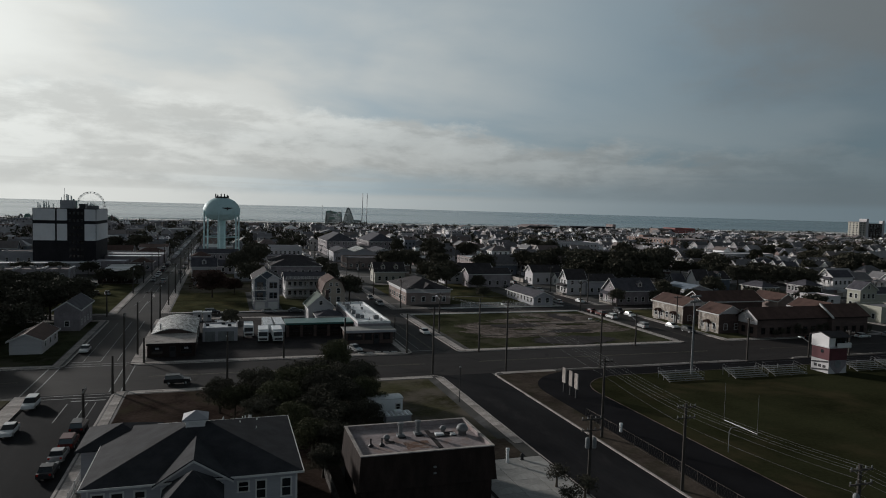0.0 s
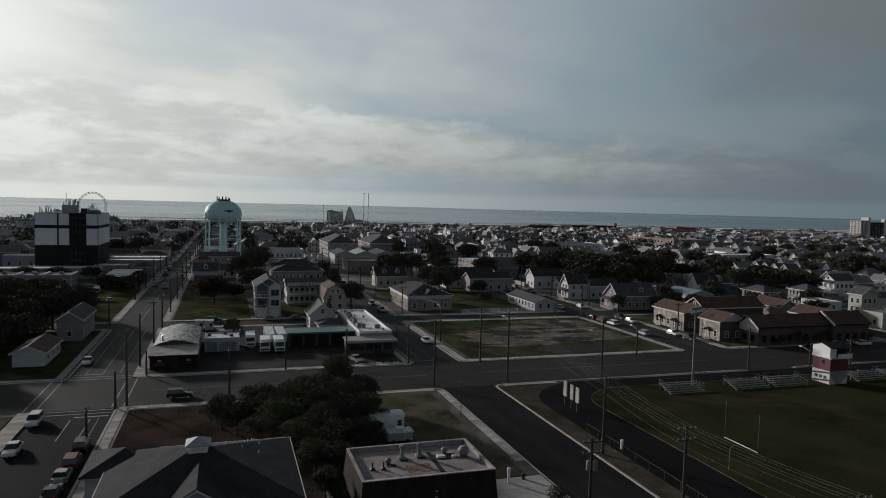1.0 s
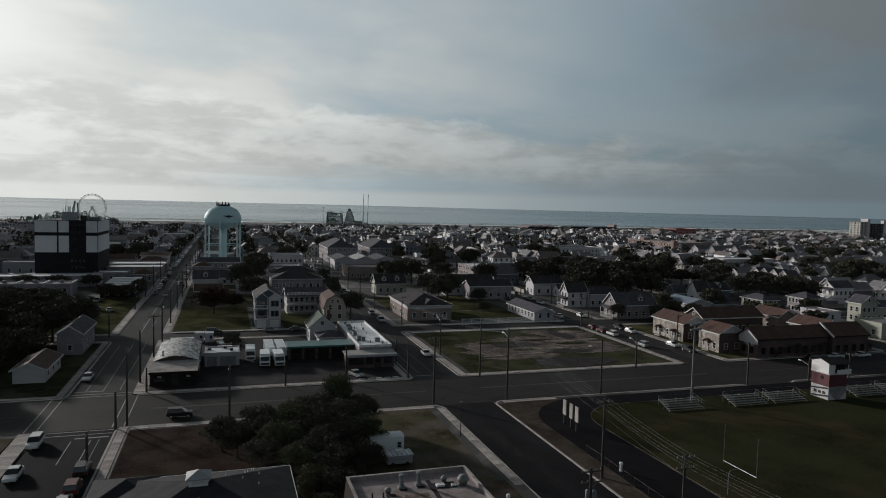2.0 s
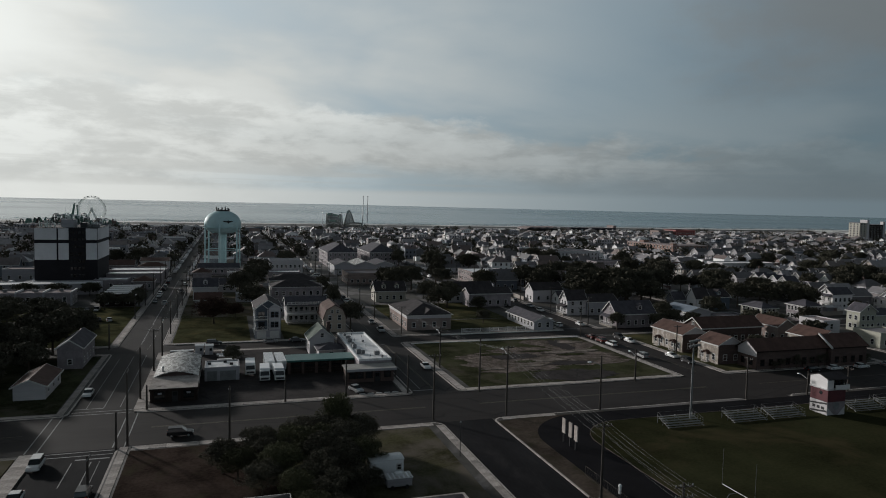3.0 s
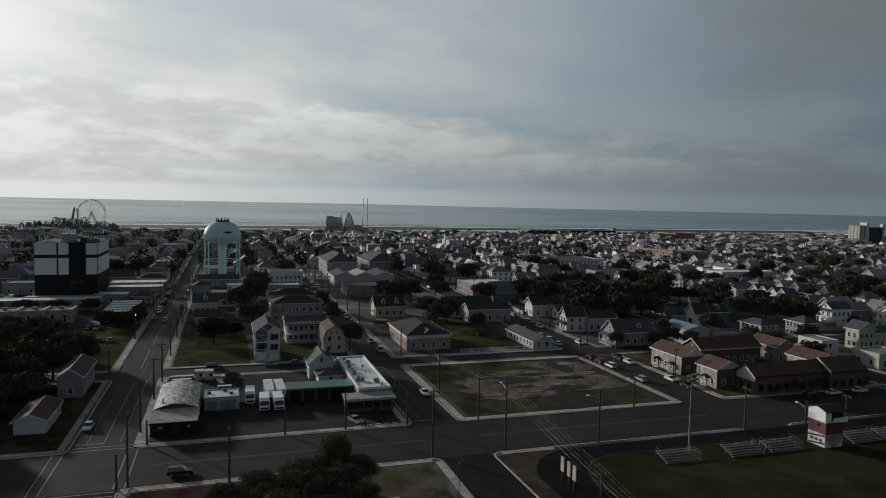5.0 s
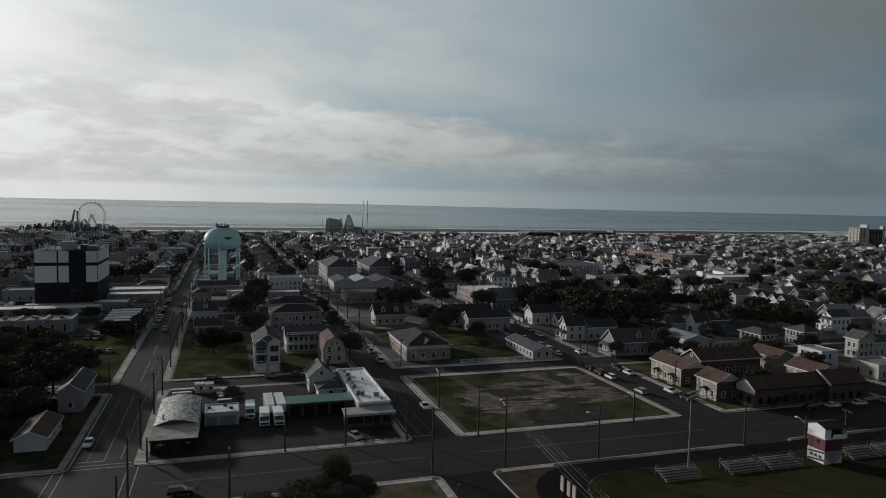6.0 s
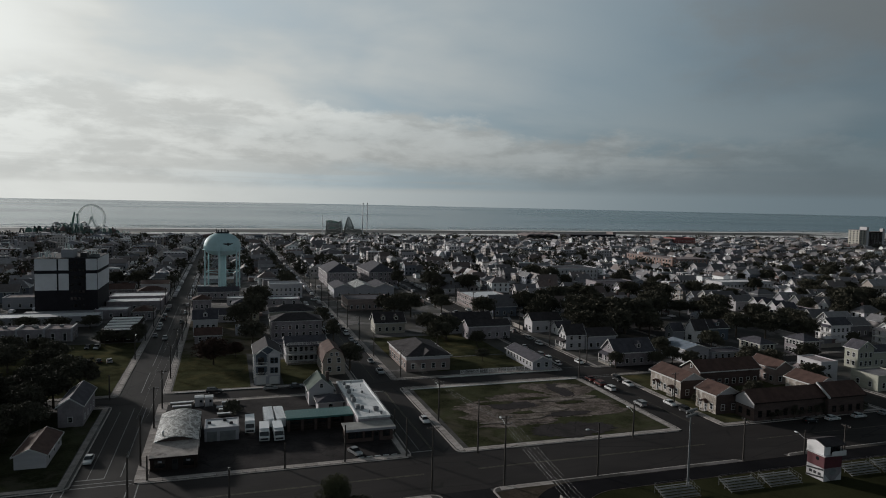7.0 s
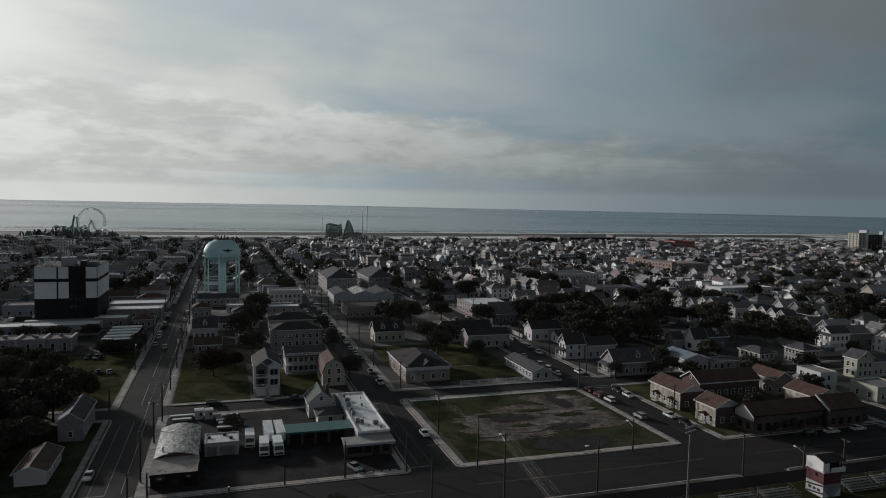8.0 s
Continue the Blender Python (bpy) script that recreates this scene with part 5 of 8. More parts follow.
def gambrel_house():
    """A barn-roofed house whose gable faces the narrow street."""
    root = thing("house", "tan house with a dark red gambrel roof", "house", (30.6, 205.5, 0))
    w, d = 6.6, 13.0
    shape = [(-w / 2, 4.3), (-w / 2 + 0.9, 6.6), (0, 8.0), (w / 2 - 0.9, 6.6), (w / 2, 4.3)]
    part("wall", Geo().profile([(w / 2, 0), (-w / 2, 0)] + shape, -d / 2, d / 2, "y"), pink_siding, root)
    over = [(-w / 2 - 0.3, 3.9), (-w / 2 + 0.8, 6.75), (0, 8.2), (w / 2 - 0.8, 6.75), (w / 2 + 0.3, 3.9)]
    part("roof", Geo().profile(over + [(x * 0.955, z - 0.16) for x, z in reversed(over)], -d / 2 - 0.35, d / 2 + 0.35, "y"), roof_brown, root)
    for z, n in ((1.7, 2), (4.3, 2)):
        windows_on(root, w, d, "s", [z], n, 0.9, 1.35)
        windows_on(root, w, d, "w", [min(z, 2.6)], 4, 0.9, 1.2)
    part("attic_window", window_mesh(0.7, 0.8), None, root, at=(-0.8, -d / 2, 6.1))
    part("attic_window", window_mesh(0.7, 0.8), None, root, at=(0.8, -d / 2, 6.1))


gambrel_house()
tree(36.0, 203.0, 8.5, 8.5, "a", "dense dark round tree beside the corner", mat=leaf_dark)

h = house("low brick apartment house with a brown hipped roof", (59.2, 208.5, 0), 14.0, 23.0, 4.5, 2.7, roof="hip", wall=brick_grey, roofm=roof_dark, sides="swen", counts={"s": 4, "w": 7}, category="apartment house")
part("band", Geo().box(-7.06, 7.06, -11.56, 11.56, 3.6, 4.4), white_siding, h)
part("dormer", Geo().profile([(-2.2, 4.5), (0, 6.4), (2.2, 4.5)], -11.9, -5.0, "y"), roof_dark, h)
h = house("cream cottage with two dormers on a dark roof", (61.5, 262.0, 0), 12.0, 8.5, 4.3, 3.2, "x", wall=cream_siding, roofm=roof_dark, sides="swe", dormers=((-2.6, "s"), (2.6, "s")), counts={"s": 4})
house("white-sided house with a tall white gable end", (92.0, 255.5, 0), 20.0, 7.6, 4.8, 2.9, "x", wall=white_siding, roofm=roof_dark, sides="sw", counts={"s": 6})
house("long low bungalow with a dark gabled roof", (94.4, 200.6, 0), 6.6, 21.0, 2.7, 1.5, "y", wall=grey_siding, roofm=roof_grey, sides="swe", counts={"w": 8}, category="bungalow", name="bungalow")
house("white-fronted house with a steep gable", (119.2, 217.0, 0), 7.5, 5.4, 5.6, 3.1, "x", wall=white_siding, roofm=roof_dark, sides="sw", counts={"w": 2}, porch=("w", 1.6, 1))
house("grey two-storey house with a dark roof", (129.2, 217.5, 0), 12.0, 8.0, 4.8, 2.2, "x", wall=grey_siding, roofm=roof_dark, sides="sw")
house("white gabled cottage with a long grey rear", (126.6, 192.6, 0), 14.4, 8.0, 4.6, 3.5, "x", wall=stucco_dark, roofm=roof_grey, sides="sw", counts={"w": 2, "s": 5}, dormers=((2.0, "s"),), porch=("w", 1.5, 1))


house("grey two-storey house with a long dark roof", (96.0, 243.0, 0), 17.0, 7.6, 5.0, 1.9, "x", wall=stucco_dark, roofm=roof_dark, sides="sw", counts={"s": 5, "w": 2})
house("white gabled house with a long rear wall", (124.2, 251.0, 0), 13.0, 7.4, 4.8, 2.6, "x", wall=white_siding, roofm=roof_dark, sides="sw", counts={"s": 3, "w": 2})
house("low white cottage with a grey roof", (130.0, 243.4, 0), 8.5, 5.6, 2.9, 1.9, "x", wall=bright_siding, roofm=roof_grey, sides="sw", counts={"s": 3, "w": 1})

# ---- brick row houses on the right-hand street ----
def row_house(x, y, w, d, label):
    """A two-storey row house under a brown gable, its long side and arched doorways to the street on the west."""
    root = house(label, (x, y, 0), w, d, 4.9, 1.9, "y", wall=stucco, roofm=roof_brown, sides="ws", counts={"w": max(3, int(d / 2.4)), "s": 2}, attic=False, group="row houses", category="row house", name="row_house")
    part("gable_panel", Geo().profile([(-w / 2 + 0.05, 4.9), (w / 2 - 0.05, 4.9), (0, 6.7)], -d / 2 - 0.06, -d / 2 - 0.01, "y"), white_siding, root, "white gable end")
    part("south_wall", Geo().box(-w / 2 + 0.02, w / 2 - 0.02, -d / 2 - 0.03, -d / 2, 0, 4.88), brick, root, "dark brick end wall")
    n = max(1, int(d / 6.5))
    for i in range(n):
        u = (i - (n - 1) / 2) * d / n
        p, rz = on_side("w", w, d, u, 0)
        pc = part("door_hood", Geo().profile([(-1.1 + 2.2 * k / 8, 2.3 + 0.75 * math.sin(math.pi * k / 8)) for k in range(9)] + [(1.1 - 2.2 * k / 8, 2.15 + 0.75 * math.sin(math.pi * (8 - k) / 8)) for k in range(9)], -1.1, 0, "y"), roof_brown, root, at=p, rz=rz)
        for s in (-1, 1):
            part("post", Geo().box(s - 0.06, s + 0.06, -1.05, -0.93, 0, 2.35), trim_white, pc)
        part("door", door_mesh(0.95, 2.05, dark_metal), None, pc)
        part("step", Geo().box(-0.9, 0.9, -1.3, 0, 0.0, 0.18), concrete, pc)
    return root


row_house(120.7, 158.9, 7.6, 13.5, "cream brick row house with a brown gabled roof")
row_house(120.6, 142.0, 7.4, 7.6, "short cream brick row house with a brown gabled roof")
rw = house("dark brick row house with a white gable end", (133.2, 134.5, 0), 21.6, 6.4, 4.7, 2.2, "x", wall=brick, roofm=roof_brown, sides="sw", counts={"s": 8, "w": 2}, trim=brown_wood, attic=False, group="row houses", category="row house", name="row_house")
part("gable_panel", Geo().profile([(-3.17, 3.2), (3.17, 3.2), (3.17, 4.7), (0, 6.8), (-3.17, 4.7)], -10.86, -10.81, "x"), white_siding, rw, "white gable end")
r2 = house("dark brick row house end unit", (150.2, 134.0, 0), 11.5, 7.6, 4.9, 2.5, "x", wall=brick, roofm=roof_brown, sides="sw", counts={"s": 4, "w": 2}, trim=brown_wood, attic=False, group="row houses", category="row house", name="row_house")
part("gable_board", Geo().profile([(-4.3, 4.5), (0, 7.45), (0, 7.8), (-4.3, 4.9)], -6.25, -5.75, "x"), trim_white, r2, "white raking board")
house("long dark row house with a brown roof", (139.6, 163.6, 0), 21.0, 8.0, 4.9, 2.4, "x", wall=brick, roofm=roof_brown, sides="sw", counts={"s": 8, "w": 2}, group="row houses", category="row house", name="row_house")
house("grey brick row house with a brown roof", (157.2, 163.0, 0), 6.2, 10.5, 4.9, 1.9, "y", wall=brick_grey, roofm=roof_brown, sides="sw", counts={"s": 2, "w": 4}, group="row houses", category="row house", name="row_house")
row_house(154.0, 144.8, 7.6, 10.4, "cream row house end with a brown gabled roof")

# ---- west side of the left street ----
house("small white garage with a low gable", (-35.1, 148.6, 0), 5.4, 12.6, 2.6, 1.2, "y", wall=white_siding, roofm=roof_brown, sides="e", counts={"e": 3}, attic=False, category="garage", name="garage")
house("two-storey grey house with an outside stair", (-33.0, 173.9, 0), 5.0, 15.0, 4.8, 1.7, "y", wall=stucco_dark, roofm=roof_grey, sides="se", counts={"s": 1, "e": 4}, win=(0.8, 1.1))


# ---- nearest buildings ----
def corner_house():
    """The grey house at the bottom: hipped roof, cupola, a wide front gable, a hipped porch before it and a lower side wing."""
    root = thing("corner_house", "grey house with a dark hipped roof and white cupola", "house", (-2.1, 66.0, 0))
    w, d, e = 16.4, 15.0, 6.1
    part("wall", Geo().box(-w / 2, w / 2, -d / 2, d / 2, 0, e), grey_siding, root)
    g = Geo()
    hip_roof(g, w, d, e, 2.45, 0.5)
    part("roof", g, roof_slate, root)
    part("gutter", edge_board([(-w / 2 - 0.5, -d / 2 - 0.5, e), (w / 2 + 0.5, -d / 2 - 0.5, e), (w / 2 + 0.5, d / 2 + 0.5, e), (-w / 2 - 0.5, d / 2 + 0.5, e)], 0.07, 0.0, 0.17), trim_white, root)
    for x0, x1 in ((-w / 2 - 0.03, -w / 2 + 0.12), (w / 2 - 0.12, w / 2 + 0.03)):
        part("corner_board", Geo().box(x0, x1, -d / 2 - 0.03, -d / 2, 0, e), trim_white, root)
    cup = part("cupola", Geo().box(-0.85, 0.85, -0.85, 0.85, 8.2, 9.12), bright_siding, root, "small white cupola with louvres", at=(-0.35, 0.0, 0))
    for sd in ("s", "e", "w"):
        p, rz = on_side(sd, 1.7, 1.7, 0, 0)
        lv = Geo()
        for i in range(4):
            lv.box(-0.6, 0.6, -0.04, 0.01, 8.68 + 0.1 * i, 8.73 + 0.1 * i)
        part("louvre", lv, trim_white, cup, at=p, rz=rz)
    g = Geo()
    hip_roof(g, 1.7, 1.7, 9.12, 0.55, 0.28, 0.1)
    part("cupola_roof", g, grey_siding, cup)
    part("cornice", Geo().box(-0.98, 0.98, -0.98, 0.98, 8.98, 9.1), bright_siding, cup)
    part("finial", Geo().tube((0, 0, 9.6), (0, 0, 9.95), 0.04, 0.015, 6), dark_metal, cup)
    x, wd, y0, ez, rs = -0.2, 5.6, -d / 2 - 0.35, 6.15, 1.75
    b = part("front_gable", Geo().profile([(-wd / 2, 0), (wd / 2, 0), (wd / 2, ez), (0, ez + rs), (-wd / 2, ez)], y0, -d / 2 + 0.5, "y"), grey_siding, root, at=(x, 0, 0))
    g, tr = Geo(), Geo()
    for sg in (-1, 1):
        g.profile([(0, ez + rs), (sg * (wd / 2 + 0.35), ez - 0.22), (sg * (wd / 2 + 0.35), ez - 0.04), (0, ez + rs + 0.2)], y0 - 0.3, -0.4, "y")
        tr.profile([(0, ez + rs - 0.1), (sg * (wd / 2 + 0.36), ez - 0.32), (sg * (wd / 2 + 0.36), ez - 0.16), (0, ez + rs + 0.08)], y0 - 0.35, y0 - 0.29, "y")
    part("gable_roof", g, roof_slate, b)
    part("rake_board", tr, trim_white, b)
    for u in (-2.0, 1.75):
        part("window", window_mesh(0.8, 1.4), None, b, at=(u, y0, 5.0))
    pw = part("porch_wing", Geo().box(-2.0, 2.0, -d / 2 - 3.6, y0, 0, 5.5), grey_siding, root, at=(x, 0, 0))
    g = Geo()
    hip_roof(g, 4.0, 4.0, 5.5, 2.0, 0.4, 0.14, 0, 0.0, -d / 2 - 1.9)
    part("porch_roof", g, roof_slate, pw)
    for x, ww, hh in ((-7.4, 0.8, 1.4), (-6.0, 0.8, 1.4), (-4.3, 0.7, 1.1), (3.75, 0.75, 0.8), (5.2, 0.7, 1.5), (7.3, 0.7, 1.5)):
        part("window", window_mesh(ww, hh), None, root, at=(x, -d / 2, 5.55 - hh / 2))
        part("window", window_mesh(ww, 1.4), None, root, at=(x, -d / 2, 1.75))
    windows_on(root, w, d, "e", [1.75, 4.75], 4)
    windows_on(root, w, d, "w", [1.75, 4.75], 4)
    part("side_wing", Geo().box(-w / 2 - 2.2, -w / 2 + 4.0, 2.5, d / 2 + 1.5, 0, 5.9), grey_siding, root)
    g = Geo()
    hip_roof(g, 6.2, d / 2 - 1.0, 5.9, 1.3, 0.4, 0.16, 0, -w / 2 + 0.9, d / 2 - 2.0)
    part("wing_roof", g, roof_slate, root)
    rnd2 = random.Random(5)
    for k in range(9):
        x, y = rnd2.uniform(2.0, 5.5), rnd2.uniform(0.5, 5.5)
        z = e + 0.16 + 2.45 * max(0.0, min(1.0, (8.0 - abs(y)) / 8.0, (8.7 - abs(x)) / 8.7))
        part("roof_vent", Geo().tube((x, y, z - 0.4), (x, y, z + 0.28), 0.045, seg=6), white_metal, root)


corner_house()


def mansard_building():
    """Flat roof with a low parapet, dark shake mansard sides, pipes and fans on the roof."""
    root = thing("mansard_building", "flat-roofed building with dark brown mansard sides and roof vents", "building", (18.95, 65.95, 0))
    w, d, h = 13.4, 9.1, 5.3
    part("wall", Geo().box(-w / 2 + 0.1, w / 2 - 0.1, -d / 2 + 0.1, d / 2 - 0.1, 0, 2.5), brown_wood, root)
    low, top = (w / 2 + 0.28, d / 2 + 0.32), (w / 2, d / 2)
    pts = [(-low[0], -low[1], 2.4), (low[0], -low[1], 2.4), (low[0], low[1], 2.4), (-low[0], low[1], 2.4), (-top[0], -top[1], h + 0.35), (top[0], -top[1], h + 0.35), (top[0], top[1], h + 0.35), (-top[0], top[1], h + 0.35)]
    part("mansard", Geo().solid(pts, [(0, 1, 5, 4), (1, 2, 6, 5), (2, 3, 7, 6), (3, 0, 4, 7), (3, 2, 1, 0)]), brown_wood, root)
    part("roof", Geo().box(-w / 2 + 0.2, w / 2 - 0.2, -d / 2 + 0.2, d / 2 - 0.2, h - 0.3, h), roof_pale, root)
    for b in ((-w / 2, w / 2, -d / 2, -d / 2 + 0.2), (-w / 2, w / 2, d / 2 - 0.2, d / 2), (-w / 2, -w / 2 + 0.2, -d / 2 + 0.2, d / 2 - 0.2), (w / 2 - 0.2, w / 2, -d / 2 + 0.2, d / 2 - 0.2)):
        part("parapet", Geo().box(*b, h - 0.3, h + 0.42), roof_pale, root)
    for b in ((-w / 2 - 0.06, w / 2 + 0.06, -d / 2 - 0.06, -d / 2 + 0.26), (-w / 2 - 0.06, w / 2 + 0.06, d / 2 - 0.26, d / 2 + 0.06), (-w / 2 - 0.06, -w / 2 + 0.26, -d / 2 + 0.26, d / 2 - 0.26), (w / 2 - 0.26, w / 2 + 0.06, -d / 2 + 0.26, d / 2 - 0.26)):
        part("coping", Geo().box(*b, h + 0.42, h + 0.47), concrete, root)
    for x, y in ((-5.0, -0.9), (-3.9, -1.0)):
        part("vent_pipe", Geo().tube((x, y, h), (x, y, h + 0.8), 0.08, seg=8).lathe([(0.3, h), (0.28, h + 0.12), (0.1, h + 0.3)], 10, c=(x, y)), dark_metal, root)
    for x, y in ((-1.4, 1.4), (0.55, 1.7)):
        part("flue", Geo().lathe([(0.22, h), (0.22, h + 1.2), (0.34, h + 1.22), (0.34, h + 1.42), (0.1, h + 1.48)], 12, c=(x, y)).box(x - 0.38, x + 0.38, y - 0.38, y + 0.38, h, h + 0.25), aluminium, root)
    for x, y, r in ((-3.1, 0.4, 0.34), (3.4, 1.9, 0.34), (5.1, 0.5, 0.62)):
        part("fan_hood", Geo().lathe([(r * 0.7, h), (r * 0.7, h + r * 0.7), (r, h + r * 0.75), (r, h + r * 1.2), (r * 0.7, h + r * 1.7), (0.05, h + r * 1.85)], 16, c=(x, y)), aluminium, root, smooth=True)
    for x, y, sx, sy in ((2.7, 0.9, 0.45, 0.3), (4.1, 0.6, 0.25, 0.2)):
        part("hatch", Geo().box(x - sx, x + sx, y - sy, y + sy, h, h + 0.2), roof_white, root)
    for n, (x0, x1, y0, y1) in enumerate(((1.5, 2.0, -3.4, 2.6), (2.0, 4.4, 0.1, 1.7), (-3.4, -2.4, -0.6, 0.1), (-1.7, -0.9, 0.6, 1.2), (0.2, 1.1, 0.8, 1.4))):
        part("roof_patch", Geo().box(x0, x1, y0, y1, h, h + 0.010 + 0.004 * n), asphalt_lot, root, "dark tar patch on the gravel roof")
    part("roof_patch", Geo().box(-1.6, 1.0, -2.6, -0.4, h, h + 0.008), rust_stain, root, "rust-stained patch on the gravel roof")
    for x0, x1 in ((-4.2, -2.2), (-2.0, 0.6), (0.9, 3.6)):
        part("roof_joint", Geo().box(x0, x1, -3.5, -3.2, h, h + 0.05), dark_metal, root)
    for z in (3.5, 4.1):
        part("wall_lamp", Geo().box(0.4, 0.66, -d / 2 - 0.3, -d / 2 - 0.02, z, z + 0.16), aluminium, root)


mansard_building()


def hydrant(x, y):
    root = thing("hydrant", "dark squat hydrant at the driveway edge", "hydrant", (x, y, 0))
    part("barrel", Geo().lathe([(0.26, 0.0), (0.26, 0.08), (0.17, 0.1), (0.17, 0.6), (0.22, 0.62), (0.2, 0.72), (0.05, 0.86)], 12), dark_metal, root)
    for q in (-1, 1):
        part("nozzle", Geo().tube((0.0, 0.0, 0.45), (0.3 * q, 0.0, 0.45), 0.09, seg=8), dark_metal, root)


hydrant(33.3, 71.1)


def cargo_shed():
    root = thing("office_trailer", "white site trailer on blocks on the lawn", "trailer", (21.2, 90.7, 0))
    part("body", Geo().box(-2.35, 2.35, -1.2, 1.2, 0.45, 2.8), white_metal, root)
    part("roof", Geo().profile([(-1.3, 2.8), (1.3, 2.8), (1.3, 2.88), (0, 3.0), (-1.3, 2.88)], -2.45, 2.45, "x"), roof_white, root)
    part("window", window_mesh(0.5, 0.7), None, root, at=(1.7, -1.2, 1.75))
    part("skirting", Geo().box(-2.3, 2.3, -1.1, 1.1, 0, 0.45), dark_metal, root)
    c = thing("camper_shell", "small white boat trailer with slatted cover", "trailer", (22.2, 87.0, 0))
    part("body", Geo().box(-1.7, 1.7, -0.9, 0.9, 0.4, 1.5), grey_siding, c)
    part("cover", Geo().box(-1.8, 1.8, -1.0, 1.0, 1.5, 1.6), white_metal, c)
    for i in range(6):
        part("slat", Geo().box(-1.75 + 0.62 * i, -1.45 + 0.62 * i, -1.0, 1.0, 1.6, 1.68), trim_white, c)
    part("roof_box", Geo().box(-0.5, 0.5, -0.4, 0.4, 1.68, 2.0), white_metal, c)
    part("wheel", Geo().tube((-1.0, -0.95, 0.3), (-1.0, 0.95, 0.3), 0.3, seg=12), rubber, c)
    part("wheel", Geo().tube((1.0, -0.95, 0.3), (1.0, 0.95, 0.3), 0.3, seg=12), rubber, c)


cargo_shed()


def board_fence(x, y0, y1, h=1.8, label="weathered board fence beside the trees"):
    root = thing("fence", label, "fence", (x, y0, 0))
    n = int((y1 - y0) / 0.3)
    bm = Geo().box(-0.02, 0.02, -0.13, 0.13, 0.05, h).mesh("board", [pole_wood])
    for i in range(n):
        part("board", bm, None, root, at=(0, 0.15 + 0.3 * i, 0))
    for z in (0.4, h - 0.3):
        part("rail", Geo().box(0.02, 0.08, 0, y1 - y0, z, z + 0.1), pole_wood, root)


board_fence(10.4, 60.0, 79.0)


def rail_fence(x0, x1, y, h, label, posts=3.0, pickets=0.35, mat=trim_white):
    root = thing("fence", label, "fence", (x0, y, 0), group="garden fences")
    L = x1 - x0
    for i in range(int(L / posts) + 1):
        part("post", Geo().box(i * posts - 0.06, i * posts + 0.06, -0.06, 0.06, 0, h + 0.1), mat, root)
    g = Geo().box(0, L, -0.02, 0.02, h - 0.1, h).box(0, L, -0.02, 0.02, 0.15, 0.25)
    part("rail", g, mat, root)
    n = int(L / pickets)
    pm = Geo().box(-0.05, 0.05, -0.035, -0.02, 0.1, h + 0.02).mesh("picket", [mat])
    for i in range(n):
        part("picket", pm, None, root, at=(0.2 + i * pickets, 0, 0))
    return root


rail_fence(0.0, 16.0, 0.0, 1.15, "white picket fence along the footway")
bpy.data.objects["fence.001"].matrix_basis = pose(-14.0, 67.5, 0, 0, 0, 90)
for k in range(14):
    tree(127.5 + 2.3 * k, 130.9 + 0.4 * (k % 3), 2.2 + 0.5 * (k % 4), 2.8, "bush", "dark clipped shrub before the brick houses", 1400, 0.26, leaf_dark, 77, "shrubs", 0.3, "shrub")
rail_fence(67.6, 91.0, 190.9, 1.2, "pale picket fence along the narrow street")
rail_fence(18.2, 30.4, 214.3, 0.95, "white roof-deck railing over the double porch", 1.2, 0.3).matrix_basis = pose(18.2, 214.3, 5.98)


# ---- sports ground things ----
def bleacher(x, y, L):
    root = thing("bleacher", "aluminium bench bleacher with five rows and side rails", "bleacher", (x, y, 0.05), group="bleachers")
    for i in range(5):
        part("bench", Geo().box(-L / 2, L / 2, -1.6 + 0.72 * i, -1.32 + 0.72 * i, 0.38 + 0.19 * i, 0.43 + 0.19 * i), aluminium, root)
        part("footboard", Geo().box(-L / 2, L / 2, -1.9 + 0.72 * i, -1.65 + 0.72 * i, 0.15 + 0.19 * i, 0.2 + 0.19 * i), aluminium, root)
    for x2 in (-L / 2 + 0.1, 0, L / 2 - 0.1):
        part("frame", Geo().tube((x2, -1.8, 0), (x2, 1.7, 1.3), 0.05, seg=5).tube((x2, 1.6, 0), (x2, 1.6, 1.3), 0.05, seg=5).tube((x2, 0, 0), (x2, 0, 0.9), 0.05, seg=5), aluminium, root)
    for x2 in (-L / 2, L / 2):
        g = Geo()
        for z in (0.5, 1.0):
            g.tube((x2, -1.5, 0.35 + z), (x2, 1.6, 0.95 + z), 0.018, seg=5)
        for i in range(5):
            g.tube((x2, -1.5 + 0.77 * i, 0.3 + 0.19 * i), (x2, -1.5 + 0.77 * i, 1.2 + 0.16 * i), 0.02, seg=5)
        part("side_rail", g, aluminium, root)
    part("back_rail", Geo().tube((-L / 2, 1.65, 1.9), (L / 2, 1.65, 1.9), 0.02, seg=5).tube((-L / 2, 1.65, 1.9), (L / 2, 1.65, 1.9), 0.02, seg=5), aluminium, root)
    return root


b0 = bleacher(77.4, 100.4, 7.4)
for x in (91.2, 100.2, 119.8, 128.2):
    copy_thing(b0, pose(x, 100.2, 0.05))


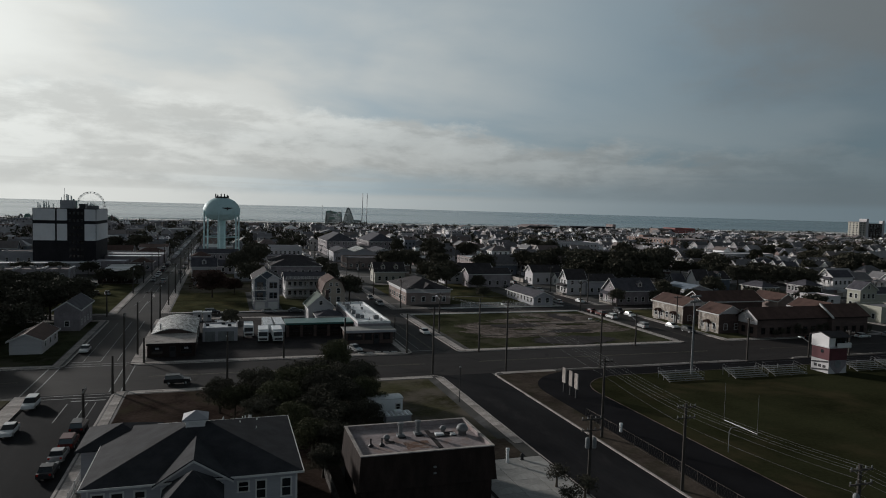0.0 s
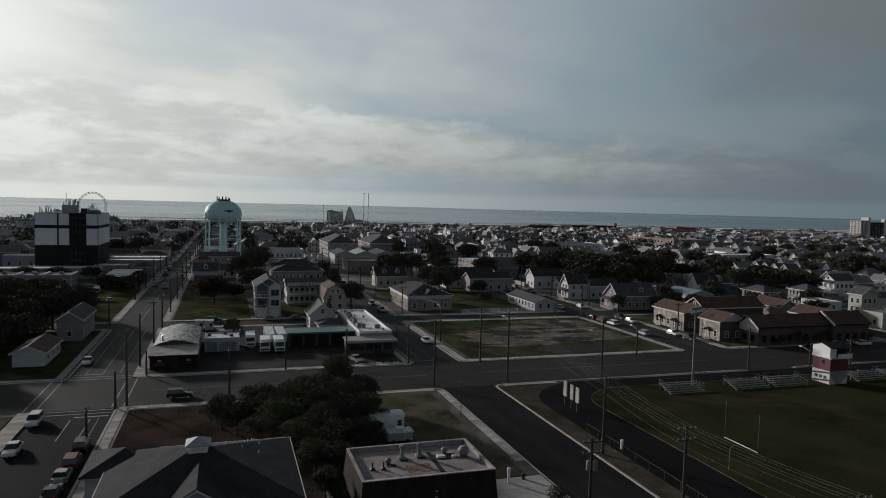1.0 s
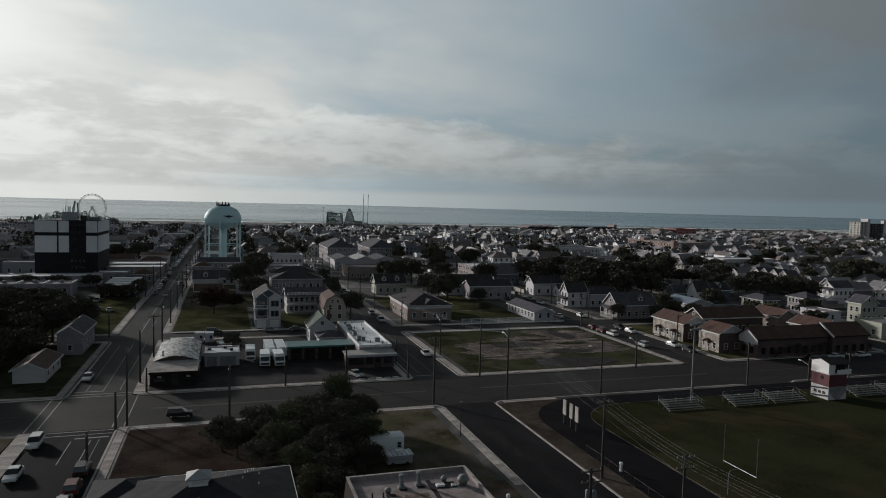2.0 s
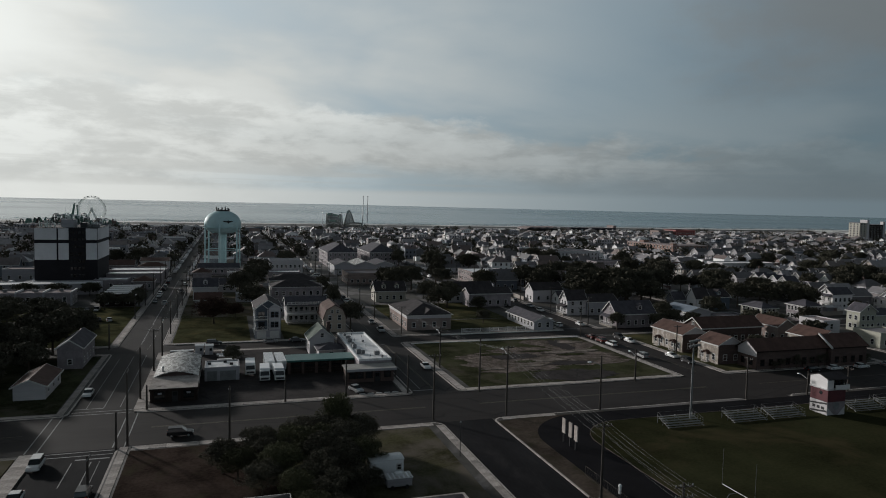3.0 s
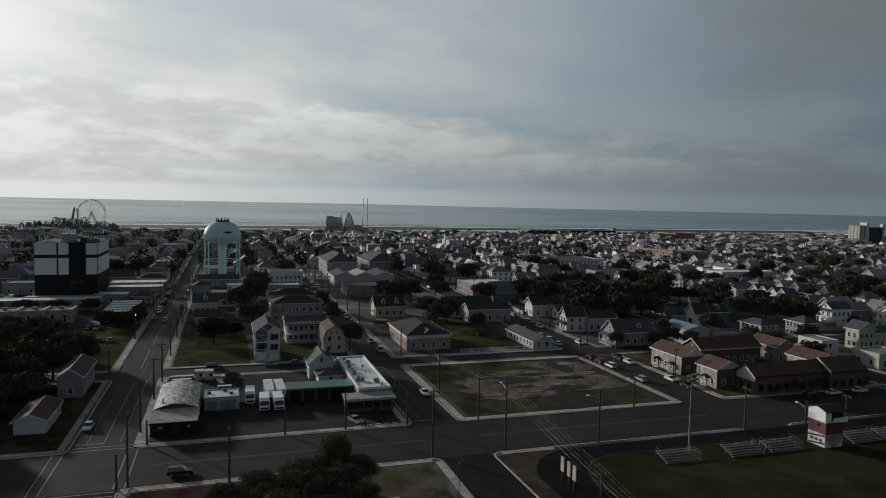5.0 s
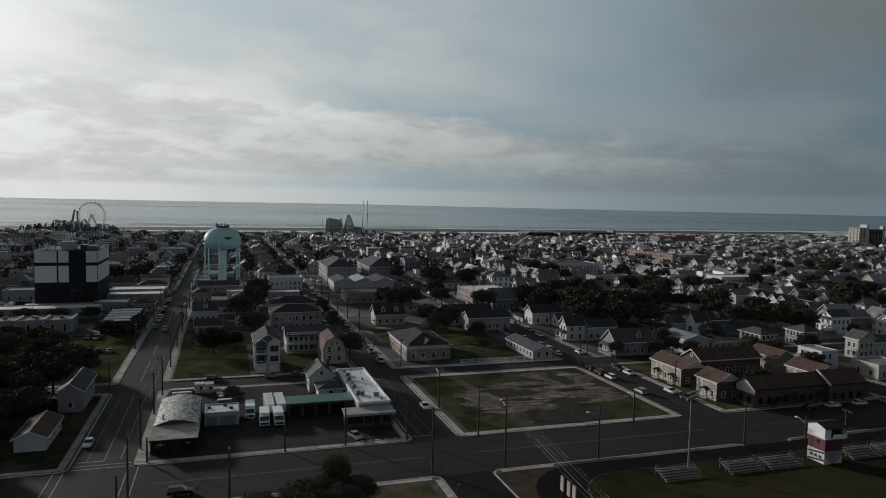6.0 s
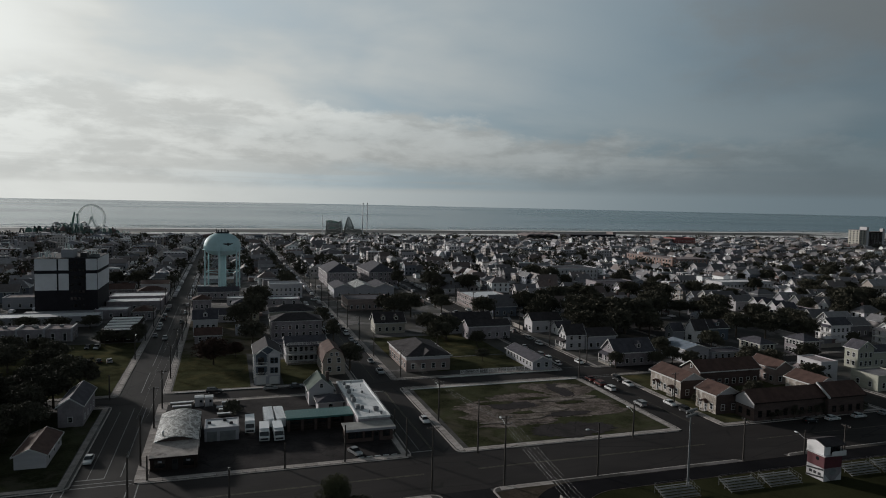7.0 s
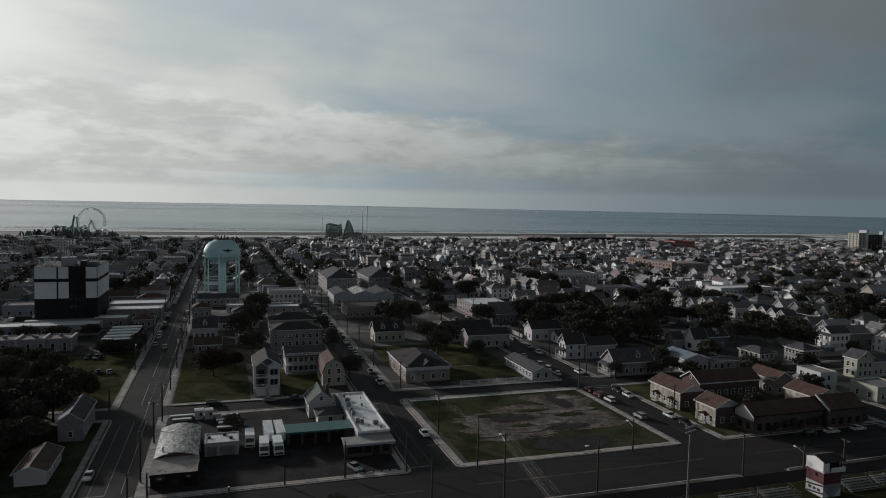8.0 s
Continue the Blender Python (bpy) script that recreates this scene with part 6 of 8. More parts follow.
def press_box():
    """A two-tone block with an overhanging white viewing room on top."""
    root = thing("press_box", "maroon and white press box with an open viewing room", "press box", (110.5, 99.9, 0))
    x0, x1 = -2.15, 2.15
    # field side's shade is put into the grey; the sunward side is left white
    part("lower_storey", Geo().box(x0, x1, -2.0, 2.0, 0, 2.55), stucco_dark, root)
    side = part("side_panel", Geo().box(x0 - 0.03, x0, -2.0, 2.0, 0.05, 2.5), white_siding, root, "white lit-side panel with diagonal stripes")
    for z in (0.08, 1.55):
        part("diagonal_stripe", Geo().profile([(-1.95, z + 0.55), (1.95, z), (1.95, z + 0.3), (-1.95, z + 0.9)], x0 - 0.05, x0 - 0.03, "x"), dark_metal, side)
    for y in (-1.0, 0.0, 1.0):
        part("lettering_bar", Geo().box(x0 - 0.05, x0 - 0.03, y - 0.35, y + 0.35, 0.95, 1.5), dark_metal, side)
    part("upper_storey", Geo().box(x0, x1, -2.0, 2.0, 2.55, 5.0), maroon, root)
    part("ledge", Geo().box(x0 - 0.35, 0.2, -2.3, 2.0, 4.9, 5.06), white_siding, root)
    part("deck", Geo().box(0.2, 2.7, -2.4, 2.2, 4.9, 5.05), trim_white, root)
    part("parapet", Geo().box(-0.7, 2.7, -2.4, -2.28, 5.05, 5.85).box(2.6, 2.7, -2.28, 2.2, 5.05, 5.85), bright_siding, root)
    part("viewing_room", Geo().profile([(-1.9, 5.05), (2.1, 5.05), (2.1, 6.9), (0.1, 7.6), (-1.9, 6.9)], x0 - 0.1, -0.7, "x"), bright_siding, root)
    part("back_wall", Geo().box(-0.7, 2.5, 1.9, 2.1, 4.8, 6.9), brown_wood, root)
    part("viewing_window", Geo().box(-0.7, 2.4, -1.3, -1.25, 4.9, 6.8), window_glass, root)
    for x in (0.3, 1.4, 2.4):
        part("post", Geo().box(x - 0.06, x + 0.06, -1.75, -1.63, 4.8, 6.9), brown_wood, root)
    part("roof", Geo().profile([(-2.3, 6.85), (0.1, 7.62), (2.5, 6.85), (2.5, 7.0), (0.1, 7.78), (-2.3, 7.0)], x0 - 0.2, 2.8, "x"), roof_dark, root)
    stripe = Geo()
    for q in (-1, 1):
        stripe.profile([(q * 2.12, 1.6), (q * 2.12, 0.05), (q * 0.5, 0.05)], -2.03, -2.0, "y")
    part("stripe", stripe, white_siding, root)
    part("emblem", Geo().lathe([(0.8, 0.0), (0.8, 0.03)], 20), aluminium, root, "plain round emblem").matrix_basis = pose(0, -2.0, 1.8, 90)
    part("porthole", Geo().lathe([(0.36, 0.0), (0.36, 0.05)], 14), window_glass, root).matrix_basis = pose(x0, -0.4, 4.1, 0, -90)
    part("door", door_mesh(0.95, 2.05, maroon), None, root, at=(x1, 0.6, 0), rz=90)


press_box()


def floodlight(x, y, h, label="tall grey steel floodlight mast with a lamp rack"):
    root = thing("floodlight_mast", label, "floodlight", (x, y, 0), 20)
    part("mast", Geo().lathe([(0.22, -0.1), (0.2, 1.0), (0.13, h)], 10), aluminium, root)
    for z in (h - 0.1, h - 1.0):
        bar = part("crossbar", Geo().box(-1.6, 1.6, -0.06, 0.06, z, z + 0.1), aluminium, root)
        for i in range(5):
            part("lamp_head", Geo().lathe([(0.12, z - 0.3), (0.27, z - 0.12), (0.27, z + 0.05), (0.1, z + 0.18)], 9, c=(-1.4 + 0.7 * i, -0.25)), aluminium, bar)
    return root


floodlight(81.6, 103.0, 14.6)


def goal_posts(x, y):
    root = thing("goal_posts", "white gooseneck football goal posts", "goal posts", (x, y, 0.05))
    part("neck", Geo().tube((-1.6, 0, 0), (-1.6, 0, 2.6), 0.04).tube((-1.6, 0, 2.6), (-1.3, 0, 3.0), 0.04).tube((-1.3, 0, 3.0), (0, 0, 3.05), 0.04), aluminium, root)
    part("crossbar", Geo().tube((0, -2.85, 3.05), (0, 2.85, 3.05), 0.035), white_metal, root)
    for s in (-2.85, 2.85):
        part("upright", Geo().tube((0, s, 3.05), (0, s, 7.8), 0.018), aluminium, root)


goal_posts(61.0, 67.4)


def sign_boards():
    root = thing("scoreboard", "three pale sign boards on dark posts beside the track", "scoreboard", (52.6, 95.0, 0))
    for i, (y, h) in enumerate(((2.4, 3.9), (0.2, 3.9), (-1.6, 3.9))):
        b = part("board", Geo().box(-0.08, 0.08, y - 0.5, y + 0.5, h - 2.4, h), concrete, root)
        part("post", Geo().box(-0.1, 0.1, y - 0.1, y + 0.1, 0, h - 2.4), dark_metal, b)


sign_boards()


def chain_fence(x, y0, y1, h=1.4):
    root = thing("chain_link_fence", "rusty chain-link fence beside the running track", "fence", (x, y0, 0))
    n = int((y1 - y0) / 3.0)
    pm = Geo().tube((0, 0, 0), (0, 0, h), 0.025, seg=5).mesh("post", [rusty])
    for i in range(n + 1):
        part("post", pm, None, root, at=(0, 3.0 * i, 0))
    part("rail", Geo().tube((0, 0, h), (0, 3.0 * n, h), 0.018, seg=5).tube((0, 0, 0.1), (0, 3.0 * n, 0.1), 0.012, seg=4), rusty, root)
    mesh = Geo()
    for i in range(int(3.0 * n / 0.5)):
        mesh.tube((0, 0.5 * i, 0.05), (0, 0.5 * i + 0.6, h), 0.006, seg=3).tube((0, 0.5 * i + 0.6, 0.05), (0, 0.5 * i, h), 0.006, seg=3)
    part("mesh_wire", mesh, rusty, root)


chain_fence(49.0, 42.0, 84.0)
for x, y, h2, lab in ((50.4, 77.2, 1.0, "short white marker post on the verge"), (31.2, 70.6, 1.5, "white ventilation post beside the apron")):
    m = thing("marker_post", lab, "post", (x, y, 0))
    part("post", Geo().lathe([(0.18, 0), (0.18, h2), (0.24, h2 + 0.02), (0.22, h2 + 0.25), (0.05, h2 + 0.3)], 10), white_metal, m)

# ---- poles and wires ----
POLES = [(35.3, 113.8, 11.8, 0, 1, 0, 0), (48.8, 112.4, 13.0, 0, 2, 0, 1), (49.9, 129.2, 11.1, 0, 0, 0, 0), (67.8, 111.7, 10.4, 90, 0, 0, 1), (87.0, 129.0, 7.3, 0, 0, 0, 1),
         (-14.6, 112.8, 11.9, 90, 1, 0, 0), (-16.0, 111.4, 5.7, 0, 0, 0, 0), (-15.6, 138.7, 10.0, 0, 0, 0, 0), (-15.3, 161.1, 9.4, 0, 1, 0, 0), (-14.8, 176.0, 9.6, 0, 1, 0, 1),
         (-13.7, 131.2, 4.6, 0, 0, 0, 0), (0.5, 121.0 - 10.6, 9.0, 0, 0, 0, 1), (10.8, 130.6, 5.0, 0, 0, 0, 0), (22.5, 131.0, 7.4, 0, 0, 0, 0), (101.5, 111.2, 8.7, 90, 1, 0, 0),
         (46.8, 76.0, 10.4, 0, 1, 0, 0), (46.2, 58.9, 9.4, 0, 2, 0, 0), (47.4, 39.4, 10.0, 0, 2, 1, 0), (36.0, 60.6, 8.3, 0, 2, 2, 0), (-28.1, 186.7, 6.4, 0, 0, 0, 0),
         (35.0, 130.7, 8.0, 0, 0, 0, 0), (36.0, 145.3, 5.3, 0, 0, 0, 0), (48.0, 150.5, 9.6, 0, 1, 0, 1), (49.0, 191.3, 8.3, 0, 1, 0, 0), (117.0, 110.8, 5.0, 0, 0, 0, 1),
         (128.0, 110.8, 5.4, 90, 1, 0, 0), (-17.0, 94.7, 5.1, 90, 1, 0, 0), (100.6, 178.0, 9.0, 0, 1, 0, 0), (113.4, 150.0, 8.0, 0, 1, 0, 0)]
for x, y, h, rz, arms, tr, lamp in POLES:
    utility_pole(x, y, h, rz, arms, tr, lamp)
def lamp_post(x, y, h):
    root = thing("lamp_post", "thin dark post with a small lamp head", "lamp post", (x, y, 0))
    part("post", Geo().lathe([(0.09, -0.1), (0.07, 0.5), (0.05, h)], 8), dark_metal, root)
    part("lamp_head", Geo().lathe([(0.05, h), (0.16, h + 0.06), (0.16, h + 0.2), (0.05, h + 0.28)], 9), aluminium, root)


lamp_post(34.0, 95.5, 5.2)
for k in range(9):
    utility_pole(-15.0, 205.0 + 27 * k, 9.6, 0, 1, 0, k % 2)
    utility_pole(47.0, 220.0 + 26 * k, 9.2, 0, 1, k % 2, 0)
    utility_pole(113.4, 196.0 + 27 * k, 9.2, 0, 1, 0, 0)
    utility_pole(-27.4, 232.0 + 29 * k, 8.6, 0, 0, 0, 1)


def wires(name, runs, label):
    """Sagging wires; each run is a pair of ends and a sag."""
    root = thing(name, label, "wires")
    for a, b, sag in runs:
        a, b = Vector(a), Vector(b)
        pts = [a.lerp(b, i / 12) - Vector((0, 0, sag * 4 * (i / 12) * (1 - i / 12))) for i in range(13)]
        part("wire", Geo().sweep(pts, 0.010), wire_mat, root)


line = [(48.8, 112.4, 12.5), (46.8, 76.0, 10.1), (46.2, 58.9, 9.1), (47.4, 39.4, 9.7), (47.4, 18.0, 9.4)]
runs = []
for (x0, y0, z0), (x1, y1, z1) in zip(line, line[1:]):
    for dxx, dzz in ((-1.05, 0.0), (-0.45, 0.0), (0.45, 0.0), (1.05, 0.0), (-0.3, -0.8), (0.3, -2.2)):
        runs.append(((x0 + dxx, y0 - 0.14, z0 + dzz), (x1 + dxx, y1 - 0.14, z1 + dzz), 0.22))
for dxx in (-0.7, 0.0, 0.7):
    runs.append(((48.8 + dxx, 112.4, 12.4), (48.0 + dxx, 150.5, 9.2), 0.8))
    runs.append(((48.0 + dxx, 150.5, 9.2), (49.0 + dxx, 191.3, 8.0), 0.8))
wires("power_lines", runs, "pale sagging power lines strung between poles")
runs = []
for ya, yb in ((138.7, 161.1), (161.1, 176.0), (176.0, 205.0)) + tuple((205.0 + 27 * k, 232.0 + 27 * k) for k in range(8)):
    for dxx in (-0.9, 0.9):
        runs.append(((-15.4 + dxx, ya, 9.3), (-15.2 + dxx, yb, 9.3), 0.5))
wires("street_wires", runs, "thin dark wires along the street poles")

# ---- trees and shrubs nearby ----
for k, (x, y, h, s) in enumerate(((16.6, 105.0, 8.4, 6.6), (10.5, 102.0, 5.6, 8.5), (4.6, 99.5, 5.6, 8.0), (11.5, 95.5, 6.6, 9.0), (16.5, 97.0, 6.4, 8.0), (-0.5, 97.5, 4.8, 6.5), (7.5, 91.5, 5.6, 8.5), (14.5, 89.5, 6.2, 8.0), (13.0, 82.0, 5.0, 7.5), (1.5, 94.5, 4.6, 6.5), (14.5, 101.0, 6.2, 8.5), (20.0, 102.5, 5.4, 6.5), (9.0, 98.0, 6.0, 8.0), (12.5, 76.5, 4.2, 6.0), (17.0, 84.0, 4.6, 6.0), (9.0, 84.5, 4.6, 7.0), (4.5, 89.0, 4.4, 7.0), (13.0, 92.0, 6.6, 8.5), (18.5, 92.0, 5.6, 7.0), (6.5, 96.0, 5.4, 8.0), (12.0, 87.0, 5.6, 8.0), (9.8, 77.5, 4.4, 6.0), (10.2, 71.5, 3.4, 4.6))):
    tree(x, y, h, s, "near%d" % (k % 3), "broad dark green tree at the edge of the lot", 15000, 0.15, leaf_green if k % 3 == 0 else leaf_dark, 40 + k % 3, "trees of the near thicket")
for x, y in ((33.6, 63.0), (35.0, 59.5), (32.2, 57.5)):
    tree(x, y, 2.6, 3.4, "bush", "pale leafy shrub beside the driveway", 1400, 0.26, leaf_green, 77, "shrubs", 0.4, "shrub")
for x, y, h, s in ((-75, 250, 6, 9), (-66, 247, 6, 10), (-57, 244, 6, 9), (-68, 234, 7, 11), (-50, 232, 7, 10), (-60, 222, 8, 12), (-49, 216, 8, 11), (-39.5, 254, 6, 8), (-34, 257, 5, 6), (-84, 240, 7, 10), (-36.5, 196, 9, 10), (-45, 190, 9, 12), (-54, 184, 10, 12), (-44, 176, 8, 10), (-56, 170, 9, 12), (-47, 160, 8, 10), (-62, 158, 9, 12), (-53, 148, 8, 11), (-66, 176, 10, 13), (-74, 186, 10, 13), (-45, 138, 7, 9), (-60, 137, 8, 10), (-76, 160, 10, 12)):
    tree(x, y, h, s, "a" if int(x) % 2 else "b", "large dark tree in the overgrown block", mat=leaf_dark, seed=3 + int(x) % 2)
rnd = random.Random(5)
for k in range(34):
    x, y = rnd.uniform(-90, -40), rnd.uniform(134, 192)
    tree(x, y, rnd.uniform(5, 9), rnd.uniform(8, 12), "abcd"[k % 4], "large dark tree in the overgrown block", mat=leaf_dark)
tree(-3.6, 219.0, 8.2, 13.5, "plum", "broad plum-leaved tree on the lawn", 5600, 0.30, leaf_red, 9)
tree(3.0, 228.0, 5.0, 7.0, "plum", "plum-leaved tree beside the lawn", 5600, 0.30, leaf_red, 9)
for x, y, h, s in ((73, 232, 9, 11), (79, 240, 10, 11), (86, 226, 6, 7), (80, 205, 4.5, 5), (70, 286, 11, 12), (79, 292, 11, 13), (134, 232, 11, 14), (143, 226, 12, 13), (150, 238, 12, 14), (137, 247, 12, 14), (158, 226, 11, 13), (110, 282, 10, 12), (96, 300, 9, 11), (166, 182, 6, 8), (9, 246, 9, 11), (10, 286, 13, 13), (5, 274, 11, 11), (37, 243, 9, 6), (37, 272, 9, 7), (126, 150, 4, 4), (118, 147, 3, 3.5), (160, 150, 8, 9), (137, 148, 5, 6), (142, 180, 6, 7), (205, 216, 11, 16), (215, 208, 10, 13), (196, 222, 10, 12), (154, 237, 15, 19), (147, 246, 14, 16), (164, 241, 14, 16), (157, 252, 13, 15), (170, 250, 12, 14), (156, 300, 12, 15), (147, 296, 11, 13), (163, 305, 11, 13), (304, 272, 11, 18), (314, 280, 10, 14), (13, 318, 12, 11), (15, 330, 11, 12), (78, 302, 10, 12), (69, 297, 10, 11), (75, 252, 9, 10), (222, 238, 10, 14), (230, 228, 9, 12), (214, 266, 8, 13), (205, 270, 8, 11), (-42, 206, 8, 10), (-29.6, 262, 6.5, 6), (-30, 254, 6, 6.5), (-61, 288, 5.5, 10), (-72, 290, 5.5, 10), (-50, 289, 5.5, 9), (-83, 289, 6, 10), (-78, 228, 8, 11), (1.6, 162.8, 4.8, 4.6), (182, 262, 14, 17), (190, 270, 13, 15), (176, 256, 12, 14), (200, 282, 13, 16), (212, 294, 13, 15), (204, 312, 12, 14), (250, 246, 7.5, 12), (240, 240, 8, 12), (230, 248, 9, 13), (258, 250, 6.5, 10), (305, 266, 13, 16), (322, 272, 12, 15), (264, 318, 9, 12), (250, 318, 11, 13), (136, 272, 12, 14), (128, 262, 11, 13), (146, 262, 13, 15), (212, 258, 12, 15), (222, 264, 11, 14), (284, 250, 12, 15), (292, 240, 11, 14), (118.4, 186.6, 5.5, 5.5), (133, 186, 5, 6), (140, 187, 6, 7), (143, 198, 7, 8), (166, 200, 8, 10), (170, 176, 6, 8), (186, 178, 7, 9), (160, 176, 6, 7)):
    tree(x, y, h, s, "c" if int(x + y) % 2 else "d", "large dark leafy tree between houses", mat=leaf_dark, seed=21 + int(x + y) % 2)

# ---- cars that can be told apart ----
park("suv", "black", -7.1, 115.6, -90, "dark sport utility car on the avenue")
park("sedan", "white", -25.4, 143.6, 180, "white saloon car driving down the street")
park("suv", "white", -25.6, 106.2, 180, "white sport utility car at the kerb")
park("sedan", "white", -25.2, 94.5, 180)
park("suv", "black", -17.4, 94.2, 0)
park("suv", "red", -17.4, 88.4, 0)
park("sedan", "silver", -17.6, 84.2, 0)
park("sedan", "black", -17.6, 79.4, 0)
park("sedan", "silver", 25.2, 134.6, 200, "silver saloon car in the restaurant car park", 0.03)
park("sedan", "white", 46.9 - 2.2, 151.0, 180)
park("sedan", "grey", 18.5, 187.8, -90)
park("sedan", "silver", 11.5, 187.6, -90, "silver saloon car parked in the narrow street")
park("suv", "black", -3.0, 187.6, -90)
park("suv", "white", 103.2, 148.0 + 17, 0)
park("sedan", "red", 103.0, 176.0, 0)
park("suv", "red", 103.0, 170.5, 0)
park("sedan", "white", 111.0, 168.0, 180)
park("suv", "silver", 103.0, 150.0, 0)
park("sedan", "white", 111.0, 148.5, 180)
park("suv", "black", 111.0, 142.0, 180)
park("suv", "black", 111.0, 173.5, 180)
for y in (196.0, 203.0, 209.0, 222.0):
    park("suv" if int(y) % 2 else "sedan", "white" if y < 205 else "silver", 102.6, y, 0)
park("sedan", "white", 110.6, 196.0, 180)
park("sedan", "white", 110.6, 226.0, 180)
for x, c in ((143.0, "white"), (151.5, "white"), (160.5, "silver"), (136.0, "black")):
    park("sedan", c, x, 127.6, -90)
for x, y, c in ((-40.5, 229.0, "red"), (-37.5, 230.0, "black"), (-34.4, 229.4, "silver"), (-44.0, 228.0, "white")):
    park("sedan", c, x, y, 12, z=0.03)
for x, y, c in ((137.0, 160.5, "black"), (141.0, 163.0, "white"), (134.5, 166.0, "grey")):
    park("sedan", c, x, y, 40, z=0.03)

# ---- landmarks ----
def hotel():
    """A seven-storey slab with pale blank panels between black bands, and plant on the roof."""
    root = thing("hotel", "black seven-storey slab building with pale blank panels", "hotel", (-63.35, 330.5, 0))
    w, d, h = 23.5, 29.0, 25.3
    part("wall", Geo().box(-w / 2, w / 2, -d / 2, d / 2, 0, h), hotel_dark, root)
    for x0, x1 in ((-11.6, -3.5), (-2.85, 0.95), (7.45, 11.65)):
        for z0, z1 in ((12.0, 18.9), (20.3, 25.1)):
            part("panel", Geo().box(x0, x1, -d / 2 - 0.2, -d / 2, z0, z1), panel_grey, root)
    for z0, z1 in ((12.0, 18.9), (20.3, 25.1)):
        part("panel", Geo().box(w / 2, w / 2 + 0.2, -d / 2 + 0.5, d / 2 - 0.5, z0, z1), panel_grey, root)
    for f in range(8):
        for x in (2.0, 3.4, 5.0, 6.4):
            part("window", window_mesh(0.9, 1.1, brown_wood if x in (3.4, 6.4) else hotel_dark), None, root, at=(x, -d / 2, 2.4 + 3.0 * f))
    part("podium", Geo().box(-w / 2 - 3, w / 2 + 3, -d / 2 - 4, -d / 2 - 0.25, 0, 3.4), grey_siding, root)
    part("penthouse", Geo().box(-2.6, 2.2, -10, -3, h, h + 3.4), grey_siding, root)
    part("plant_room", Geo().box(4.6, 7.0, -10, -4, h, h + 2.0), dark_metal, root)
    rr = random.Random(2)
    for k in range(44):
        x = rr.choice((rr.uniform(-11.4, -5), rr.uniform(-2.4, 2), rr.uniform(7.5, 11)))
        z = h + (3.4 if -2.5 < x < 2.1 else 0)
        part("antenna", Geo().tube((x, -8, z - 0.1), (x, -8, z + rr.uniform(0.8, 3.0)), 0.14, seg=5), ride_pale, root)
    part("mast", Geo().tube((-1.6, -6, h + 3.3), (-1.6, -6, h + 8.5), 0.07, seg=5), steel, root)
    for x in (8.3, 9.5, 11):
        rooftop_unit(root, x, -8, h, 1.6, 1.4, 1.3)


hotel()


def water_tower():
    """A flattened teal tank on eight tubular legs round a central riser, with rods and antennas."""
    root = thing("water_tower", "pale teal water tower with a wide tank on tubular legs", "water tower", (-1.8, 400.0, 0))
    R = 9.95
    rings = [(1.9, 19.6), (5.2, 19.9), (7.9, 21.0), (9.4, 22.7), (R, 24.6), (9.75, 26.4), (8.8, 28.6), (7.1, 30.4), (4.5, 31.8), (1.6, 32.4), (0.3, 32.5)]
    part("tank", Geo().lathe(rings, 40), tower_teal, root, smooth=True)
    part("riser", Geo().lathe([(1.9, 0), (1.5, 1.5), (1.4, 14), (1.7, 19.8)], 18), tower_teal, root, smooth=True)
    part("walkway", Geo().lathe([(9.9, 22.9), (10.5, 22.9), (10.5, 23.15), (9.9, 23.15)], 40), tower_teal, root)
    legs = [(9.9 * math.cos(radians(20 + 60 * i)), 9.9 * math.sin(radians(20 + 60 * i))) for i in range(6)]
    for i, (x, y) in enumerate(legs):
        leg = part("leg", Geo().tube((x, y, 0), (x * 0.985, y * 0.985, 25.2), 0.46, 0.42, 12), tower_teal, root)
        part("footing", Geo().box(x - 1.0, x + 1.0, y - 1.0, y + 1.0, -0.1, 0.7), concrete, leg)
        x2, y2 = legs[(i + 1) % 6]
        part("strut", Geo().tube((x, y, 10.5), (x2, y2, 10.5), 0.2, seg=6), tower_teal, root)
        for z0, z1 in ((0.7, 10.5), (10.5, 20.5)):
            part("tie_rod", Geo().tube((x, y, z0), (x2, y2, z1), 0.03, seg=4).tube((x2, y2, z0), (x, y, z1), 0.03, seg=4), tower_teal, root)
    part("roof_rail", Geo().lathe([(3.6, 32.1), (3.7, 32.1), (3.7, 32.9), (3.6, 32.9)], 20), dark_metal, root)
    for i in range(11):
        a = radians(33 * i)
        part("antenna", Geo().box(3.4 * math.cos(a) - 0.3, 3.4 * math.cos(a) + 0.3, 3.4 * math.sin(a) - 0.2, 3.4 * math.sin(a) + 0.2, 32.1, 33.4 + 0.5 * (i % 3)), dark_metal, root)
    # a dark winged emblem: a disc with three bars on either side
    for k in range(-4, 5):
        a = radians(-72 + 3.6 * k)
        tall = 0.95 if k == 0 else 0.62 - 0.10 * abs(k)
        e = part("emblem_bar", Geo().box(-0.36, 0.36, -0.16, 0.1, -tall, tall * 0.8), dark_metal, root, "dark winged emblem on the tank")
        e.matrix_basis = pose(9.72 * math.cos(a), 9.72 * math.sin(a), 26.4 + 0.07 * abs(k), 0, 0, math.degrees(a) + 90)


water_tower()


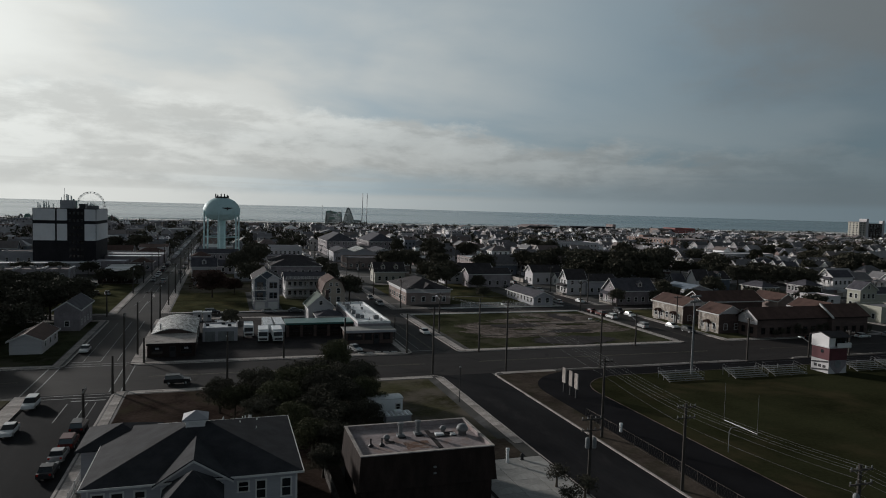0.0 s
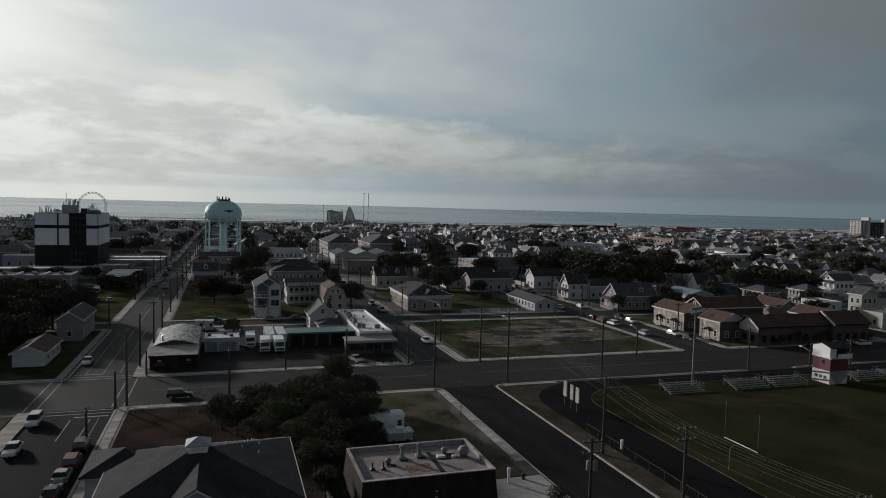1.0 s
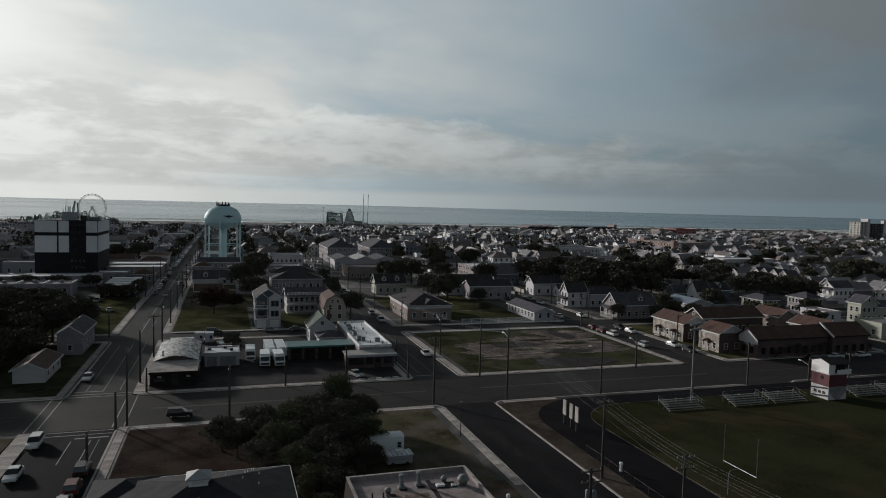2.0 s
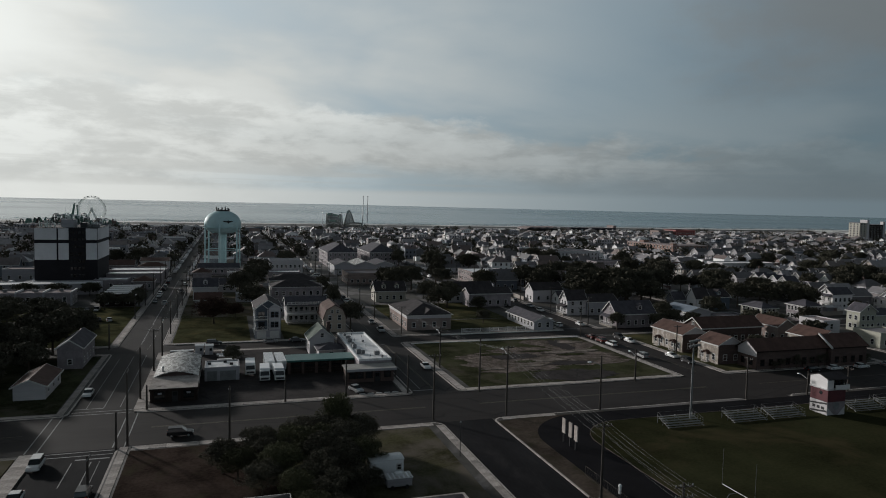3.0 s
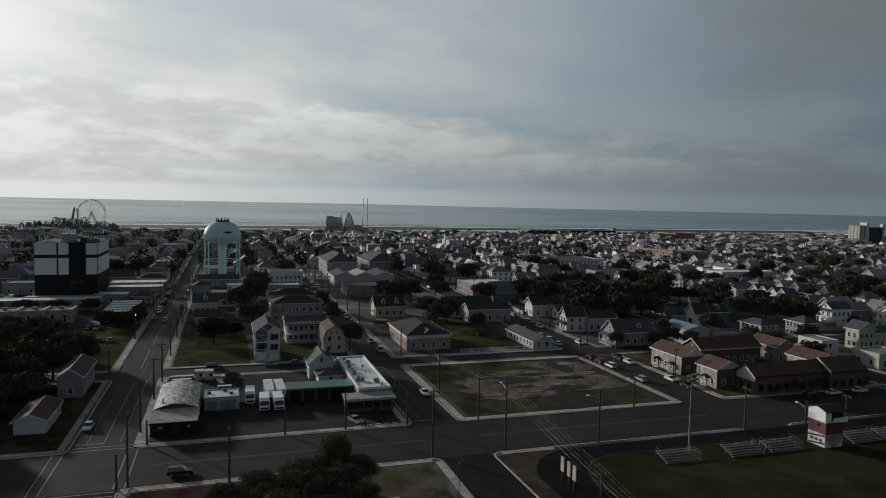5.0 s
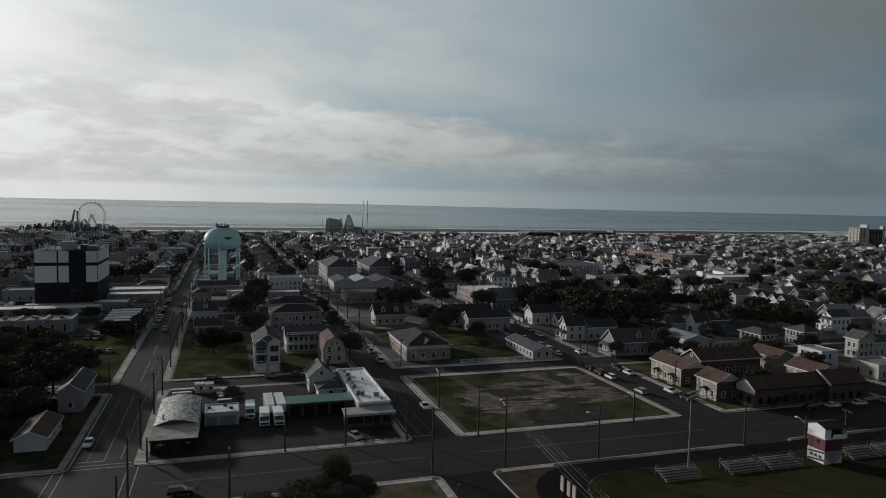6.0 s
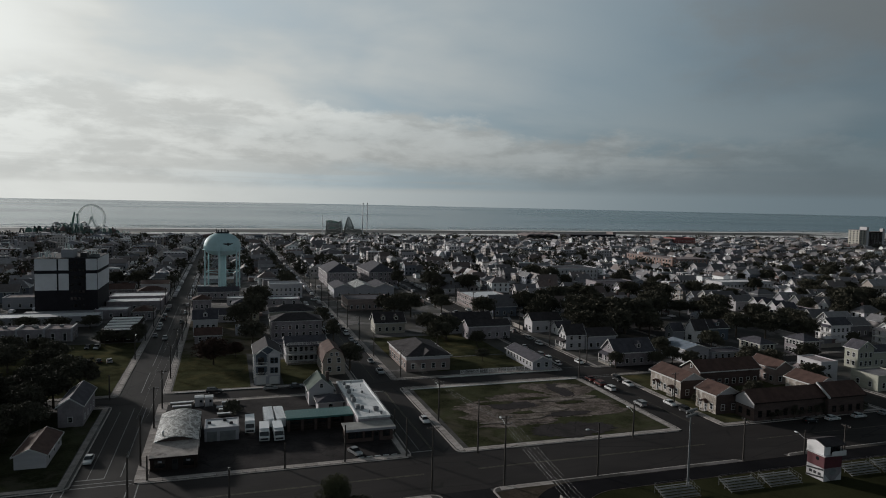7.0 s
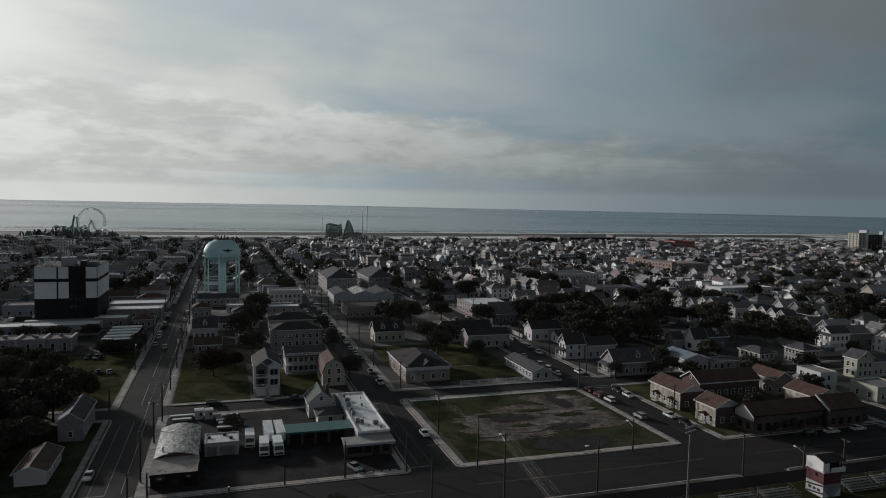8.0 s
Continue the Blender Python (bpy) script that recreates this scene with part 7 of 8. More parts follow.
def ferris_wheel():
    """A big wheel with spokes, cabins and two A-frames, on the pier."""
    root = thing("ferris_wheel", "tall white ferris wheel on the amusement pier", "ferris wheel", (-169.4, 1000.0, 0), -12)
    R, H = 17.6, 22.2
    for yy in (-1.3, 1.3):
        g = Geo()
        for i in range(48):
            a, b = radians(7.5 * i), radians(7.5 * (i + 1))
            for r in (R, R - 1.6):
                g.tube((r * math.cos(a), yy, H + r * math.sin(a)), (r * math.cos(b), yy, H + r * math.sin(b)), 0.17, seg=5)
        part("rim", g, ride_pale, root)
    for i in range(24):
        a = radians(15 * i)
        part("spoke", Geo().tube((0, 0, H), ((R - 1) * math.cos(a), 0, H + (R - 1) * math.sin(a)), 0.09, seg=4), ride_pale, root)
        part("cabin", Geo().lathe([(0.3, -1.1), (0.7, -0.95), (0.7, -0.2), (0.5, 0.25), (0.1, 0.4)], 8), dark_metal, root, at=((R + 0.6) * math.cos(a), 0, H + (R + 0.6) * math.sin(a) - 0.4))
    for yy in (-3, 3):
        part("support", Geo().tube((-11, yy, 0), (0, yy * 0.5, H), 0.7, 0.5, 6).tube((11, yy, 0), (0, yy * 0.5, H), 0.7, 0.5, 6), ride_pale, root)
    part("hub", Geo().tube((0, -2, H), (0, 2, H), 1.4, seg=12), ride_pale, root)


ferris_wheel()


def looping_ride():
    root = thing("boomerang_coaster", "steep dark steel roller coaster lift beside the wheel", "roller coaster", (-187.5, 985.0, 0))
    part("lift_tower", Geo().tube((-5.5, 0, 0), (0.5, 0, 30), 1.0, 0.9, 6).tube((-3.2, 0, 0), (1.2, 0, 30), 0.6, 0.6, 6), ride_green, root)
    part("lift_tower", Geo().tube((5.2, 0, 0), (3.4, 0, 28), 1.0, 0.9, 6), ride_green, root)
    for k in range(9):
        part("brace", Geo().tube((-5 + k * 0.62, 0, 3 + 3.0 * k), (4.9 - 0.16 * k, 0, 3 + 3.0 * k), 0.22, seg=4), ride_pale, root)


looping_ride()
rnd = random.Random(21)


def pier_ride(x, y, w, h, mat):
    """A tangled coaster on many supports, a canopied round ride, or a boxy slide tower."""
    kind = rnd.randrange(3)
    root = thing("pier_ride", ("tangled steel coaster track on the pier", "round ride under a pale canopy on the pier", "boxy slide tower on the pier")[kind], "amusement ride", (x, y, 0), rnd.uniform(-40, 40), "rides on the pier")
    sup = Geo()
    if kind == 0:
        pts = [(-w / 2 + w * i / 16, rnd.uniform(-3, 3), h * (0.45 + 0.4 * math.sin(i * 0.9 + x))) for i in range(17)]
        part("track", Geo().sweep(pts, 0.75, 5), mat, root)
        for a in pts:
            sup.tube((a[0] + rnd.uniform(-1, 1), a[1], 0), a, 0.28, seg=4).tube((a[0] - 2, a[1], 0), a, 0.2, seg=4)
        tagged(part("supports", sup, mat, root), kind="stuff")
    elif kind == 1:
        r = w * 0.32
        part("canopy", Geo().lathe([(r, h * 0.34), (r * 1.08, h * 0.36), (r * 0.7, h * 0.52), (r * 0.25, h * 0.62), (0.2, h * 0.8)], 14), siding, root)
        for i in range(8):
            a = 2 * math.pi * i / 8
            sup.tube((r * math.cos(a), r * math.sin(a), 0), (r * math.cos(a), r * math.sin(a), h * 0.36), 0.3, seg=4)
        tagged(part("supports", sup, mat, root), kind="stuff")
    else:
        for s in (-1, 1):
            for q in (-1, 1):
                sup.box(s * w * 0.18 - 0.35, s * w * 0.18 + 0.35, q * 2.5 - 0.35, q * 2.5 + 0.35, 0, h * 0.9)
        for z in range(2, int(h * 0.85), 3):
            sup.box(-w * 0.19, w * 0.19, -2.8, -2.4, z, z + 0.5).tube((-w * 0.18, -2.6, z), (w * 0.18, -2.6, z + 3), 0.25, seg=4)
        tagged(part("supports", sup, mat, root), kind="stuff")
        part("roof", Geo().profile([(-w * 0.24, h * 0.88), (w * 0.24, h * 0.88), (0, h)], -3.2, 3.2, "y"), siding, root)
        part("slide", Geo().sweep([(w * 0.2 + i * 0.9, 2 * math.sin(i * 0.9), h * 0.8 * (1 - i / 9)) for i in range(9)], 0.8, 6), ride_pale, root)
    part("booth", Geo().box(-w / 5, w / 5, -3, 3, 0, min(4.0, h * 0.4)), siding, root)


for x, y, w, h in ((-232, 985, 26, 9), (-250, 975, 20, 6), (-215, 970, 22, 12), (-182, 968, 24, 13), (-160, 975, 20, 9), (-142, 985, 18, 7), (-205, 1010, 22, 15), (-268, 990, 16, 5), (-130, 1000, 14, 6), (120, 965, 18, 6), (205, 970, 16, 7), (215, 985, 14, 6)):
    pier_ride(x, y, w, h, rnd.choice((ride_green, ride_pale, timber)))
for k in range(34):
    x = -240.0 + 3.05 * k
    pier_ride(x, rnd.uniform(962, 1000), rnd.uniform(10, 18), rnd.uniform(13, 19) if -212 < x < -172 else rnd.uniform(9, 14), rnd.choice((ride_green, ride_pale, timber, ride_green, dark_metal)))


def wooden_coaster():
    """Trestle bents under three humps of track and a steep lift hill."""
    root = thing("wooden_coaster", "dark timber roller coaster with a pointed lift hill", "roller coaster", (164.0, 985.0, 0))

    def height(x):
        peak = 28.0 - 2.0 * abs(x - 6.0) ** 1.32 if x < 6 else 28.0 - 0.62 * (x - 6.0) ** 1.6
        mass = (20.5 if x > -16 else 22.0) + 0.9 * math.sin(x * 0.9) if -25.5 < x < -2.5 else 0.0
        wing = 9.5 if 10 < x < 26 else 0.0
        return max(3.0, peak, mass, wing)
    xs = [-28 + 1.5 * i for i in range(37)]
    for a, b in zip(xs, xs[1:]):
        ha, hb = height(a), height(b)
        bent = Geo().box(a - 0.3, a + 0.3, -1.8, -1.4, 0, ha).box(a - 0.3, a + 0.3, 5.5, 5.9, 0, ha * 0.9)
        for z in range(2, int(ha), 3):
            bent.box(a - 0.2, a + 0.2, -1.8, 5.8, z, z + 0.4).box(a, b, -1.7, -1.4, z, z + 0.4)
            if int(a * 2) % 3:
                bent.tube((a, -1.6, z), (b, -1.6, max(z, min(z + 3, hb))), 0.25, seg=4)
        part("bent", bent, timber, root)
    for yy in (-1.4, 1.4):
        part("track", Geo().sweep([(x, yy, height(x)) for x in xs], 0.6, 5), timber, root)
    for a, b, z in ((-25, -19, 22.6), (-17, -9, 21.4), (-8, -3, 18.0), (-22, -12, 13.0)):
        part("train_shed", Geo().profile([(a, z - 2.2), (b, z - 2.2), (b - 1, z), (a + 1, z + 0.5)], -2.0, 3.0, "y"), ride_green, root)


wooden_coaster()
for x, h, lab in ((130.6, 29.0, "thin steel drop-ride tower on the pier"), (157.1, 24.0, "thin steel flag mast on the pier"), (187.5, 48.0, "tall slender slingshot tower on the pier"), (194.0, 48.0, "tall slender slingshot tower on the pier")):
    m = thing("ride_tower", lab, "ride tower", (x, 968.0, 0), group="ride towers")
    part("mast", Geo().tube((0, 0, 0), (0.8 if x > 180 else 0, 0, h), 0.75 if x > 180 else 0.5, 0.5 if x > 180 else 0.3, 8), steel, m)
    part("base", Geo().box(-3, 3, -3, 3, 0, 3.5), ride_pale, m)
    part("tip", Geo().lathe([(0.5, h - 0.2), (0.7, h + 0.4), (0.1, h + 1.0)], 8, c=(0.8 if x > 180 else 0, 0)), dark_metal, m)


def convention_hall():
    root = thing("convention_hall", "long low hall with a wave-shaped pale roof", "hall", (452.0, 878.0, 0), 0)
    part("wall", Geo().box(-53, -6, -16, 16, 0, 8.6), hotel_dark, root)
    part("wall", Geo().box(14, 86, -16, 16, 0, 9.6), hotel_dark, root)
    part("link", Geo().box(-6, 14, -12, 12, 0, 5.5), grey_siding, root)
    for k in range(4):
        arc = [(-54 + 11.5 * k + 11.5 * i / 6, 8.7 + 2.8 * math.sin(math.pi * 0.5 * i / 6)) for i in range(7)]
        part("wave_roof", Geo().profile(arc + [(x, z - 0.8) for x, z in reversed(arc)], -17, 17, "y"), roof_pale, root)
    part("flat_roof", Geo().box(13.8, 86.2, -16.2, 16.2, 9.6, 10.2), roof_grey, root)
    for i in range(14):
        part("bay_window", Geo().box(16 + 4.9 * i, 18.8 + 4.9 * i, -16.2, -16, 3, 8.0), panel_grey if i % 2 else window_glass, root)
    part("corner_tower", Geo().box(84, 89, -14, 4, 0, 14), roof_pale, root)


convention_hall()


def brick_school():
    root = thing("school", "long three-storey orange brick school with white trim", "school", (360.0, 476.0, 0))
    part("wall", Geo().box(-15, 19, -10, 10, 0, 9.2), brick_orange, root)
    part("wing", Geo().box(-15, -1, 10, 56, 0, 9.2), brick_orange, root)
    part("cornice", Geo().box(-15.4, 19.4, -10.4, 10.4, 9.2, 9.8), roof_pale, root)
    part("cornice", Geo().box(-15.4, -0.6, 10.4, 56.4, 9.2, 9.8), roof_pale, root)
    part("corner_turret", Geo().box(-15.3, -11.5, -10.3, -6.5, 9.8, 11.2), brick_orange, root)
    part("roof_stair", Geo().box(-13, -7, 34, 40, 9.8, 11.6), brick_orange, root)
    part("roof_dome", Geo().lathe([(2.6, 9.8), (2.4, 11.2), (1.5, 12.4), (0.2, 12.9)], 14, c=(-8, 46)), roof_white, root)
    for f in range(3):
        for i in range(8):
            part("window", window_mesh(1.6, 1.8), None, root, at=(-12.6 + 4.2 * i, -10, 1.7 + 3.0 * f))
        for j in range(15):
            part("window", window_mesh(1.6, 1.8), None, root, at=(-15, 53.5 - 4.3 * j, 1.7 + 3.0 * f), rz=270)


brick_school()
house("bright red flat-roofed block with rooftop plant", (544.5, 724.0, 0), 29.0, 24.0, 13.0, 0.8, roof="flat", wall=red_paint, roofm=roof_grey, sides="sw", category="hotel", name="red_hotel")
house("grey flat-roofed motel block with rows of windows", (518.0, 724.0, 0), 20.0, 18.0, 12.2, 0.6, roof="flat", wall=brick_grey, roofm=roof_grey, sides="sw", category="motel", name="motel")


def tower_block(x, y, w, d, h, mat, label):
    root = thing("apartment_tower", label, "apartment block", (x, y, 0), 0, "apartment towers")
    part("wall", Geo().box(-w / 2, w / 2, -d / 2, d / 2, 0, h), mat, root)
    part("roof", Geo().box(-w / 2 - 0.2, w / 2 + 0.2, -d / 2 - 0.2, d / 2 + 0.2, h, h + 0.6), roof_pale, root)
    part("stair_tower", Geo().box(w / 2 - 3.6, w / 2, -d / 2 - 0.6, d / 2 - 6, 0, h + 4.5), white_siding, root)
    for s, L in (("s", w), ("w", d)):
        for f in range(int(h / 3.0)):
            for i in range(int(L / 5)):
                p, rz = on_side(s, w, d, -L / 2 + 3 + 5 * i, 1.8 + 3.0 * f)
                part("window", window_mesh(2.2, 1.5), None, root, at=p, rz=rz)


tower_block(774.0, 668.0, 15.0, 16.0, 27.0, cream_siding, "pale eleven-storey apartment block")
tower_block(800.0, 672.0, 34.0, 10.0, 25.0, brown_wood, "dark brown apartment block beside the pale one")
wh = house("long grey warehouse with white party walls across its roof", (-69.2, 270.6, 0), 35.0, 9.2, 4.3, 0.35, roof="flat", wall=stucco_dark, roofm=roof_pale, sides="se", category="warehouse", name="warehouse", win=(0.9, 2.6), counts={"s": 9, "e": 2})
for x in (-17.3, -8.6, 0.1, 8.6, 17.3):
    part("party_wall", Geo().box(x - 0.22, x + 0.22, -4.7, 4.7, 4.3, 5.0), bright_siding, wh)
    part("pilaster", Geo().box(x - 0.3, x + 0.3, -4.85, -4.6, 0, 4.7), grey_siding, wh)
for x, y in ((-13, 1), (-4.4, 0.2), (4.3, 1.5), (5.6, -1.2), (13.2, 0.6)):
    rooftop_unit(wh, x, y, 4.4, 1.3, 1.1, 0.9)
dp = house("dark depot with stepped white roof monitors", (-36.5, 276.4, 0), 11.2, 31.0, 4.0, 0.3, roof="flat", wall=brown_wood, roofm=roof_dark, sides="se", category="depot", name="depot")
for i in range(5):
    part("roof_panel", Geo().box(-5.3, 5.3, -15.0 + 6.1 * i, -11.6 + 6.1 * i, 4.0, 4.34), bright_siding, dp, "white coated roof panel")
house("long low store with a pale roof edge", (-70.0, 300.0, 0), 44.0, 10.0, 4.0, 0.3, roof="flat", wall=grey_siding, roofm=roof_white, sides="s", category="store", name="store")
for k, y in enumerate((254.5, 276.5)):
    house("long two-storey apartment row with a dark hipped roof", (25.2 + k * 0.9, y + 5.5, 0), 18.4, 11.0, 6.6, 2.2, roof="hip", wall=cream_siding if k else stucco_dark, roofm=roof_dark, sides="swe", counts={"s": 7}, category="apartment house", group="apartment rows")
house("white flat building with a parapet", (30.0, 368.0, 0), 17.0, 12.0, 6.8, 0.9, roof="flat", wall=white_siding, roofm=roof_white, sides="sw", counts={"s": 7}, category="store", name="store")
for k in range(3):
    house("bluish warehouse bay with a low gable", (60.0 + 10.9 * k, 369.0, 0), 10.8, 22.0, 5.2, 1.9, "y", wall=grey_siding, roofm=roof_silver if k == 1 else roof_grey, sides="s" if k else "sw", category="warehouse", name="warehouse", counts={"s": 2, "w": 5}, attic=False, group="warehouse bays")
house("brick store with a dark flat roof", (65.0, 324.0, 0), 21.0, 18.0, 4.8, 0.5, roof="flat", wall=brick_grey, roofm=roof_grey, sides="sw", category="store", name="store")
house("pale concrete block building with a white roof", (124.8, 320.5, 0), 20.0, 23.0, 5.4, 0.4, roof="flat", wall=roof_pale, roofm=roof_white, sides="sw", category="store", name="store", counts={"s": 6, "w": 8})
for k, x in enumerate((66.4, 91.8)):
    house("large three-storey block with a dark hipped roof", (x, 425.0, 0), 17.5, 40.0, 8.4, 4.6, roof="hip", wall=stucco_dark, roofm=roof_grey, sides="sw", counts={"s": 6, "w": 10}, category="apartment house")
house("row of white gabled town houses", (250.4, 252.0, 0), 8.0, 23.0, 6.6, 0.4, roof="flat", wall=stucco_dark, roofm=roof_grey, sides="s", category="town house", name="town_houses")
for k in range(4):
    th = house("white gabled town house with dark arched openings", (243.0, 261.0 - 5.7 * k, 0), 6.4, 5.3, 7.2, 2.3, "x", wall=white_siding, roofm=roof_grey, sides="w", counts={"w": 1}, win=(2.3, 1.9), group="town houses", category="town house", attic=False)
house("two-storey block with a bright white roof edge", (25.4, 322.0, 0), 14.5, 10.0, 5.6, 0.5, roof="flat", wall=stucco_dark, roofm=roof_white, sides="sw", counts={"s": 3}, category="store", name="store")
house("long white-walled low building behind the hotel", (-36.5, 400.0, 0), 14.0, 12.0, 4.6, 1.4, "x", wall=white_siding, roofm=roof_brown, sides="sw", counts={"s": 5}, category="motel", name="motel")
house("brown-roofed low house near the hotel", (-52.0, 388.0, 0), 13.0, 10.0, 3.4, 2.4, "x", wall=stucco_dark, roofm=roof_brown, sides="sw")
house("low store with a bright white roof edge", (-40.0, 358.0, 0), 25.0, 14.0, 3.8, 0.4, roof="flat", wall=stucco_dark, roofm=roof_white, sides="s", category="store", name="store", counts={"s": 6})
house("grey shed at the foot of the water tower", (-11.5, 396.0, 0), 6.5, 5.0, 3.0, 0.3, roof="flat", wall=grey_siding, roofm=roof_white, sides="s", category="shed", name="shed")
house("long low brown-roofed building before the tower", (-3.5, 371.0, 0), 20.0, 9.0, 3.4, 2.0, "x", wall=stucco_dark, roofm=roof_grey, sides="s", counts={"s": 6}, category="store", name="store")
house("white-sided house with a steep dark roof", (-7.6, 281.0, 0), 9.0, 8.0, 4.6, 2.9, "x", wall=white_siding, roofm=roof_grey, sides="sw", counts={"s": 4}, dormers=((0, "s"),))
house("small brown-roofed house behind the lawn", (-6.0, 256.0, 0), 9.0, 7.5, 3.0, 2.0, "x", wall=stucco_dark, roofm=roof_brown, sides="sw", counts={"s": 3})
house("low grey shed with a white roof edge", (7.5, 268.0, 0), 8.0, 6.0, 2.9, 0.3, roof="flat", wall=grey_siding, roofm=roof_white, sides="s", category="shed", name="shed", counts={"s": 2})
house("low house with a grey roof behind the trees", (-2.0, 298.0, 0), 12.0, 7.0, 3.2, 2.2, "x", wall=grey_siding, roofm=roof_grey, sides="sw", counts={"s": 4})
for x, y, w, d, e, ro, wl, rf, lab in ((-39.3, 338.0, 23.0, 12.0, 4.0, "flat", stucco_dark, roof_white, "low flat store with a bright white roof"), (-33.0, 312.0, 8.0, 10.0, 3.4, "hip", stucco_dark, roof_brown, "low brown-roofed office near the poles"),
                                       (-46.0, 316.0, 13.0, 9.0, 3.6, "flat", stucco_dark, roof_white, "low flat store with a pale roof"), (-88.0, 352.0, 14.0, 12.0, 5.0, "flat", grey_siding, roof_pale, "grey flat-roofed workshop near the hotel"), (-36.0, 378.0, 13.0, 8.0, 3.4, "hip", stucco_dark, roof_brown, "low brown-roofed house near the hotel"),
                                       (24.0, 347.0 - 5, 16.0, 8.0, 3.6, "flat", grey_siding, roof_white, "low flat shop with a pale roof"), (21.0, 236.5, 11.0, 6.0, 3.0, "flat", stucco_dark, roof_grey, "low flat garage behind the porch house"), (9.0, 302.0, 9.0, 9.0, 4.8, "hip", cream_siding, roof_dark, "cream house with a dark hipped roof"),
                                       (8.0, 326.0, 10.0, 8.0, 3.2, "hip", grey_siding, roof_grey, "low grey house with a hipped roof"), (-10.5, 333.0, 8.0, 8.0, 4.6, "hip", stucco_dark, roof_brown, "brown-roofed house behind the poles"), (5.0, 236.0 + 109, 9.0, 7.0, 3.2, "flat", white_siding, roof_white, "small white flat-roofed shop")):
    house(lab, (x, y, 0), w, d, e, 0.4 if ro == "flat" else 2.0, roof=ro, wall=wl, roofm=rf, sides="s", counts={"s": 3}, category="low building", name="low_building")
house("dark-windowed hall beside a white blank gable", (221.5, 359.5, 0), 25.0, 12.0, 6.5, 0.4, roof="flat", wall=stucco_dark, roofm=roof_grey, sides="s", counts={"s": 10}, category="hall", name="hall")
house("white motel with a long balcony", (305.0, 345.0, 0), 38.0, 14.0, 6.5, 0.5, roof="flat", wall=white_siding, roofm=flat_roof, sides="sw", category="motel", name="motel")
house("flat-roofed hall with a white end wall", (224.0, 416.0, 0), 34.0, 20.0, 9.0, 0.5, roof="flat", wall=white_siding, roofm=roof_grey, sides="s", category="hall", name="hall")
house("pale three-storey house with a gabled front", (200.4, 170.0, 0), 7.0, 5.0, 6.6, 2.3, "y", wall=yellow_siding, roofm=roof_grey, sides="sw", counts={"s": 3, "w": 2})
house("lower yellow wing beside the gabled house", (208.0, 170.5, 0), 8.0, 5.0, 5.2, 1.6, "x", wall=yellow_siding, roofm=roof_grey, sides="s", counts={"s": 3}, category="house")
house("white three-storey house with a gable to the street", (232.0, 208.5, 0), 10.0, 6.0, 6.6, 2.3, "x", wall=bright_siding, roofm=roof_grey, sides="ws", counts={"w": 2, "s": 4}, porch=("w", 1.5, 2))
house("low yellow house with a flat roof", (183.6, 149.0, 0), 11.0, 9.0, 4.2, 0.4, roof="flat", wall=yellow_siding, roofm=flat_roof, sides="sw")
house("white house with stepped porches", (173.6, 161.5, 0), 6.4, 9.0, 5.9, 0.3, roof="flat", wall=white_siding, roofm=roof_pale, sides="sw", counts={"s": 1, "w": 3}, porch=("w", 1.6, 1))
house("low grey wing beside the greenish-roofed house", (163.0, 191.0, 0), 14.0, 7.0, 2.8, 0.3, roof="flat", wall=grey_siding, roofm=roof_grey, sides="s", counts={"s": 5}, category="shed", name="shed")
house("white two-storey house with regular windows", (149.9, 193.8, 0), 9.6, 12.6, 4.6, 1.4, "y", wall=grey_siding, roofm=blue_roof, sides="sw", counts={"s": 5, "w": 4})
house("cream two-storey house with a grey roof", (177.2, 190.4, 0), 6.4, 10.0, 5.3, 1.7, roof="hip", wall=cream_siding, roofm=roof_grey, sides="sw", counts={"s": 3, "w": 4})
house("white hall with a row of upper windows", (196.8, 189.8, 0), 7.6, 8.6, 5.5, 1.9, roof="hip", wall=stucco_dark, roofm=roof_grey, sides="sw", counts={"s": 4, "w": 5})
house("blue-roofed house with white dormers", (184.0, 222.0, 0), 9.0, 8.4, 4.8, 2.6, "x", wall=blue_siding, roofm=roof_dark, sides="sw", dormers=((0, "s"),))
house("white house with a steep dark-framed gable", (174.2, 218.6, 0), 6.0, 5.6, 4.8, 3.6, "x", wall=bright_siding, roofm=roof_dark, sides="w", counts={"w": 1}, win=(2.0, 1.8), attic=False)
house("small grey cottage beside the steep gable", (168.6, 224.6, 0), 5.0, 5.0, 3.6, 2.6, "x", wall=grey_siding, roofm=roof_grey, sides="w", counts={"w": 1})

# ---- the rest of the town ----
# plots taken by the things above: x0, x1, y0, y1
TAKEN = [(-95, -28, 130, 345), (-16, 47, 60, 236), (14, 47, 230, 345), (46, 101, 130, 312), (-62, -24, 342, 408), (-20, 15, 236, 428), (18, 40, 365, 388), (207, 237, 356, 376), (50, 95, 312, 400), (48, 120, 400, 450), (112, 165, 130, 240), (165, 215, 135, 236), (115, 145, 315, 350), (226, 238, 203, 214), (114, 140, 240, 258), (242, 258, 244, 266), (176, 192, 254, 272), (198, 216, 280, 296), (234, 262, 242, 260), (300, 324, 262, 276), (126, 148, 258, 276),
         (283, 326, 335, 355), (205, 243, 402, 430), (330, 400, 460, 545), (-16, 14, 382, 416)]


def taken(x, y, r=7.0):
    return any(a - r < x < b + r and c - r < y < e + r for a, b, c, e in TAKEN)


def in_view(x, y, margin=0.06):
    a = math.atan2(x, y)
    return radians(-18) - margin < a < radians(54) + margin


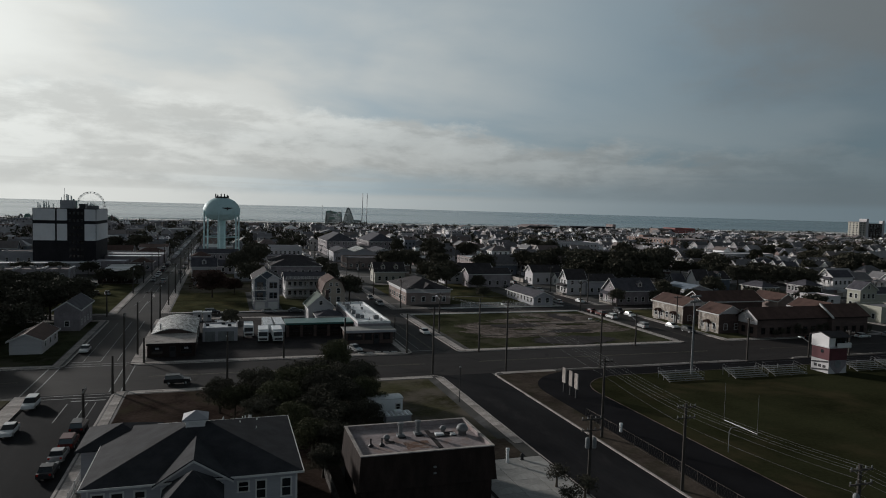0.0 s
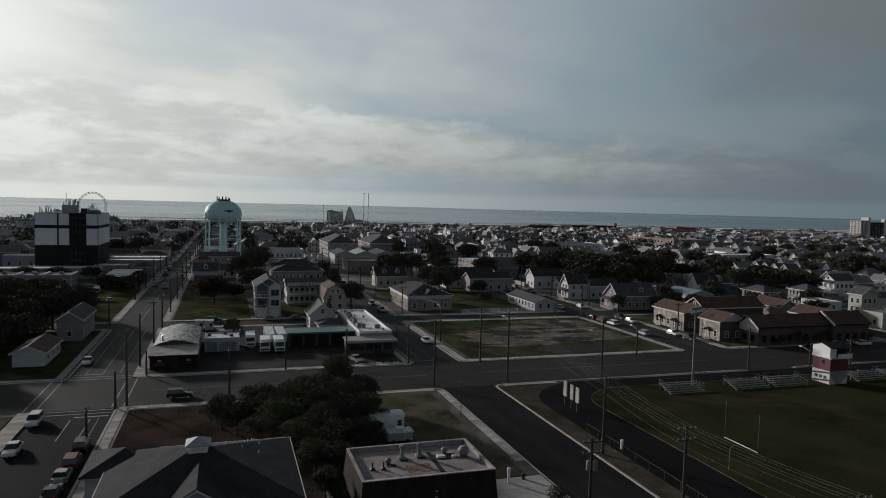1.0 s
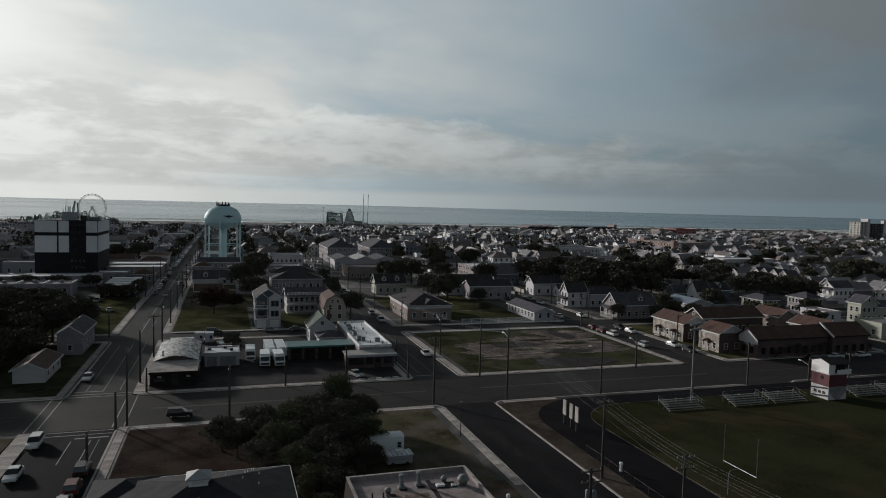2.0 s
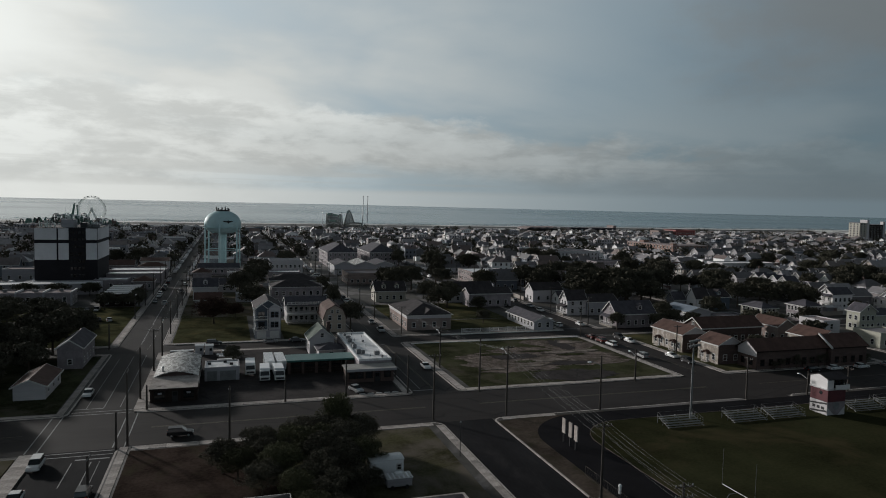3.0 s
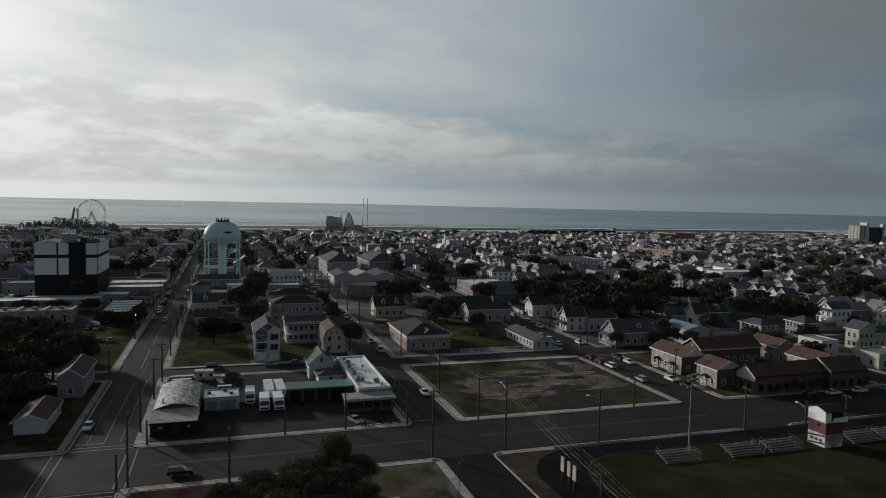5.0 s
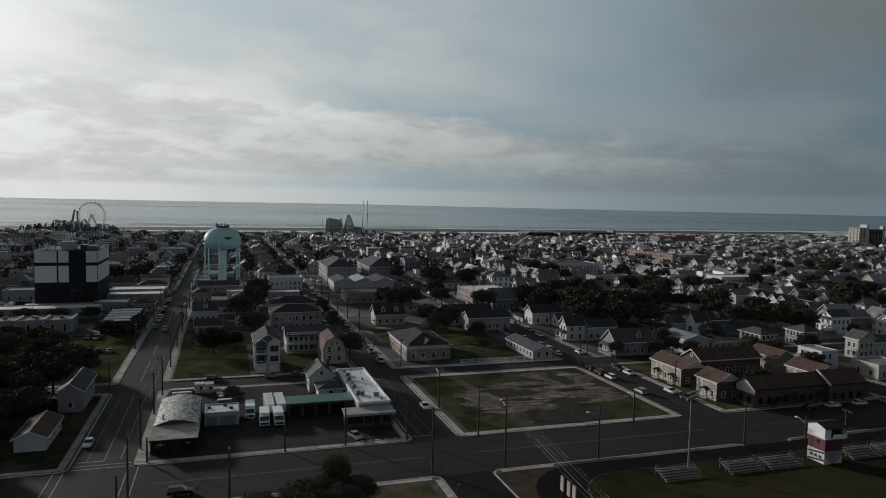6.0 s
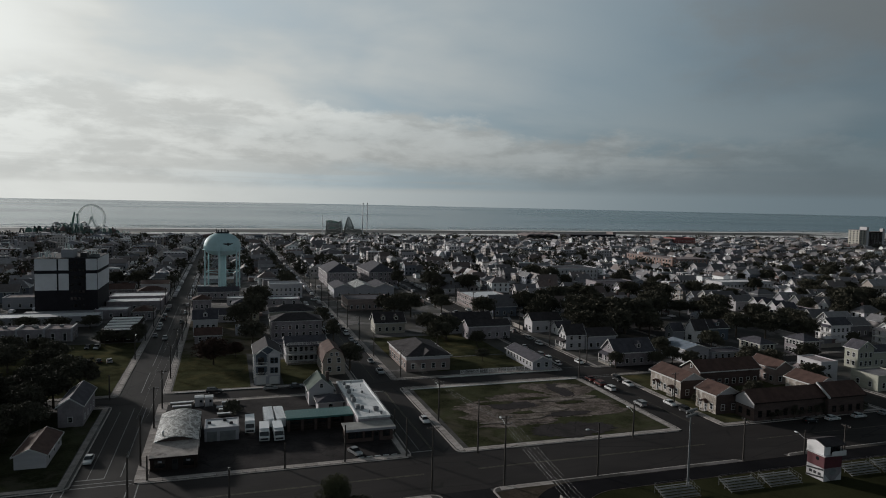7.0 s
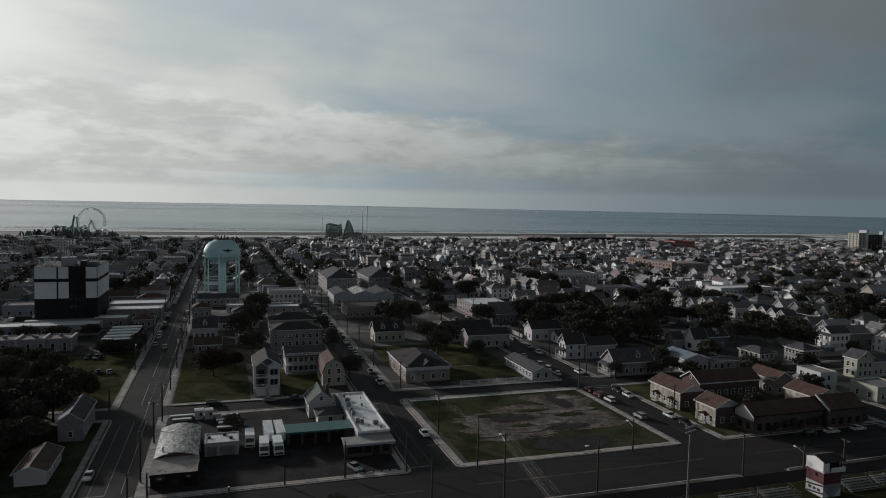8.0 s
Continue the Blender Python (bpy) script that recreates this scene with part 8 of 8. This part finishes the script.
KINDS = []
for k in range(12):
    r2 = random.Random(100 + k)
    w, d = r2.uniform(5.6, 7.4), r2.uniform(9.5, 13)
    e = r2.choice((2.9, 4.8, 5.2, 4.6, 5.0, 5.6))
    ro = ("gable", "gable", "gable", "hip", "gable", "flat")[k % 6]
    ho = house(("two-storey" if e > 4 else "one-storey") + " seaside house with a " + {"gable": "gabled", "hip": "hipped", "flat": "flat"}[ro] + " roof", (0, 0, 0), w, d, e, r2.uniform(2.2, 3.4) if ro != "flat" else 0.4, "y", roof=ro, wall=siding, roofm=shingle if ro != "flat" else flat_roof,
               sides="se" if k % 2 == 0 else "nw", counts={"s": 2, "n": 2, "w": 3, "e": 3}, porch=("s", 1.8, 2 if k == 4 else 1) if k in (0, 4, 8, 5, 9) else None, dormers=((0.5, "w"),) if k in (1, 6, 8) else (), chimney=(1.0, 1.5) if k % 3 == 0 else None, group="houses of the town", attic=k % 2 == 0)
    ho.matrix_basis = pose(-300 + 14 * k, -200, 0)
    KINDS.append((ho, w, d))
rnd = random.Random(77)
far_lots, near_lots, used = [], [], set()
for x0, x1 in XS:
    for y0, y1 in YS[1:]:
        y = y0 + 6.5
        while y < y1 - 6:
            step = rnd.uniform(8.4, 10.4) if y0 < 300 else rnd.uniform(7.4, 9.6)
            for side in (0, 1):
                x = x0 + 10.5 if side == 0 else x1 - 10.5
                x += rnd.uniform(-2.2, 2.2)
                if in_view(x, y) and not taken(x, y) and rnd.random() < 0.95:
                    (near_lots if y < 420 else far_lots).append((x, y, side))
                xm = (x0 + x1) / 2 + rnd.uniform(-5, 5)
                if side == 0 and in_view(xm, y) and not taken(xm, y) and rnd.random() < 0.62:
                    far_lots.append((xm, y + 3, 2))
            y += step
near_lots.sort(key=lambda q: math.hypot(q[0], q[1]))
far_lots += near_lots[84:]
for x, y, side in near_lots[:84]:
    k = 2 * rnd.randrange(6) + side
    ho, w, d = KINDS[k]
    m = pose(x, y, 0, 0, 0, -90 if side == 0 else 90)
    if k not in used:
        used.add(k)
        ho.matrix_basis = m
    else:
        copy_thing(ho, m)


def small_house(gs, x, y, w, d, eave, rise, turn, flat, r):
    """Walls, roof, windows, porch, dormer and chimney of a far house, added to the joined meshes."""
    gw, gr, gf, gg, gt = gs
    W, D = (w, d) if not turn else (d, w)
    if flat:
        gw.box(x - W / 2, x + W / 2, y - D / 2, y + D / 2, 0, eave)
        gf.box(x - W / 2 + 0.2, x + W / 2 - 0.2, y - D / 2 + 0.2, y + D / 2 - 0.2, eave, eave + 0.15)
        gw.box(x - W / 2 - 0.1, x + W / 2 + 0.1, y - D / 2 - 0.1, y - D / 2 + 0.2, eave - 0.3, eave + 0.5)
        for k in range(r.randrange(1, 5)):
            u, v, s = x + r.uniform(-0.4, 0.4) * W, y + r.uniform(-0.35, 0.4) * D, r.uniform(0.4, 1.1)
            gf.box(u - s, u + s, v - s * 0.7, v + s * 0.7, eave, eave + r.uniform(0.6, 1.8))
    else:
        ridge = "x" if turn else "y"
        tmp = Geo()
        gable_walls(tmp, W, D, eave, rise, ridge)
        gw.solid([(a + x, b + y, c) for a, b, c in tmp.v], tmp.f)
        tmp = Geo()
        gable_roof(tmp, W, D, eave, rise, ridge)
        gr.solid([(a + x, b + y, c) for a, b, c in tmp.v], tmp.f)
        if y < 700:
            gable_trim(gt, W, D, eave, rise, ridge, 0.4, 0, x, y, (-1,), y < 450)
        if r.random() < 0.4:
            u, v = x + r.uniform(-0.2, 0.2) * W, y + r.uniform(-0.2, 0.2) * D
            gw.box(u - 0.4, u + 0.4, v - 0.4, v + 0.4, eave, eave + rise + 0.9)
        if turn and r.random() < 0.45:
            u, z = x + r.uniform(-0.25, 0.25) * W, eave + rise * 0.3
            gw.profile([(u - 0.9, z), (u + 0.9, z), (u + 0.9, z + 1.0), (u, z + 1.7), (u - 0.9, z + 1.0)], y - D / 2 + 0.8, y, "y")
            gr.profile([(u, z + 1.72), (u + 1.1, z + 0.9), (u + 1.1, z + 1.02), (u, z + 1.86)], y - D / 2 + 0.6, y, "y")
            gr.profile([(u, z + 1.72), (u - 1.1, z + 0.9), (u - 1.1, z + 1.02), (u, z + 1.86)], y - D / 2 + 0.6, y, "y")
            gg.box(u - 0.4, u + 0.4, y - D / 2 + 0.76, y - D / 2 + 0.85, z + 0.2, z + 1.1)
        if turn and r.random() < 0.6:
            # a porch on the street side, two storeys high on tall houses
            for q in range(2 if eave > 5.3 and r.random() < 0.5 else 1):
                z = 2.9 + 2.75 * q
                for sx in ((x - W / 2 - 1.8, x - W / 2), (x + W / 2, x + W / 2 + 1.8)):
                    gw.box(sx[0], sx[1], y - D / 2 + 0.2, y + D / 2 - 0.2, z, z + 0.25)
                    gw.box(sx[0], sx[1], y - D / 2 + 0.2, y + D / 2 - 0.2, z - 2.6, z - 2.3)
                    gw.box(sx[0], sx[0] + 0.12, y - D / 2 + 0.2, y - D / 2 + 0.35, z - 2.3, z)
                    gw.box(sx[0], sx[0] + 0.08, y - D / 2 + 0.35, y + D / 2 - 0.2, z - 2.3, z - 1.6)
        elif r.random() < 0.4:
            # a lower rear wing
            gw.box(x - W * 0.3, x + W * 0.2, y - D / 2 - 2.2, y - D / 2, 0, eave * 0.5)
            gf.box(x - W * 0.32, x + W * 0.22, y - D / 2 - 2.3, y - D / 2, eave * 0.5, eave * 0.5 + 0.15)
    for fl in range(max(1, int(eave / 2.7))):
        z = 1.7 + 2.75 * fl
        nw, nd = max(2, int(W / 2.4)), max(2, int(D / 2.4))
        for i in range(nw):
            u = x - W / 2 + W * (i + 0.5) / nw
            gg.face([(u - 0.5, y - D / 2 - 0.04, z - 0.7), (u + 0.5, y - D / 2 - 0.04, z - 0.7), (u + 0.5, y - D / 2 - 0.04, z + 0.7), (u - 0.5, y - D / 2 - 0.04, z + 0.7)])
        for i in range(nd):
            u = y - D / 2 + D * (i + 0.5) / nd
            gg.face([(x - W / 2 - 0.04, u + 0.5, z - 0.7), (x - W / 2 - 0.04, u - 0.5, z - 0.7), (x - W / 2 - 0.04, u - 0.5, z + 0.7), (x - W / 2 - 0.04, u + 0.5, z + 0.7)])


gs = (Geo(), Geo(), Geo(), Geo(), Geo())
for x, y, side in far_lots:
    r = rnd
    if side == 2:
        small_house(gs, x, y, r.uniform(5, 7), r.uniform(6, 9), r.choice((2.8, 5.2)) if y < 830 else 2.8, r.uniform(1.4, 2.4), False, r.random() < 0.3, r)
    elif y > 780 or (y > 560 and r.random() < 0.3):
        big = r.random()
        small_house(gs, x, y, r.uniform(11, 17), r.uniform(6.5, 9), r.choice((2.8, 3.0, 3.4, 3.4, 4.4)) if y > 830 else r.choice((3.6, 5.2, 5.5, 5.5, 8.2)) if y > 700 else r.choice((5.5, 5.5, 8.2, 8.2)), 2.5, False, big < 0.8, r)
    else:
        small_house(gs, x, y, r.uniform(4.6, 7.6), r.uniform(7, 13), r.choice((2.8, 3.2, 4.6, 5.0, 5.4, 5.4, 7.4)), r.uniform(1.3, 3.4), r.random() < 0.78, r.random() < 0.3, r)
town = thing("far_houses", "crowded pale seaside houses with dark roofs", "houses")
town["kind"] = "stuff"
for nm, gg2, mt in (("walls", gs[0], siding_far_hazed), ("roofs", gs[1], shingle_far), ("flat_roofs", gs[2], flat_far_hazed), ("windows", gs[3], glass_far), ("trims", gs[4], trim_far)):
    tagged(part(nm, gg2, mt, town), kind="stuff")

# boardwalk buildings along the beach
gs = (Geo(), Geo(), Geo(), Geo(), Geo())
x = -420.0
while x < 1150:
    w = rnd.uniform(14, 34)
    if in_view(x, 945, 0.15) and rnd.random() < 0.93:
        small_house(gs, x + w / 2, 940 + rnd.uniform(-4, 4), w - rnd.uniform(0.5, 3), rnd.uniform(12, 20), rnd.choice((2.8, 3.0, 3.2, 4.2)), 1.5, False, rnd.random() < 0.8, rnd)
    x += w
front = thing("boardwalk_shops", "low pale boardwalk buildings before the beach", "shops")
front["kind"] = "stuff"
for nm, gg2, mt in (("walls", gs[0], siding_far_hazed), ("roofs", gs[1], shingle_far), ("flat_roofs", gs[2], flat_far_hazed), ("windows", gs[3], glass_far), ("trims", gs[4], trim_far)):
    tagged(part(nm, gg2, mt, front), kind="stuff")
setting("boardwalk", Geo().box(-700, 1500, 958, 976, -0.2, 1.2), fence_wood, "weathered timber boardwalk along the beach", "boardwalk")
setting("pier_deck", Geo().box(-285, -115, 965, 1060, 0.2, 1.3), fence_wood, "timber deck of the amusement pier", "pier")
setting("pier_deck", Geo().box(120, 235, 965, 1050, 0.2, 1.3), fence_wood, "timber deck of the amusement pier", "pier")

# sheds, decks, fences and cars crowded in the yards
cl, rf = Geo(), Geo()
for x0, x1 in XS:
    for y0, y1 in YS[2:-1]:
        for k in range(int((y1 - y0) / 2.6)):
            x, y = rnd.uniform(x0 + 2.5, x1 - 2.5), rnd.uniform(y0 + 3, y1 - 3)
            if not in_view(x, y) or taken(x, y, -1.0):
                continue
            q = rnd.random()
            if q < 0.35:
                w, d, h = rnd.uniform(1.2, 2.2), rnd.uniform(1.0, 1.8), rnd.uniform(1.9, 2.6)
                cl.box(x - w, x + w, y - d, y + d, 0, h)
                rf.profile([(y - d - 0.2, h - 0.05), (y + d + 0.2, h - 0.05), (y, h + 0.8)], x - w - 0.15, x + w + 0.15, "x")
            elif q < 0.6:
                L = rnd.uniform(3, 7)
                cl.box(x - L, x + L, y - 0.04, y + 0.04, 0, 1.6) if q < 0.5 else cl.box(x - 0.04, x + 0.04, y - L, y + L, 0, 1.6)
            elif q < 0.8:
                w, d = rnd.uniform(1.0, 2.6), rnd.uniform(1.0, 2.2)
                rf.box(x - w, x + w, y - d, y + d, 0, rnd.uniform(0.15, 0.7))
            else:
                cl.profile([(y - 2.2, 0.3), (y + 2.2, 0.3), (y + 2.2, 0.9), (y + 1.1, 1.0), (y + 0.5, 1.45), (y - 1.3, 1.45), (y - 2.1, 1.0)], x - 0.85, x + 0.85, "x")
yards = thing("yard_sheds", "small sheds, fences, decks and cars crowded in yards", "sheds")
yards["kind"] = "stuff"
tagged(part("sheds", cl, siding_far_hazed, yards), kind="stuff")
tagged(part("shed_roofs", rf, flat_far_hazed, yards), kind="stuff")
rows = Geo()
for a, b in STREETS:
    for x in (a + 1.3, b - 1.3):
        y = 330.0
        while y < 900:
            y += rnd.uniform(5.4, 13)
            if in_view(x, y) and not any(c - 4 < y < e + 4 for c, e in AVENUES):
                rows.profile([(y - 2.2, 0.25), (y + 2.2, 0.25), (y + 2.2, 0.85), (y + 1.1, 0.95), (y + 0.5, 1.42), (y - 1.3, 1.42), (y - 2.1, 0.95)], x - 0.85, x + 0.85, "x")
tagged(setting("far_cars", rows, flat_far_hazed, "pale and dark cars parked along far streets", "cars"), kind="stuff")

# trees between the houses, nearer ones as things
n_t = 0
far_tree = []
for x0, x1 in XS:
    for y0, y1 in YS[1:-1]:
        for k in range(int((y1 - y0) / 6.5)):
            x, y = rnd.choice(((x0 + x1) / 2 + rnd.uniform(-8, 8), x0 + 3.0, x1 - 3.0, (x0 + x1) / 2 + rnd.uniform(-10, 10))), rnd.uniform(y0 + 4, y1 - 4)
            if not in_view(x, y) or taken(x, y, 2.0):
                continue
            p = 1.0 if y < 420 else 0.9 if y < 600 else 0.5
            if rnd.random() > p:
                continue
            h = rnd.uniform(6, 11.5)
            if n_t < 190 and y < 420:
                n_t += 1
                tree(x, y, h, h * rnd.uniform(0.85, 1.35), "abcd"[rnd.randrange(4)], "dark leafy tree between houses")
            else:
                far_tree.append((x, y, h))
r = np.random.RandomState(8)
quads = []
for x, y, h in far_tree:
    n = 120 if y < 560 else 80
    c = r.normal(size=(n, 3))
    c /= np.linalg.norm(c, axis=1)[:, None]
    c *= (r.uniform(0.3, 1, n) ** 0.4)[:, None] * np.array([h * 0.48, h * 0.48, h * 0.36]) * r.uniform(0.75, 1.15, (n, 1))
    c += np.array([x, y, h * 0.62])
    u = r.normal(size=(n, 3))
    u /= np.linalg.norm(u, axis=1)[:, None]
    v = np.cross(u, r.normal(size=(n, 3)))
    v /= np.linalg.norm(v, axis=1)[:, None]
    s = r.uniform(0.5, 1.15, (n, 1))
    quads.append(np.stack([c - u * s, c - v * s * 0.7, c + u * s, c + v * s * 0.7], 1).reshape(-1, 3))
quads = np.concatenate(quads)
me = bpy.data.meshes.new("far_trees")
me.from_pydata(quads.tolist(), [], np.arange(len(quads)).reshape(-1, 4).tolist())
me.materials.append(leaf_dark)
me.update()
tagged(new("far_trees", me), "dark tree crowns scattered between far houses", "trees", kind="stuff")

# parked cars down the three streets
for sx, ys in ((-24.9, (269, 284, 291, 306, 313, 330)), (-21.1, (263,)), (-17.3, (296, 322)), (-44.5, (252.3,)), (-41.6, (251.8,)), (37.6, (262, 270, 283, 297, 305, 318, 328, 372, 390, 404, 415)), (44.3, (198, 212, 232, 238, 247, 259, 266, 281, 296, 310, 322, 380, 395)), (102.6, (240, 248, 262, 270, 285, 299)), (111.2, (236, 251, 268, 280, 305))):
    for y in ys:
        park(rnd.choice(("sedan", "suv", "sedan", "pickup")), rnd.choice(("white", "silver", "black", "white", "grey", "silver")), sx, y, 180 if rnd.random() < 0.5 else 0)
park("van", "white", 44.0, 352.0, 90)
